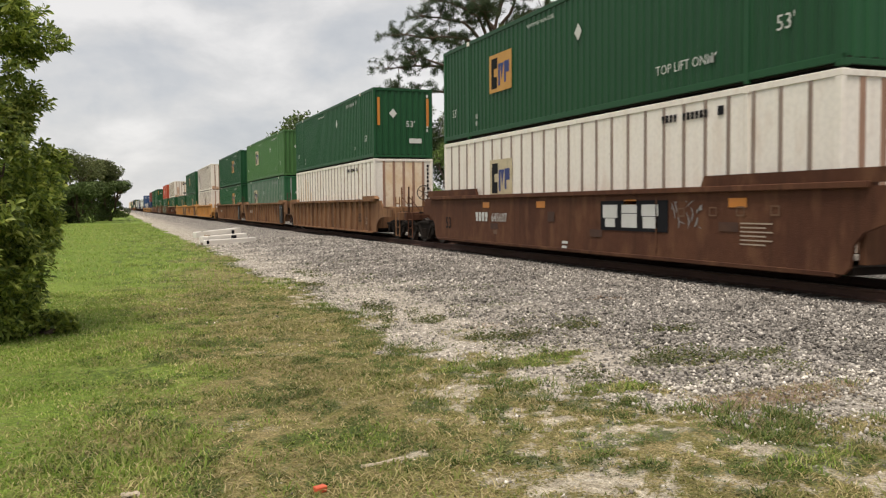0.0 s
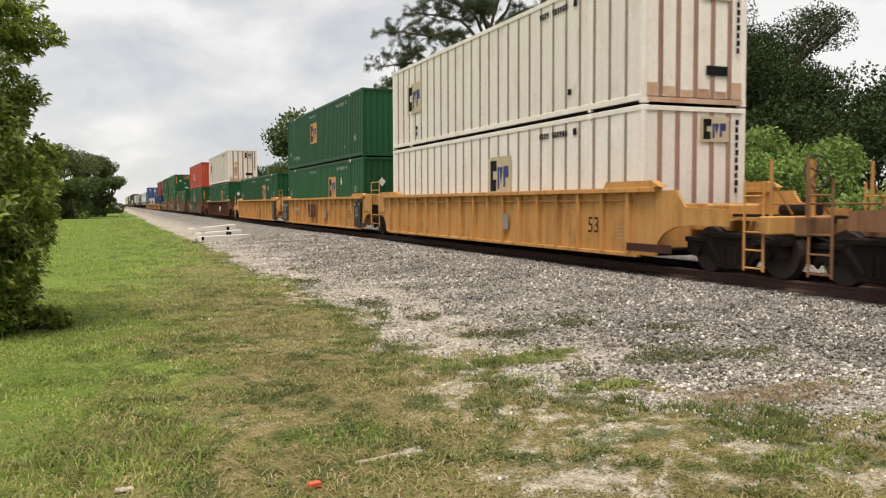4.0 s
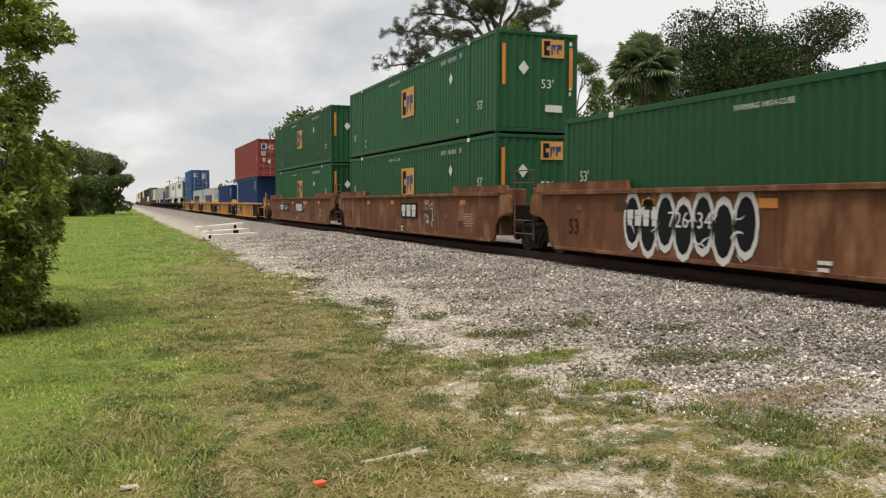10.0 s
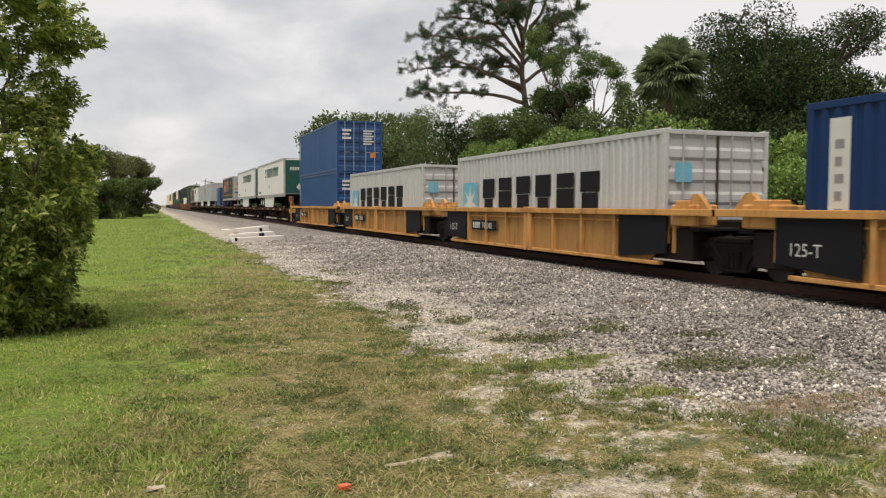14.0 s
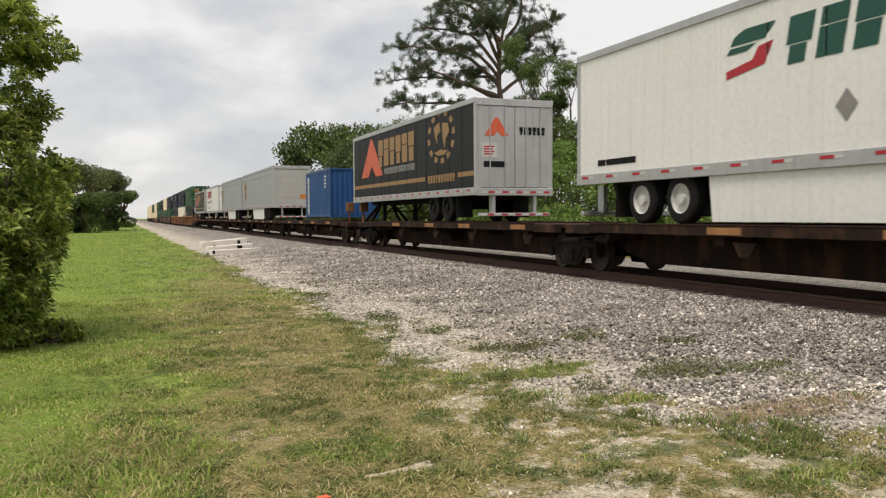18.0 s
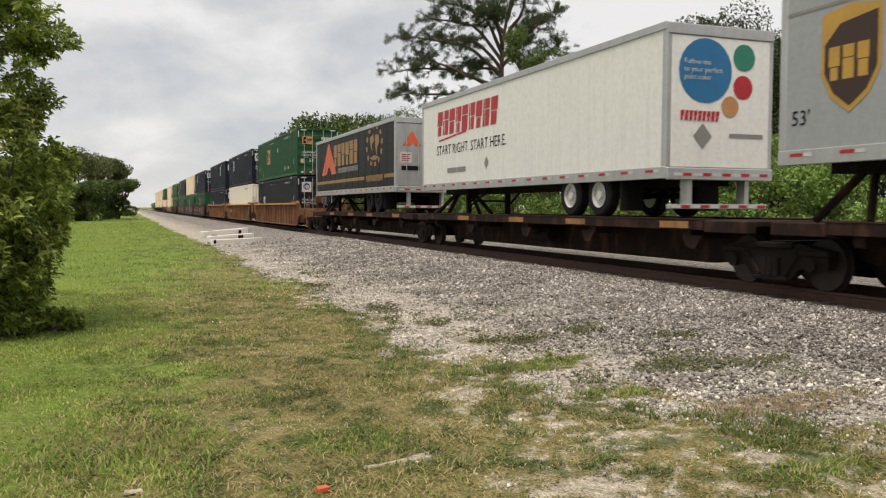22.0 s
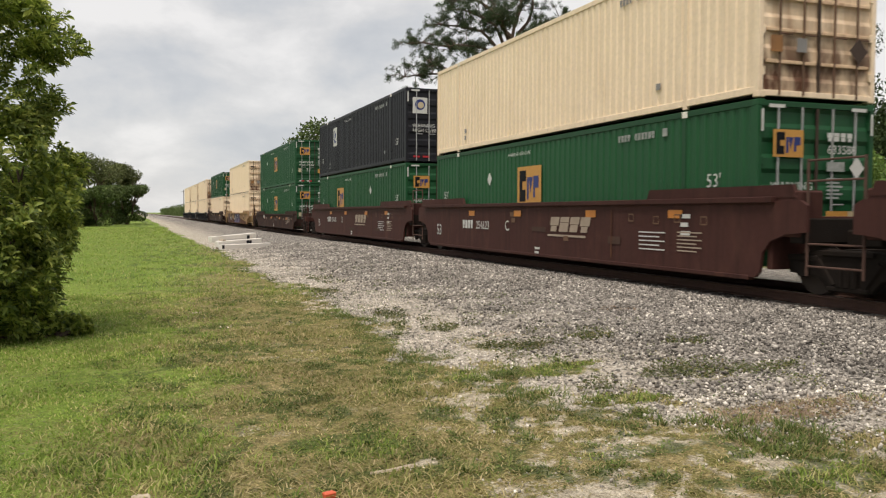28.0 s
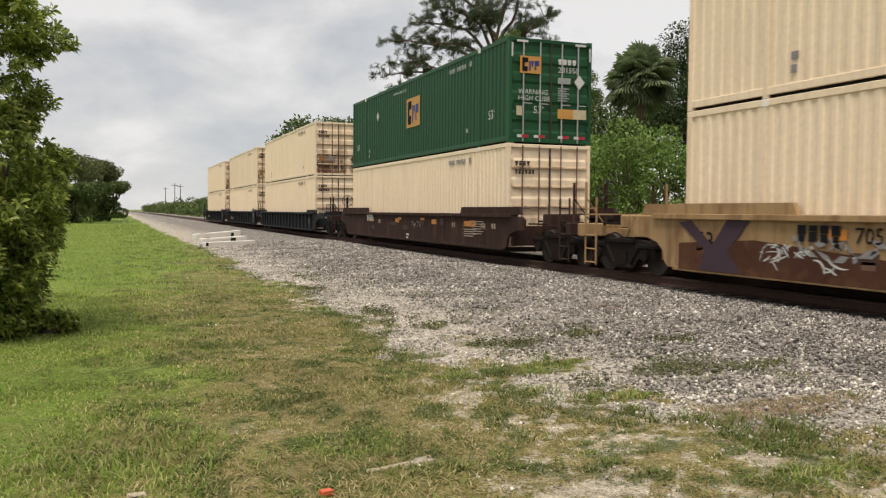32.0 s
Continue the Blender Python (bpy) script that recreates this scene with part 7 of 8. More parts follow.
def decor_dark(root, starts, L, top, low, off):
    rs = random.Random(len(starts) + int(top * 10))
    for y in starts:
        for q in (6.5, 9.0):
            bars(root, amber_reflector, "side", y + q, top - 0.2, off, 0.4, 0.1, name="reflector")
        spray(root, [(grey_mark, shards(rs, 0.9, 0.25, 10, 0.14))], y + 7.4, top - 0.45, off)
        bars(root, weathered_ink, "side", y + 2.6, top - 0.42, off, 0.9, 0.03, 4, 1.2, name="stencil_marking")
        bars(root, amber_reflector, "side", y + 2.6, top - 0.32, off, 0.9, 0.16, name="reflector")
        for q in (0.6, 1.3, 3.6, 11.5):
            blocks(root, weathered_ink, "side", y + q, top - 0.35, off, 2, 0.3, 0.14, name="stencil_marking")


def hex_graphics(root, L, H):
    hexa = [(0.45 * math.cos(k * 1.0472 + 0.5236), 0.55 * math.sin(k * 1.0472 + 0.5236)) for k in range(6)]
    mark(root, "logo_badge", shape([hexa], "hex_badge"), white_mark, "side", 10.2, H - 1.5, W2 + 0.006, "white hexagonal badge")
    mark(root, "logo_mark", shape([rect(-0.2, -0.3, -0.07, 0.3), rect(0.07, -0.3, 0.2, 0.3), rect(-0.07, -0.07, 0.07, 0.07)], "hex_mark"), orange_mark, "side", 10.2, H - 1.5, W2 + 0.01)
    blocks(root, white_mark, "side", 9.5, H - 1.45, W2 + 0.006, 4, 1.0, 0.3)
    blocks(root, white_mark, "side", 9.5, H - 1.85, W2 + 0.006, 9, 1.9, 0.25)
    mark(root, "logo_badge", shape([[(x * 0.45, y * 0.45) for x, y in hexa]], "hex_badge_small"), white_mark, "end", -0.25, H - 0.55, 0.006, "white hexagonal badge")
    blocks(root, white_mark, "end", 0.05, H - 0.62, 0.006, 6, 0.75, 0.13)
    for x in (-1.12, 1.0):
        bars(root, amber_reflector, "end", x, H - 1.3, 0.006, 0.11, 0.95, name="amber_tape")


def arrow_graphics(root, L, H):
    pent = [(-0.4, -0.9), (0.4, -0.9), (0.4, 0.35), (0, 0.75), (-0.4, 0.35)]
    mark(root, "logo_badge", shape([pent], "arrow_badge"), white_mark, "side", 10.2, 1.75, W2 + 0.006, "white arrow-shaped badge")
    blocks(root, white_mark, "side", 9.5, 1.45, W2 + 0.006, 3, 0.9, 0.35)
    blocks(root, white_mark, "side", 9.5, 1.0, W2 + 0.006, 5, 1.4, 0.3)
    mark(root, "diamond_placard", shape(DIAMOND, "diamond_placard"), white_mark, "end", -0.35, H - 1.2, 0.006)
    for x in (-1.12, 1.0):
        bars(root, amber_reflector, "end", x, H - 1.4, 0.006, 0.11, 0.95, name="amber_tape")


def moon_logo(y, z=None):
    def put(root, L, H):
        zz = H - 1.2 if z is None else z
        mark(root, "logo_panel", shape([rect(0, 0, 0.85, 0.95)], "moon_panel"), white_mark, "side", y + 0.85, zz - 0.2, W2 + 0.006, "white square logo panel")
        arc = [(0.42 + 0.34 * math.cos(t * 0.35 + 2.0), 0.5 + 0.36 * math.sin(t * 0.35 + 2.0)) for t in range(12)]
        inner = [(0.47 + 0.25 * math.cos(t * 0.35 + 2.0), 0.52 + 0.28 * math.sin(t * 0.35 + 2.0)) for t in range(12)]
        mark(root, "logo_mark", shape([arc + inner[::-1]], "moon_mark"), navy_mark, "side", y + 0.85, zz - 0.2, W2 + 0.01)
        disc = [(0.50 + 0.13 * math.cos(t * 0.5236), 0.55 + 0.15 * math.sin(t * 0.5236)) for t in range(12)]
        mark(root, "logo_mark", shape([disc], "moon_disc"), navy_mark, "side", y + 0.85, zz - 0.2, W2 + 0.012)
        mark(root, "logo_panel", shape([rect(0, 0, 0.6, 0.62)], "moon_panel_small"), white_mark, "end", -1.02, H - 1.0, 0.012, "white square logo panel")
        mark(root, "logo_mark", shape([[(0.3 + 0.21 * math.cos(t * 0.5236), 0.34 + 0.21 * math.sin(t * 0.5236)) for t in range(12)]], "moon_disc_small"), navy_mark, "end", -1.02, H - 1.0, 0.018)
        mark(root, "logo_mark", shape([[(0.33 + 0.13 * math.cos(t * 0.5236), 0.32 + 0.13 * math.sin(t * 0.5236)) for t in range(12)]], "moon_heart_small"), faded_panel, "end", -1.02, H - 1.0, 0.022)
    return put


def star_graphics(root, L, H):
    mark(root, "logo_panel", shape([rect(0, 0, 1.3, 1.35)], "star_panel"), sky_mark, "side", L - 0.55, 0.35, W2 + 0.006, "light blue square logo panel")
    star = [((0.62 if k % 2 == 0 else 0.2) * math.cos(k * math.pi / 7 + 1.57) + 0.65, (0.62 if k % 2 == 0 else 0.2) * math.sin(k * math.pi / 7 + 1.57) + 0.7) for k in range(14)]
    mark(root, "logo_mark", shape([star], "seven_point_star"), white_mark, "side", L - 0.55, 0.35, W2 + 0.01, "white seven-pointed star")
    blocks(root, black_mark, "side", L - 2.3, 0.78, W2 + 0.006, 6, 7.6, 1.0, 0.0, 0.26)
    mark(root, "logo_panel", shape([rect(0, 0, 0.4, 0.4)], "star_panel_small"), sky_mark, "end", -1.05, H - 1.1, 0.012)


def tall_stripe(root, L, H):
    mark(root, "white_stripe", shape([rect(0, 0, 0.42, H - 0.5)], ("white_stripe", round(H, 1))), white_mark, "side", L - 0.5, 0.22, W2 + 0.006, "tall white vertical panel")
    bars(root, grey_mark, "side", L - 0.62, H - 0.75, W2 + 0.01, 0.18, 0.14, 7, 0.9, name="stripe_marking")
    bars(root, white_mark, "side", 1.3, H - 0.45, W2 + 0.006, 0.45, 0.1, 4, 0.8, name="identity_marking")


def red45(root, L, H):
    lettering(root, "45", 0.5, white_mark, "end", -0.56, H - 0.82, 0.034)
    for x, z_, w, h, m in ((-1.05, H - 1.3, 0.34, 0.36, pale_ink), (-0.95, H - 1.75, 0.2, 0.28, faded_panel), (0.75, H - 0.5, 0.3, 0.06, white_mark), (0.78, 1.0, 0.24, 0.11, white_mark), (0.95, 0.35, 0.16, 0.07, white_mark)):
        mark(root, "door_plate", shape([rect(0, 0, w, h)], ("door_plate", w, h)), m, "end", x, z_, 0.034)
    bars(root, white_mark, "end", 0.2, H - 0.45, 0.034, 0.4, 0.06, 3, 1.2, name="door_marking")
    bars(root, white_mark, "end", 0.7, H - 1.1, 0.034, 0.32, 0.04, 9, 0.9, name="door_marking")
    mark(root, "logo_panel", shape([rect(0, 0, 0.42, 0.42)], "blue_square"), white_mark, "end", -1.05, H - 0.8, 0.018)
    mark(root, "logo_mark", shape([rect(0.05, 0.05, 0.34, 0.37)], "blue_square_in"), navy_mark, "end", -1.05, H - 0.8, 0.024)
    mark(root, "diamond_placard", shape([[(x * 0.8, y) for x, y in DIAMOND[0]]], "diamond_narrow"), white_mark, "end", -0.45, H - 1.75, 0.034)
    bars(root, amber_reflector, "side", 0.9, H - 1.6, W2 + 0.006, 0.25, 0.3, name="amber_label")


# ---- the cars and their loads, in their order ----
L53, FLOOR = 16.15, 0.735
UP = FLOOR + HIGH + 0.03

def end_cell(root, cell, z0, z1, mat, wide=0.31):
    """A stained sheet between two of the six bays' posts on a ribbed container's end."""
    x = -W2 + (cell + 0.5) * W2 / 3
    mark(root, "stained_sheet", shape([rect(-wide / 2, 0, wide / 2, z1 - z0)], ("stained_sheet", wide, round(z1 - z0, 2))), mat, "end", x, z0, -0.026, "tan rust-stained sheet")


def tan_stains(root, length, H):
    for cell, z0 in ((1, 0.55), (2, 0.98), (3, 0.98), (4, 0.9)):
        end_cell(root, cell, z0, H - 0.14, tan_stain)
    end_cell(root, 1, 0.3, 0.55, rust_stain, 0.3)
    for i, (y, z0, z1) in enumerate(((13.1, 0.3, 2.3), (13.7, 0.2, 2.45), (14.35, 0.4, 2.4), (12.4, 0.2, 1.7), (15.0, 0.2, 2.1))):
        mark(root, "rust_streak", shape([rect(0, 0, 0.22 + 0.05 * (i % 3), z1 - z0)], ("rust_streak", i)), tan_stain, "side", y, z0, W2 - 0.016, "tan rust streak")


def rusty_foot(root, length, H):
    for cell in range(6):
        end_cell(root, cell, 0.15, (0.42, 0.36, 0.3, 0.34, 0.3, 0.5)[cell], rust_stain, 0.29)
    mark(root, "rust_streak", shape([rect(-W2 + 0.1, 0, W2 - 0.1, 0.1)], "foot_rust"), rust_stain, "end", 0, 0.03, 0.004, "rusty lower rail")


def round_vent(root, length, H):
    rusty_foot(root, length, H)
    end_cell(root, 1, 0.5, 1.42, rust_stain, 0.26)
    end_cell(root, 4, 0.6, 2.0, tan_stain, 0.14)
    mark(root, "vent_plate", shape([rect(-0.19, -0.22, 0.19, 0.22)], "vent_plate"), PAINT["white"], "end", -0.66, 1.66, -0.02, "white mounting plate")
    disc = [(0.17 * math.cos(a * math.pi / 12), 0.17 * math.sin(a * math.pi / 12)) for a in range(24)]
    mark(root, "round_vent", shape([disc], "round_vent"), rust_stain, "end", -0.66, 1.66, -0.012, "rust-pink round cover")


well_car(8.26, [0.0], L53, "brown", "smooth", "rust-brown smooth-sided well car with pale block lettering", decor=decor_a, ends=(False, True), numbers="645607")
container(8.26, FLOOR, L53, "white", "stained white ribbed container with faded logo in brown car", "posts", amber=11.1, faded=True)
container(8.26, UP, L53, "green", "dark green corrugated container with amber logo, stacked on white one", amber=11.1, diamond=7.6,
          extra=lambda r, L, H: lettering(r, "TOP LIFT ONLY", 0.26, white_mark, "side", 4.6, 0.5, W2 + 0.006))

well_car(32.43, [0.0, 20.05, 39.95], L53, "tan", "ribbed", "three-unit rust-brown ribbed well car", chord="tan")
container(32.43, FLOOR, L53, "white", "rust-stained white ribbed container in a brown well car", "posts", extra=tan_stains)
container(32.43, UP, L53, "green", "dark green corrugated container with white diamond on white one", diamond=6.2, tape=True)
container(52.48, FLOOR, L53, "leaf", "green container with pale vertical posts and an amber logo panel", "posts", amber=11.0, faded=True, diamond=8.0)
container(52.48, UP, L53, "olive", "olive-green corrugated container with an amber logo panel", amber=10.1, faded=True, diamond=5.0)
container(72.38, FLOOR, L53, "green", "dark green corrugated container with amber logo in brown car", amber=4.4, diamond=3.8)
container(72.38, UP, L53, "green", "dark green corrugated container with amber logo, stacked on another", amber=4.4, diamond=3.7)

well_car(96.5, [0.0, 20.3, 40.15], L53, "yellow", "ribbed", "three-unit weathered yellow ribbed well car", decor=decor_yellow)
container(96.5, FLOOR, L53, "white", "white ribbed container with rusty end posts in a yellow well car", "posts", amber=6.0, faded=True)
container(96.5, UP, L53, "white", "white ribbed container with rust-streaked end, stacked on another", "posts", amber=13.0, faded=True, extra=rusty_foot)
container(116.8, FLOOR, L53, "green", "dark green corrugated container with amber logo in yellow car", amber=4.6, diamond=3.6)
container(116.8, UP, L53, "green", "dark green corrugated container with amber logo, stacked on another", amber=8.5,
          extra=lambda r, L, H: lettering(r, "TOP LIFT ONLY", 0.26, white_mark, "side", 14.6, 0.5, W2 + 0.006))
container(136.65, FLOOR, L53, "green", "dark green corrugated container standing alone in a yellow well", amber=4.4, diamond=3.4)

well_car(160.65, [0.0], L53, "brown", "ribbed", "single rust-brown ribbed well car with pale block lettering", decor=decor_d, chord="ochre")
container(160.65, FLOOR, L53, "green", "dark green corrugated container with amber logo under white one", amber=4.4, diamond=3.4)
container(160.65, UP, L53, "white", "white ribbed container with a rusty end, stacked on a green one", "posts", amber=13.0, faded=True, extra=round_vent)

well_car(184.72, [0.0], L53, "rust", "smooth", "rusty well car covered in dark and lime graffiti", decor=decor_e, numbers=" ", numbers_on=())
container(184.72, FLOOR, L53, "green", "dark green corrugated container with a white arrow badge", extra=arrow_graphics)
container(184.72, UP, L53, "red", "orange-red corrugated container with a white hexagonal badge", extra=hex_graphics)

well_car(208.6, [0.0, 20.08, 39.98], L53, "rust", "smooth", "three-unit orange-rusty smooth-sided well car with graffiti", decor=decor_f, numbers="726134", numbers_on=(0, 2), number_size=0.43)
container(208.6, FLOOR, L53, "green", "dark green corrugated container standing alone in a rusty well", amber=4.6, diamond=3.4)
for s, d in ((228.68, 3.5), (248.58, 4.0)):
    container(s, FLOOR, L53, "green", "dark green corrugated container with amber logo in rusty well", amber=7.1, diamond=d, tape=True)
    container(s, UP, L53, "green", "dark green corrugated container with amber logo, stacked on another", amber=7.1, diamond=d, tape=True)

S40 = [272.4, 288.5, 304.6, 320.7, 336.1]
well_car(S40[0], [s - S40[0] for s in S40], 12.19, "yellow", "ribbed", "five-unit yellow well car with short wells and black ends", top=1.56, low=0.54, black_ends=True, numbers="749048")
container(S40[0] + 0.5, FLOOR, 12.19, "deep_blue", "blue corrugated container with a tall white stripe in a yellow well", "iso", marks=False, extra=tall_stripe)
container(S40[0], UP - 0.03, 13.72, "rust_red", "brick-red corrugated container with double doors, stacked on a blue one", "iso", "doors", marks=False, extra=red45)
container(S40[1], FLOOR, 12.19, "deep_blue", "blue corrugated container with white stripe alone in its well", "iso", marks=False, extra=tall_stripe, height=2.59)
for s in S40[2:4]:
    container(s, FLOOR, 12.19, "grey", "pale grey container with blue star panel and black lettering", "iso", "doors", marks=False, extra=star_graphics, height=2.55)
for z in (FLOOR, UP - 0.1):
    container(S40[4], z, 12.19, "blue", "blue corrugated container with double doors, one of two stacked", "iso", "doors", marks=False, height=2.85,
              extra=lambda r, L, H: (bars(r, white_mark, "end", -1.0, H - 0.6, 0.02, 0.5, 0.12, 3, 0.8), bars(r, amber_reflector, "end", 0.6, 0.8, 0.02, 0.3, 0.3), bars(r, white_mark, "end", 0.2, H - 0.6, 0.02, 0.6, 0.08, 6, 0.8),
                                     mark(r, "white_stripe", shape([rect(0, 0, 0.12, 1.2)], "short_stripe"), white_mark, "side", L - 0.4, 1.2, W2 + 0.006)))


# ---- flat cars and trailers ----
def flat_car(s0, trucks, label):
    """A low articulated flat car: deck with side sills, a deep centre sill and shared trucks."""
    root = on_train(tagged(empty("flat_car"), label, "flat car", group="flat cars of the train"), s0)
    mat = CAR["spine"]
    for k, (a, b) in enumerate(zip(trucks, trucks[1:])):
        a2, b2 = a + 0.25, b - 0.25
        part("deck", box(-1.2, 1.2, a2, b2, 1.36, 1.45, 0.01), mat, root)
        for side in (-1, 1):
            part("side_sill", box(side * 1.36 - 0.04, side * 1.36 + 0.04, a2 + 1.2, b2 - 1.2, 1.27, 1.47, 0.012), mat, root)
            part("deck_edge", box(side * 1.28 - 0.13, side * 1.28 + 0.13, a2 + 1.2, b2 - 1.2, 1.465, 1.485), CAR["dark"], root)
            for e in (a2, b2 - 1.2):
                part("end_plate", box(side * 1.3 - 0.1, side * 1.3 + 0.1, e, e + 1.15, 1.24, 1.45, 0.012), mat, root)
            for q in (1.6, 5.4, 8.6, 12.4):
                if a2 + q + 1 < b2 - 1.2:
                    y = a2 + q
                    part("reflector", box(side * 1.404 - 0.004, side * 1.404 + 0.004, y, y + 0.9, 1.30, 1.43), faded_amber, root, "faded amber plate")
                    part("deck_bracket", prism([(y - 0.3, 1.17), (y + 0.3, 1.17), (y + 0.12, 0.92), (y - 0.12, 0.92)], side * 1.3 - 0.03, side * 1.3 + 0.03), mat, root)
        part("centre_sill", prism([(a + 0.6, 1.36), (b - 0.6, 1.36), (b - 0.6, 1.0), (b - 2.4, 0.60), (a + 2.4, 0.60), (a + 0.6, 1.0)], -0.42, 0.42), mat, root)
        for q in range(5):
            y = a + 2 + (b - a - 4) * q / 4
            part("cross_bearer", prism([(y - 0.12, 1.36), (y + 0.12, 1.36), (y + 0.1, 1.1), (y - 0.1, 1.1)], -1.3, 1.3), mat, root)
        part("brake_reservoir", rod(bmesh.new(), (-0.8, (a + b) / 2 - 0.6, 0.98), (-0.8, (a + b) / 2 + 0.6, 0.98), 0.17, 12), grime, root)
    for t in trucks:
        truck(root, t)
    for y, way in ((trucks[0], -1), (trucks[-1], 1)):
        part("end_deck", box(-1.3, 1.3, min(y, y + way * 1.3), max(y, y + way * 1.3), 1.2, 1.42, 0.02), mat, root)
        coupler(root, y + way * 1.2, way, mat)
        bm = bmesh.new()
        for x in (-1.3, 1.3):
            for yy in (y + way * 0.75, y + way * 1.2):
                rod(bm, (x, yy, 0.55), (x, yy, 1.3), 0.018, 6)
            rod(bm, (x, y + way * 0.75, 0.56), (x, y + way * 1.2, 0.56), 0.018, 6)
        part("step", bm, mat, root)
        bm = rod(bmesh.new(), (-1.1, y + way * 1.0, 1.42), (-1.1, y + way * 1.0, 2.2), 0.05, 8)
        slab(bm, -1.25, -0.9, y + way * 1.0 - 0.12, y + way * 1.0 + 0.12, 1.9, 2.35, 0.03)
        part("brake_stand", bm, CAR["rust"], root, "rusty hand-brake housing")
    return root


flat_car(354.3, [0.0, 17.3, 36.4, 54.3], "grimy three-unit articulated flat car carrying trailers")
flat_car(413.1, [0.0, 17.9, 35.7, 53.4, 71.2, 88.1], "grimy five-unit articulated flat car carrying trailers")


def trailer(s, length, skin, label, rear_first=True, skirt=False, rim=rim_white, nose=None, doors="swing", extra=None, top=5.34, bottom=2.36, panels=True, rail_mat=None):
    """A road trailer on the flat car: box, rails, wheels, landing legs, doors and guard."""
    root = on_train(tagged(empty("semi_trailer"), label, "trailer", group="trailers on the train"), s)
    f = (lambda y: y) if rear_first else (lambda y: length - y)

    def span(a, b):
        return (min(f(a), f(b)), max(f(a), f(b)))

    body = part("body", box(-W2, W2, 0, length, bottom + 0.2, top - 0.1, 0.015), skin, root)
    rm = rail_mat or aluminium
    for side in (-1, 1):
        part("top_rail", box(side * W2 - 0.03, side * W2 + 0.03, -0.01, length + 0.01, top - 0.16, top, 0.012), rm, root)
        part("bottom_rail", box(side * W2 - 0.03, side * W2 + 0.03, -0.01, length + 0.01, bottom, bottom + 0.24, 0.012), rm, root)
        for y in (0, length - 0.12):
            part("corner_post", box(side * (W2 - 0.06) - 0.075, side * (W2 - 0.06) + 0.075, y - 0.02, y + 0.14, bottom, top - 0.02, 0.02), rm, root)
        if panels:
            for i in range(1, 13):
                q = part("panel_seam", once(("panel_seam", skin.name, top, bottom), lambda: box(-0.005, 0.005, -0.018, 0.018, bottom + 0.24, top - 0.16)), skin, root)
                q.location = (side * (W2 + 0.003), length * i / 13, 0)
    part("roof", box(-W2 + 0.03, W2 - 0.03, 0.02, length - 0.02, top - 0.1, top - 0.03), rm, root)
    part("underframe", box(-0.5, 0.5, 0.3, length - 0.3, bottom - 0.12, bottom + 0.15), grime, root)
    for i in range(16):
        y = 0.35 + (length - 0.9) * i / 15
        part("reflector", once(("reflector", "red", 1), lambda: shape([rect(0, 0, 0.28, 0.055)])), red_mark, root).matrix_local = Matrix.Translation((-W2 - 0.036, y + 0.28, bottom + 0.13)) @ ON_SIDE
        part("reflector", once(("reflector", "white", 1), lambda: shape([rect(0, 0, 0.18, 0.055)])), white_mark, root).matrix_local = Matrix.Translation((-W2 - 0.036, y, bottom + 0.13)) @ ON_SIDE
    # wheels
    for ax in (2.55, 3.85):
        y = f(ax)
        part("axle", rod(bmesh.new(), (-1.0, y, 1.97), (1.0, y, 1.97), 0.07, 8), grime, root)
        for side in (-1, 1):
            def tyre_mesh():
                bm = bmesh.new()
                n, prof = 26, ((0.0, 0.29), (0.0, 0.44), (0.04, 0.49), (0.24, 0.49), (0.28, 0.44), (0.28, 0.29))
                ring = [[bm.verts.new((x, r * math.cos(6.28319 * k / n), r * math.sin(6.28319 * k / n))) for x, r in prof] for k in range(n)]
                for k in range(n):
                    for j in range(len(prof) - 1):
                        bm.faces.new((ring[k][j], ring[(k + 1) % n][j], ring[(k + 1) % n][j + 1], ring[k][j + 1]))
                bmesh.ops.recalc_face_normals(bm, faces=bm.faces)
                return bm

            def rim_mesh():
                bm = rod(bmesh.new(), (0.09, 0, 0), (0.26, 0, 0), 0.29, 22)
                rod(bm, (0.0, 0, 0), (0.1, 0, 0), 0.1, 10)
                for k in range(8):
                    a = k * 0.785
                    rod(bm, (0.07, 0.17 * math.cos(a), 0.17 * math.sin(a)), (0.1, 0.17 * math.cos(a), 0.17 * math.sin(a)), 0.018, 6)
                n = 22
                prof = ((0.005, 0.30), (0.02, 0.275), (0.1, 0.26))
                ring = [[bm.verts.new((x, r * math.cos(6.28319 * k / n), r * math.sin(6.28319 * k / n))) for x, r in prof] for k in range(n)]
                for k in range(n):
                    for j in range(2):
                        bm.faces.new((ring[k][j], ring[k][j + 1], ring[(k + 1) % n][j + 1], ring[(k + 1) % n][j]))
                return bm
            w = part("tyre", once(("tyre",), tyre_mesh), rubber, root, "black rubber tyre")
            w.location, w.rotation_euler.z = (side * 1.26, y, 1.975), 0 if side < 0 else math.pi
            part("rim", once(("rim", rim.name), rim_mesh), rim, w, "pale wheel rim")
    part("bogie_frame", box(-0.55, 0.55, *span(2.0, 4.6), 2.06, 2.26), grime, root)
    for x in (-1.0, 1.0):
        part("mud_flap", box(x - 0.28, x + 0.28, *span(1.6, 1.63), 1.62, 2.3), rubber, root)
    # landing legs and the stand under the nose
    bm = bmesh.new()
    for x in (-0.7, 0.7):
        slab(bm, x - 0.07, x + 0.07, *span(length - 3.0, length - 2.86), 1.48, bottom + 0.02)
    rod(bm, (-0.7, f(length - 2.93), 1.9), (0.7, f(length - 2.93), 1.9), 0.03, 6)
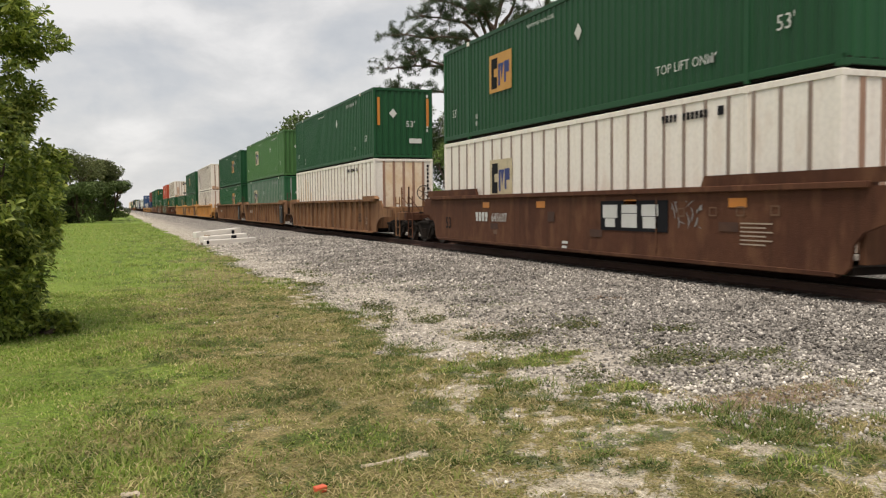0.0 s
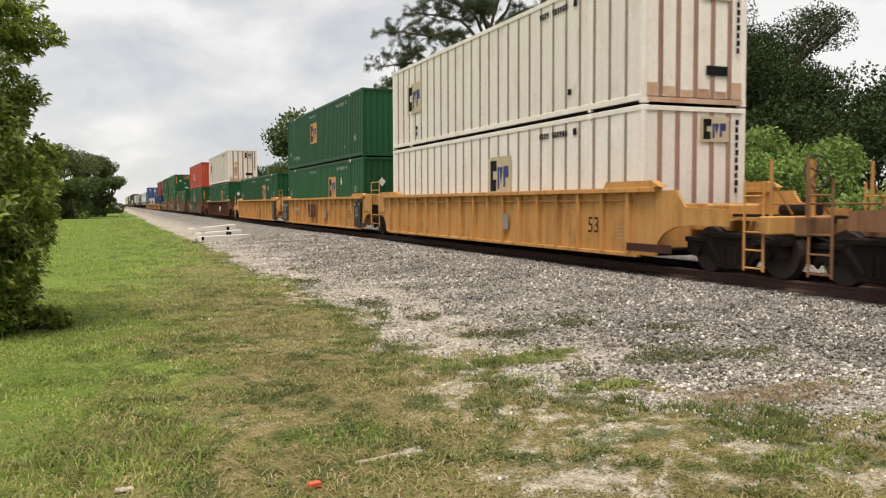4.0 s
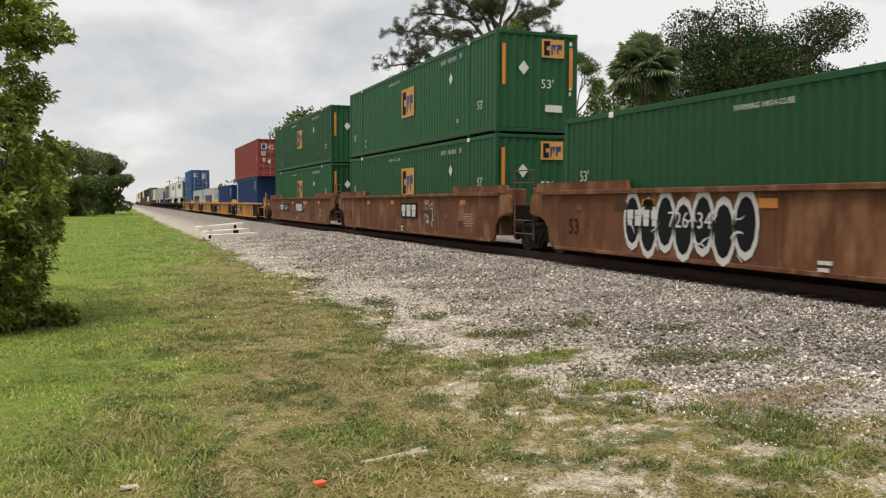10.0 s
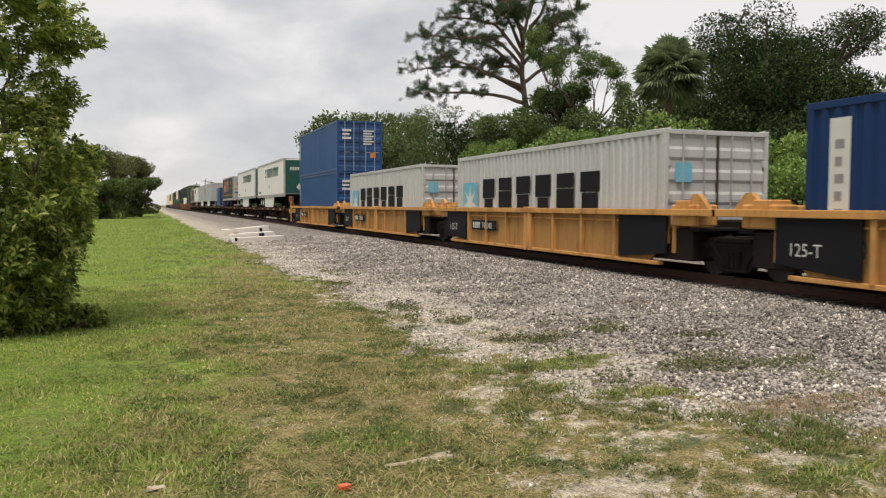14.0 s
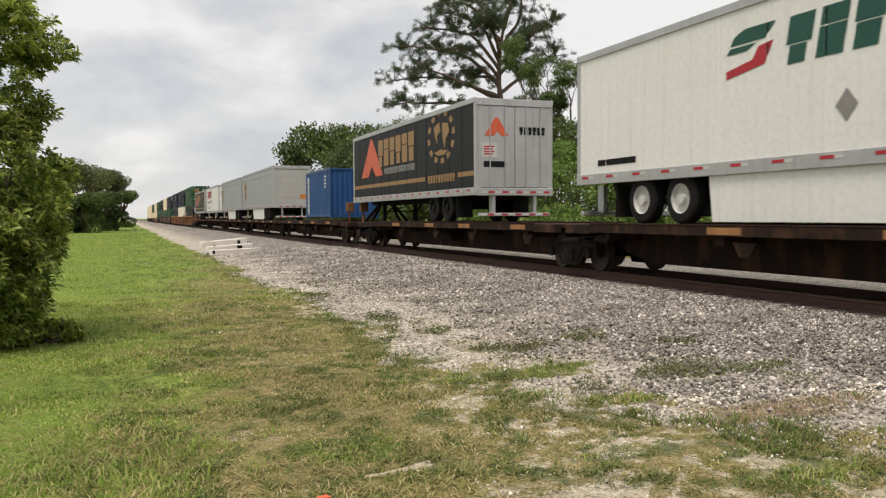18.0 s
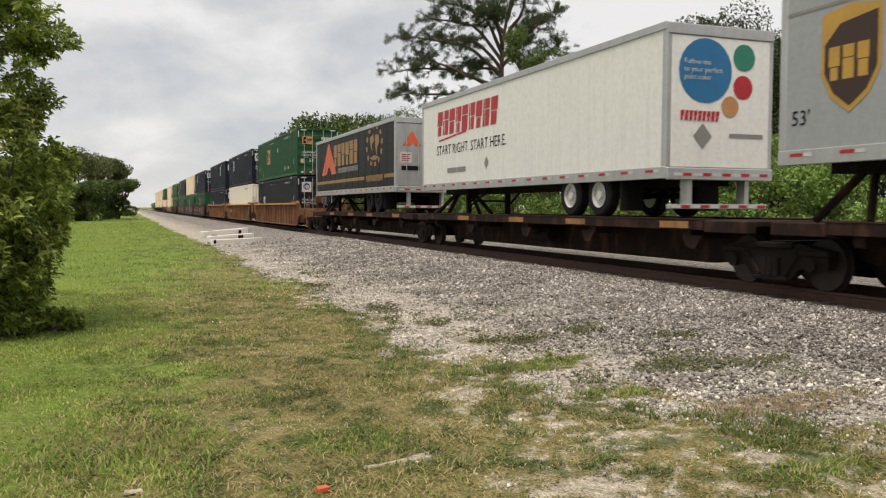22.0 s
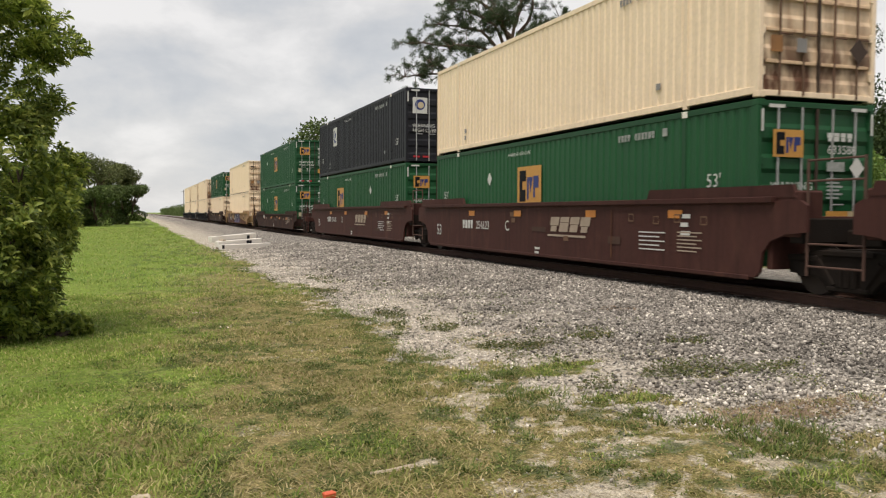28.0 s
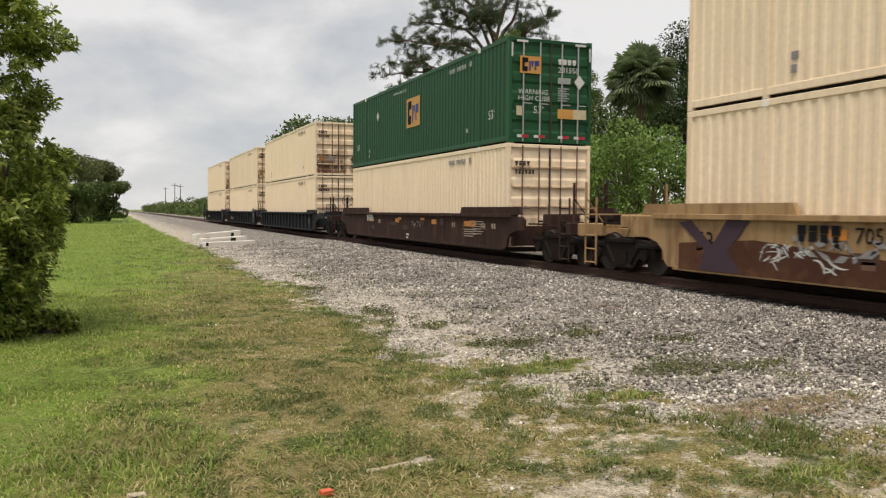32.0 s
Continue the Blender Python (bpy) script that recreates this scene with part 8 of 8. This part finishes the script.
    for x in (-0.7, 0.7):
        rod(bm, (x, f(length - 2.93), 1.7), (x * 0.8, f(length - 4.3), bottom), 0.035, 6)
    part("landing_leg", bm, grime, root, "black landing legs with braces")
    bm = bmesh.new()
    for x in (-0.55, 0.55):
        rod(bm, (x * 1.5, f(length - 1.4), 1.46), (x * 0.4, f(length - 0.95), bottom + 0.02), 0.07, 6)
        rod(bm, (x * 1.5, f(length - 0.3), 1.46), (x * 0.4, f(length - 0.85), bottom + 0.02), 0.07, 6)
    slab(bm, -0.5, 0.5, *span(length - 1.15, length - 0.65), bottom - 0.1, bottom + 0.02, 0.02)
    part("hitch_stand", bm, CAR["spine"], root, "steel hitch stand under the nose")
    if skirt:
        a, b = span(4.7, 10.6)
        lean = 0.45 if rear_first else -0.45
        pr = [(a + (0.1 if rear_first else 0.5), 1.53), (b - (0.5 if rear_first else 0.1), 1.53), (b, bottom + 0.02), (a, bottom + 0.02)]
        for side in (-1, 1):
            part("side_skirt", prism(pr, side * 1.25 - 0.012, side * 1.25 + 0.012), skin if skin is not trailer_grey else trailer_white, root, "pale side skirt")
    # rear: doors, bumper guard
    ry, way = (0.0, -1) if rear_first else (length, 1)
    for x in (-0.7, 0.7):
        part("bumper_post", box(x - 0.05, x + 0.05, *sorted((ry, ry - way * 0.25)), 1.72, bottom), rm, root)
    part("underride_guard", box(-1.2, 1.2, *sorted((ry + way * 0.02, ry - way * 0.1)), 1.66, 1.76, 0.01), rm, root)
    if rear_first:
        for k in range(10):
            mark(root, "reflector", shape([rect(0, 0, 0.2, 0.06)], ("reflector", "guard", k % 2)), red_mark if k % 2 else white_mark, "end", -1.15 + k * 0.235, 1.68, 0.024)
            mark(root, "reflector", shape([rect(0, 0, 0.2, 0.06)], ("reflector", "guard", k % 2)), red_mark if k % 2 else white_mark, "end", -1.15 + k * 0.235, bottom + 0.06, 0.075)
        part("rear_sill", box(-W2, W2, -0.07, 0.02, bottom - 0.02, bottom + 0.22, 0.015), rm, root)
        part("rear_header", box(-W2 + 0.02, W2 - 0.02, -0.05, 0.02, top - 0.24, top - 0.02, 0.015), rm, root)
        if doors == "flat":
            part("rear_door", box(-W2 + 0.1, W2 - 0.1, -0.03, 0.0, bottom + 0.24, top - 0.25, 0.006), skin, root, "flat white rear door")
        elif doors == "swing":
            for x0, x1 in ((-W2 + 0.1, -0.01), (0.01, W2 - 0.1)):
                d = part("rear_door", box(x0, x1, -0.03, 0.0, bottom + 0.24, top - 0.25, 0.006), extra_door if skin is trailer_black else skin, root, "flat rear door leaf")
                for q in (0.3, 0.72):
                    xr = x0 + (x1 - x0) * q
                    part("lock_rod", rod(bmesh.new(), (xr, -0.055, bottom + 0.1), (xr, -0.055, top - 0.2), 0.02, 8), aluminium, d, "bright lock rod")
        else:
            for k in range(5):
                z0 = bottom + 0.25 + k * (top - bottom - 0.52) / 5
                part("door_panel", box(-W2 + 0.12, W2 - 0.12, -0.02, 0.01, z0 + 0.006, z0 + (top - bottom - 0.52) / 5 - 0.006, 0.004), nose or skin, root, "roll-up door slat")
    elif nose:
        part("nose_panel", box(-W2 + 0.1, W2 - 0.1, -0.012, 0.004, bottom + 0.24, top - 0.16, 0.004), nose, root, "green nose panel")
        blocks(root, white_mark, "end", -0.85, top - 0.95, 0.02, 9, 1.7, 0.26, 0.2)
        mark(root, "diamond_placard", shape([[(x * 1.4, y * 1.4) for x, y in DIAMOND[0]]], "diamond_large"), white_mark, "end", -0.1, bottom + 0.75, 0.02)
    if extra:
        extra(root, length, top, bottom)
    return root


extra_door = aluminium


def slash_graphics(root, L, top, bottom):
    off = W2 + 0.008
    u, z = 10.95, 4.22
    mark(root, "logo_mark", shape([[(0.1, 0.36), (0.95, 0.36), (1.2, 0.6), (0.45, 0.6), (0.2, 0.5)], [(0.0, 0.22), (0.5, 0.22), (0.75, 0.32), (0.1, 0.32)]], "slash_green"), teal_mark, "side", u, z, off, "green and red slanted logo")
    mark(root, "logo_mark", shape([[(0.0, -0.2), (0.95, -0.06), (1.15, 0.3), (0.8, 0.25), (0.65, 0.05), (0.0, -0.06)]], "slash_red"), red_mark, "side", u, z, off)
    blocks(root, teal_mark, "side", 9.58, 4.05, off, 10, 6.7, 0.75, 0.2, 0.2)
    bars(root, black_mark, "side", L - 0.9, bottom + 0.4, off, 1.5, 0.13, name="web_marking")
    mark(root, "diamond_placard", shape([[(x * 1.25, y * 1.25) for x, y in DIAMOND[0]]], "diamond_grey"), grey_mark, "side", 8.29, 3.27, off)


def peak_graphics(root, L, top, bottom):
    off = W2 + 0.008
    for a, w in ((L - 0.15, L - 4.7), (1.45, 1.3)):
        mark(root, "gold_band", shape([rect(0, 0, w, 0.15)], ("gold_band", round(w, 1))), gold_mark, "side", a, bottom + 0.6, off, "gold stripe")
    mark(root, "logo_mark", shape([[(0, 0), (1.1, 0), (1.62, 0.45), (2.15, 0.1), (2.2, 0), (3.3, 0), (1.75, 1.6), (1.5, 1.6)]], "peak_logo"), orange_mark, "side", L - 1.4, 3.36, off, "orange-red triangular peak logo")
    blocks(root, gold_mark, "side", 10.35, 3.72, off + 0.003, 6, 4.75, 1.08, 0.0, 0.18)
    blocks(root, grey_mark, "side", 9.5, 3.38, off, 18, 3.85, 0.24)
    ring = [(1.3 * math.cos(t * 0.2618), 0.9 * math.sin(t * 0.2618)) for t in range(24)]
    inner = [(1.05 * math.cos(t * 0.2618), 0.72 * math.sin(t * 0.2618)) for t in range(24)]
    cu, cz = 2.98, 4.32
    mark(root, "emblem_ring", shape([ring[i:i + 2] + inner[i:i + 2][::-1] for i in range(0, 23, 2)], "emblem_ring"), gold_mark, "side", cu, cz, off, "round wreath emblem")["kind"] = "stuff"
    land = [[(-0.5, 0.35), (-0.1, 0.5), (0.0, 0.2), (-0.25, 0.05), (-0.2, -0.25), (-0.4, 0.0)], [(0.1, 0.45), (0.5, 0.4), (0.6, 0.1), (0.35, -0.1), (0.3, -0.45), (0.15, -0.1)], [(-0.45, -0.5), (0.0, -0.42), (0.5, -0.5), (0.2, -0.62), (-0.2, -0.62)]]
    mark(root, "emblem_shape", shape([[(x * 1.35, y) for x, y in p] for p in land], "emblem_land"), gold_mark, "side", cu, cz, off + 0.003)
    blocks(root, gold_mark, "side", 4.26, bottom + 0.5, off, 10, 2.6, 0.26)
    mark(root, "logo_mark", shape([[(0, 0), (0.32, 0), (0.42, 0.14), (0.56, 0), (0.8, 0), (0.45, 0.55), (0.35, 0.55)]], "peak_small"), orange_mark, "end", -1.02, top - 1.15, 0.04)
    blocks(root, black_mark, "end", 0.15, top - 1.1, 0.04, 6, 0.9, 0.24)
    mark(root, "notice", shape([rect(0, 0, 0.48, 0.42)], "notice"), white_mark, "end", -1.1, bottom + 1.15, 0.04, "white paper notice")
    bars(root, red_mark, "end", -1.05, bottom + 1.45, 0.044, 0.36, 0.04, 4, 0.9)
    bars(root, black_mark, "end", -1.05, bottom + 0.85, 0.04, 0.75, 0.18)


def shield(root, L, top, bottom):
    off = W2 + 0.008
    out = [(0, 1.5), (0.55, 1.6), (1.1, 1.5), (1.1, 0.6), (0.9, 0.25), (0.55, 0), (0.2, 0.25), (0, 0.6)]
    u, z = L - 0.85, top - 2.25
    mark(root, "logo_badge", shape([[(x, y) for x, y in out]], "shield_gold"), gold_shield, "side", u, z, off, "gold and brown shield badge")
    inn = [(0.55 + (x - 0.55) * 0.88, 0.8 + (y - 0.8) * 0.88) for x, y in out]
    mark(root, "logo_badge", shape([[(inn[0][0], 1.05), (0.35, 1.33), (inn[2][0], 1.42), inn[3], inn[4], inn[5], inn[6], inn[7]]], "shield_brown"), brown_shield, "side", u, z, off + 0.003)
    blocks(root, gold_shield, "side", u - 0.15, z + 0.5, off + 0.006, 3, 0.8, 0.5)
    lettering(root, "53'", 0.34, black_mark, "side", L - 0.25, bottom + 0.62, off)
    mark(root, "bottom_trim", shape([rect(0, 0, L, 0.05)], ("roof_seam", round(L, 1))), grey_mark, "side", L, top - 0.62, off, "dark seam below the roof")
    bars(root, amber_reflector, "end", 0.55, bottom + 0.62, 0.03, 0.42, 0.32, name="yellow_label")


gold_shield = material("gold_badge_paint", (0.50, 0.29, 0.05), 0.45, bump=0)
brown_shield = material("brown_badge_paint", (0.045, 0.022, 0.013), 0.45, bump=0)


def disc_graphics(root, L, top, bottom):
    off = W2 + 0.008
    u = 13.0
    blocks(root, red_mark, "side", u, 4.08, off, 9, 5.0, 0.8, 0.12, 0.14)
    mark(root, "logo_underline", shape([[(0, 0), (2.4, 0.16), (2.45, 0.22), (0, 0.06)]], "swash"), red_mark, "side", u - 0.2, 3.88, off)
    lettering(root, "START RIGHT. START HERE.", 0.45, black_mark, "side", u, 3.44, off)
    bars(root, grey_mark, "side", u - 1.0, bottom + 0.55, off, 1.6, 0.16, name="web_marking")
    mark(root, "diamond_placard", shape(DIAMOND, ("diamond", "thin")), grey_mark, "side", u - 4.2, bottom + 0.75, off)

    def disc(r):
        return [[(r * math.cos(t * 0.2618), r * math.sin(t * 0.2618)) for t in range(24)]]
    mark(root, "blue_disc", shape(disc(0.64), "disc_big"), blue_disc, "end", -0.4, top - 0.92, 0.04, "large blue disc with white lettering")
    lettering(root, "Follow me\nto your perfect\npaint color", 0.15, white_mark, "end", -0.92, top - 0.8, 0.046)
    for x, z, m, r in ((0.54, top - 0.61, teal_disc, 0.27), (0.52, top - 1.21, red_mark, 0.24), (0.21, top - 1.61, orange_disc, 0.21)):
        mark(root, "colour_disc", shape(disc(r), ("disc", r)), m, "end", x, z, 0.04)
    blocks(root, red_mark, "end", -1.0, 3.42, 0.04, 9, 0.95, 0.2, 0.12)
    mark(root, "diamond_placard", shape([[(x * 1.3, y * 1.3) for x, y in DIAMOND[0]]], "diamond_mid"), grey_mark, "end", -0.45, 3.12, 0.04)
    bars(root, grey_mark, "end", 0.2, bottom + 0.85, 0.04, 0.85, 0.08)


teal_disc = material("green_sticker", (0.02, 0.19, 0.12), 0.4, bump=0)
orange_disc = material("orange_sticker", (0.50, 0.25, 0.10), 0.4, bump=0)
cream_door = material("off_white_roller_door", (0.40, 0.395, 0.375), 0.5, second=(0.34, 0.335, 0.315), streak_amount=0.15, bump=0.01)

for s in (355.38, 373.83):
    trailer(s, 16.15, trailer_white, "white road trailer with green block lettering and a green nose", False, True, nose=teal_mark, extra=slash_graphics)
trailer(396.1, 14.4, trailer_black, "black trailer with a gold stripe and an orange peak logo", rim=rubber, extra=peak_graphics, top=5.25, bottom=2.3)
container(415.3, 1.6, 6.06, "blue", "short blue corrugated container with white stripe on a flat car", "iso", marks=False, mid=False, extra=tall_stripe, height=2.59)
for s in (432.6, 450.15):
    trailer(s, 16.0, trailer_grey, "silver-grey road trailer with a gold and brown shield badge", True, True, rim=rubber, nose=cream_door, doors="roll", extra=shield, panels=False)
trailer(469.25, 14.5, trailer_white, "white trailer with red lettering and coloured discs on rear", True, False, doors="flat", extra=disc_graphics, bottom=2.26)
trailer(487.0, 14.5, trailer_black, "black trailer with a gold stripe, wreath emblem and bright rear doors", rim=rubber, extra=peak_graphics, top=5.25, bottom=2.3)

well_car(507.1, [0.0, 19.86, 39.6], L53, "tan", "ribbed", "three-unit orange-brown ribbed well car", chord="yellow")
container(507.1, FLOOR, L53, "black", "black corrugated container with a small white logo panel", "sheet", "doors", extra=moon_logo(12.6, 1.0))
container(507.1, UP, L53, "green", "green corrugated container with double doors and an amber logo panel", end="doors", amber=10.2, diamond=7.0,
          extra=lambda r, L, H: lettering(r, "TOP LIFT ONLY", 0.26, white_mark, "side", 4.6, 0.5, W2 + 0.006))
container(526.95, FLOOR, L53, "plain_white", "plain cream-white container under a navy one", "smooth", size53=False)
container(526.95, UP, L53, "navy", "navy corrugated container with a white square logo panel", end="doors", extra=moon_logo(11.8))
container(546.7, FLOOR, L53, "navy", "navy corrugated container with double doors in a brown well", end="doors", extra=moon_logo(12.6, 0.9))
container(546.7, UP, L53, "navy", "navy corrugated container with a white square logo panel on top", extra=moon_logo(4.3))

well_car(570.7, [0.0, 19.85, 39.63], L53, "oxide", "smooth", "three-unit dark red well car with pale slanted block lettering", decor=decor_oxide, numbers="254623")
container(570.7, FLOOR, L53, "green", "dark green corrugated container with amber logo under navy one", amber=7.5, diamond=3.4)
container(570.7, UP, L53, "navy", "navy corrugated container with double doors on a green one", end="doors", extra=moon_logo(11.5))
container(590.52, FLOOR, L53, "green", "dark green container with double doors under a cream one", end="doors", amber=8.1, diamond=11.5, code="633588")
container(590.52, UP, L53, "cream", "cream container with rust-streaked double doors", end="doors", rusty_end=True, size53=False)
container(610.3, FLOOR, L53, "green", "dark green container with double doors under a black one", end="doors", amber=10.3, diamond=5.2)
container(610.3, UP, L53, "black", "black corrugated container with double doors and a white logo panel", end="doors", extra=moon_logo(11.8))

LOW = FLOOR - 0.07
well_car(634.25, [0.0], L53, "dark", "smooth", "grimy dark brown well car", top=1.5, low=0.62, decor=decor_dark)
for z, code in ((LOW, "265454"), (LOW + HIGH, "284976")):
    container(634.25, z, L53, "green", "green corrugated container with double doors, one of two stacked", end="doors", amber=7.3, diamond=12.2, code=code)
well_car(658.15, [0.0], L53, "ochre", "smooth", "faded ochre well car with violet graffiti", top=1.58, low=0.64, decor=decor_l, numbers="7055")
for z, code in ((LOW, "600599"), (LOW + HIGH, "804372")):
    container(658.15, z, L53, "cream", "cream container with rust-streaked double doors, one of two stacked", end="doors", rusty_end=True, size53=False, code=code)
well_car(682.05, [0.0], L53, "dark", "smooth", "grimy dark grey-brown well car", top=1.54, low=0.66, decor=decor_dark)
container(682.05, LOW, L53, "cream", "cream container with double doors under a green one", end="doors", size53=False)
container(682.05, LOW + HIGH, L53, "green", "green corrugated container with double doors stacked on a cream one", end="doors", amber=7.2, diamond=12.3, code="281550")
N3 = [706.0, 725.9, 745.8]
well_car(N3[0], [s - N3[0] for s in N3], L53, "slate", "ribbed", "three-unit dark blue-grey ribbed well car at the train's end", top=1.5, low=0.62, chord="slate")
for s in N3:
    for z in (LOW, LOW + HIGH):
        container(s, z, L53, "cream", "cream container with rust-streaked end, one of two stacked", "sheet", "doors", rusty_end=True, size53=False)


# ---- what moves ----
def motions():
    """The whole train rolls past at a nearly even speed."""
    for ob, s, z in MOVERS:
        walk(ob, [(t, pose(TRACK, s - run(t), z)) for t in (0, 4, 8, 12, 16, 20, 24, 28, 32)])


motions()
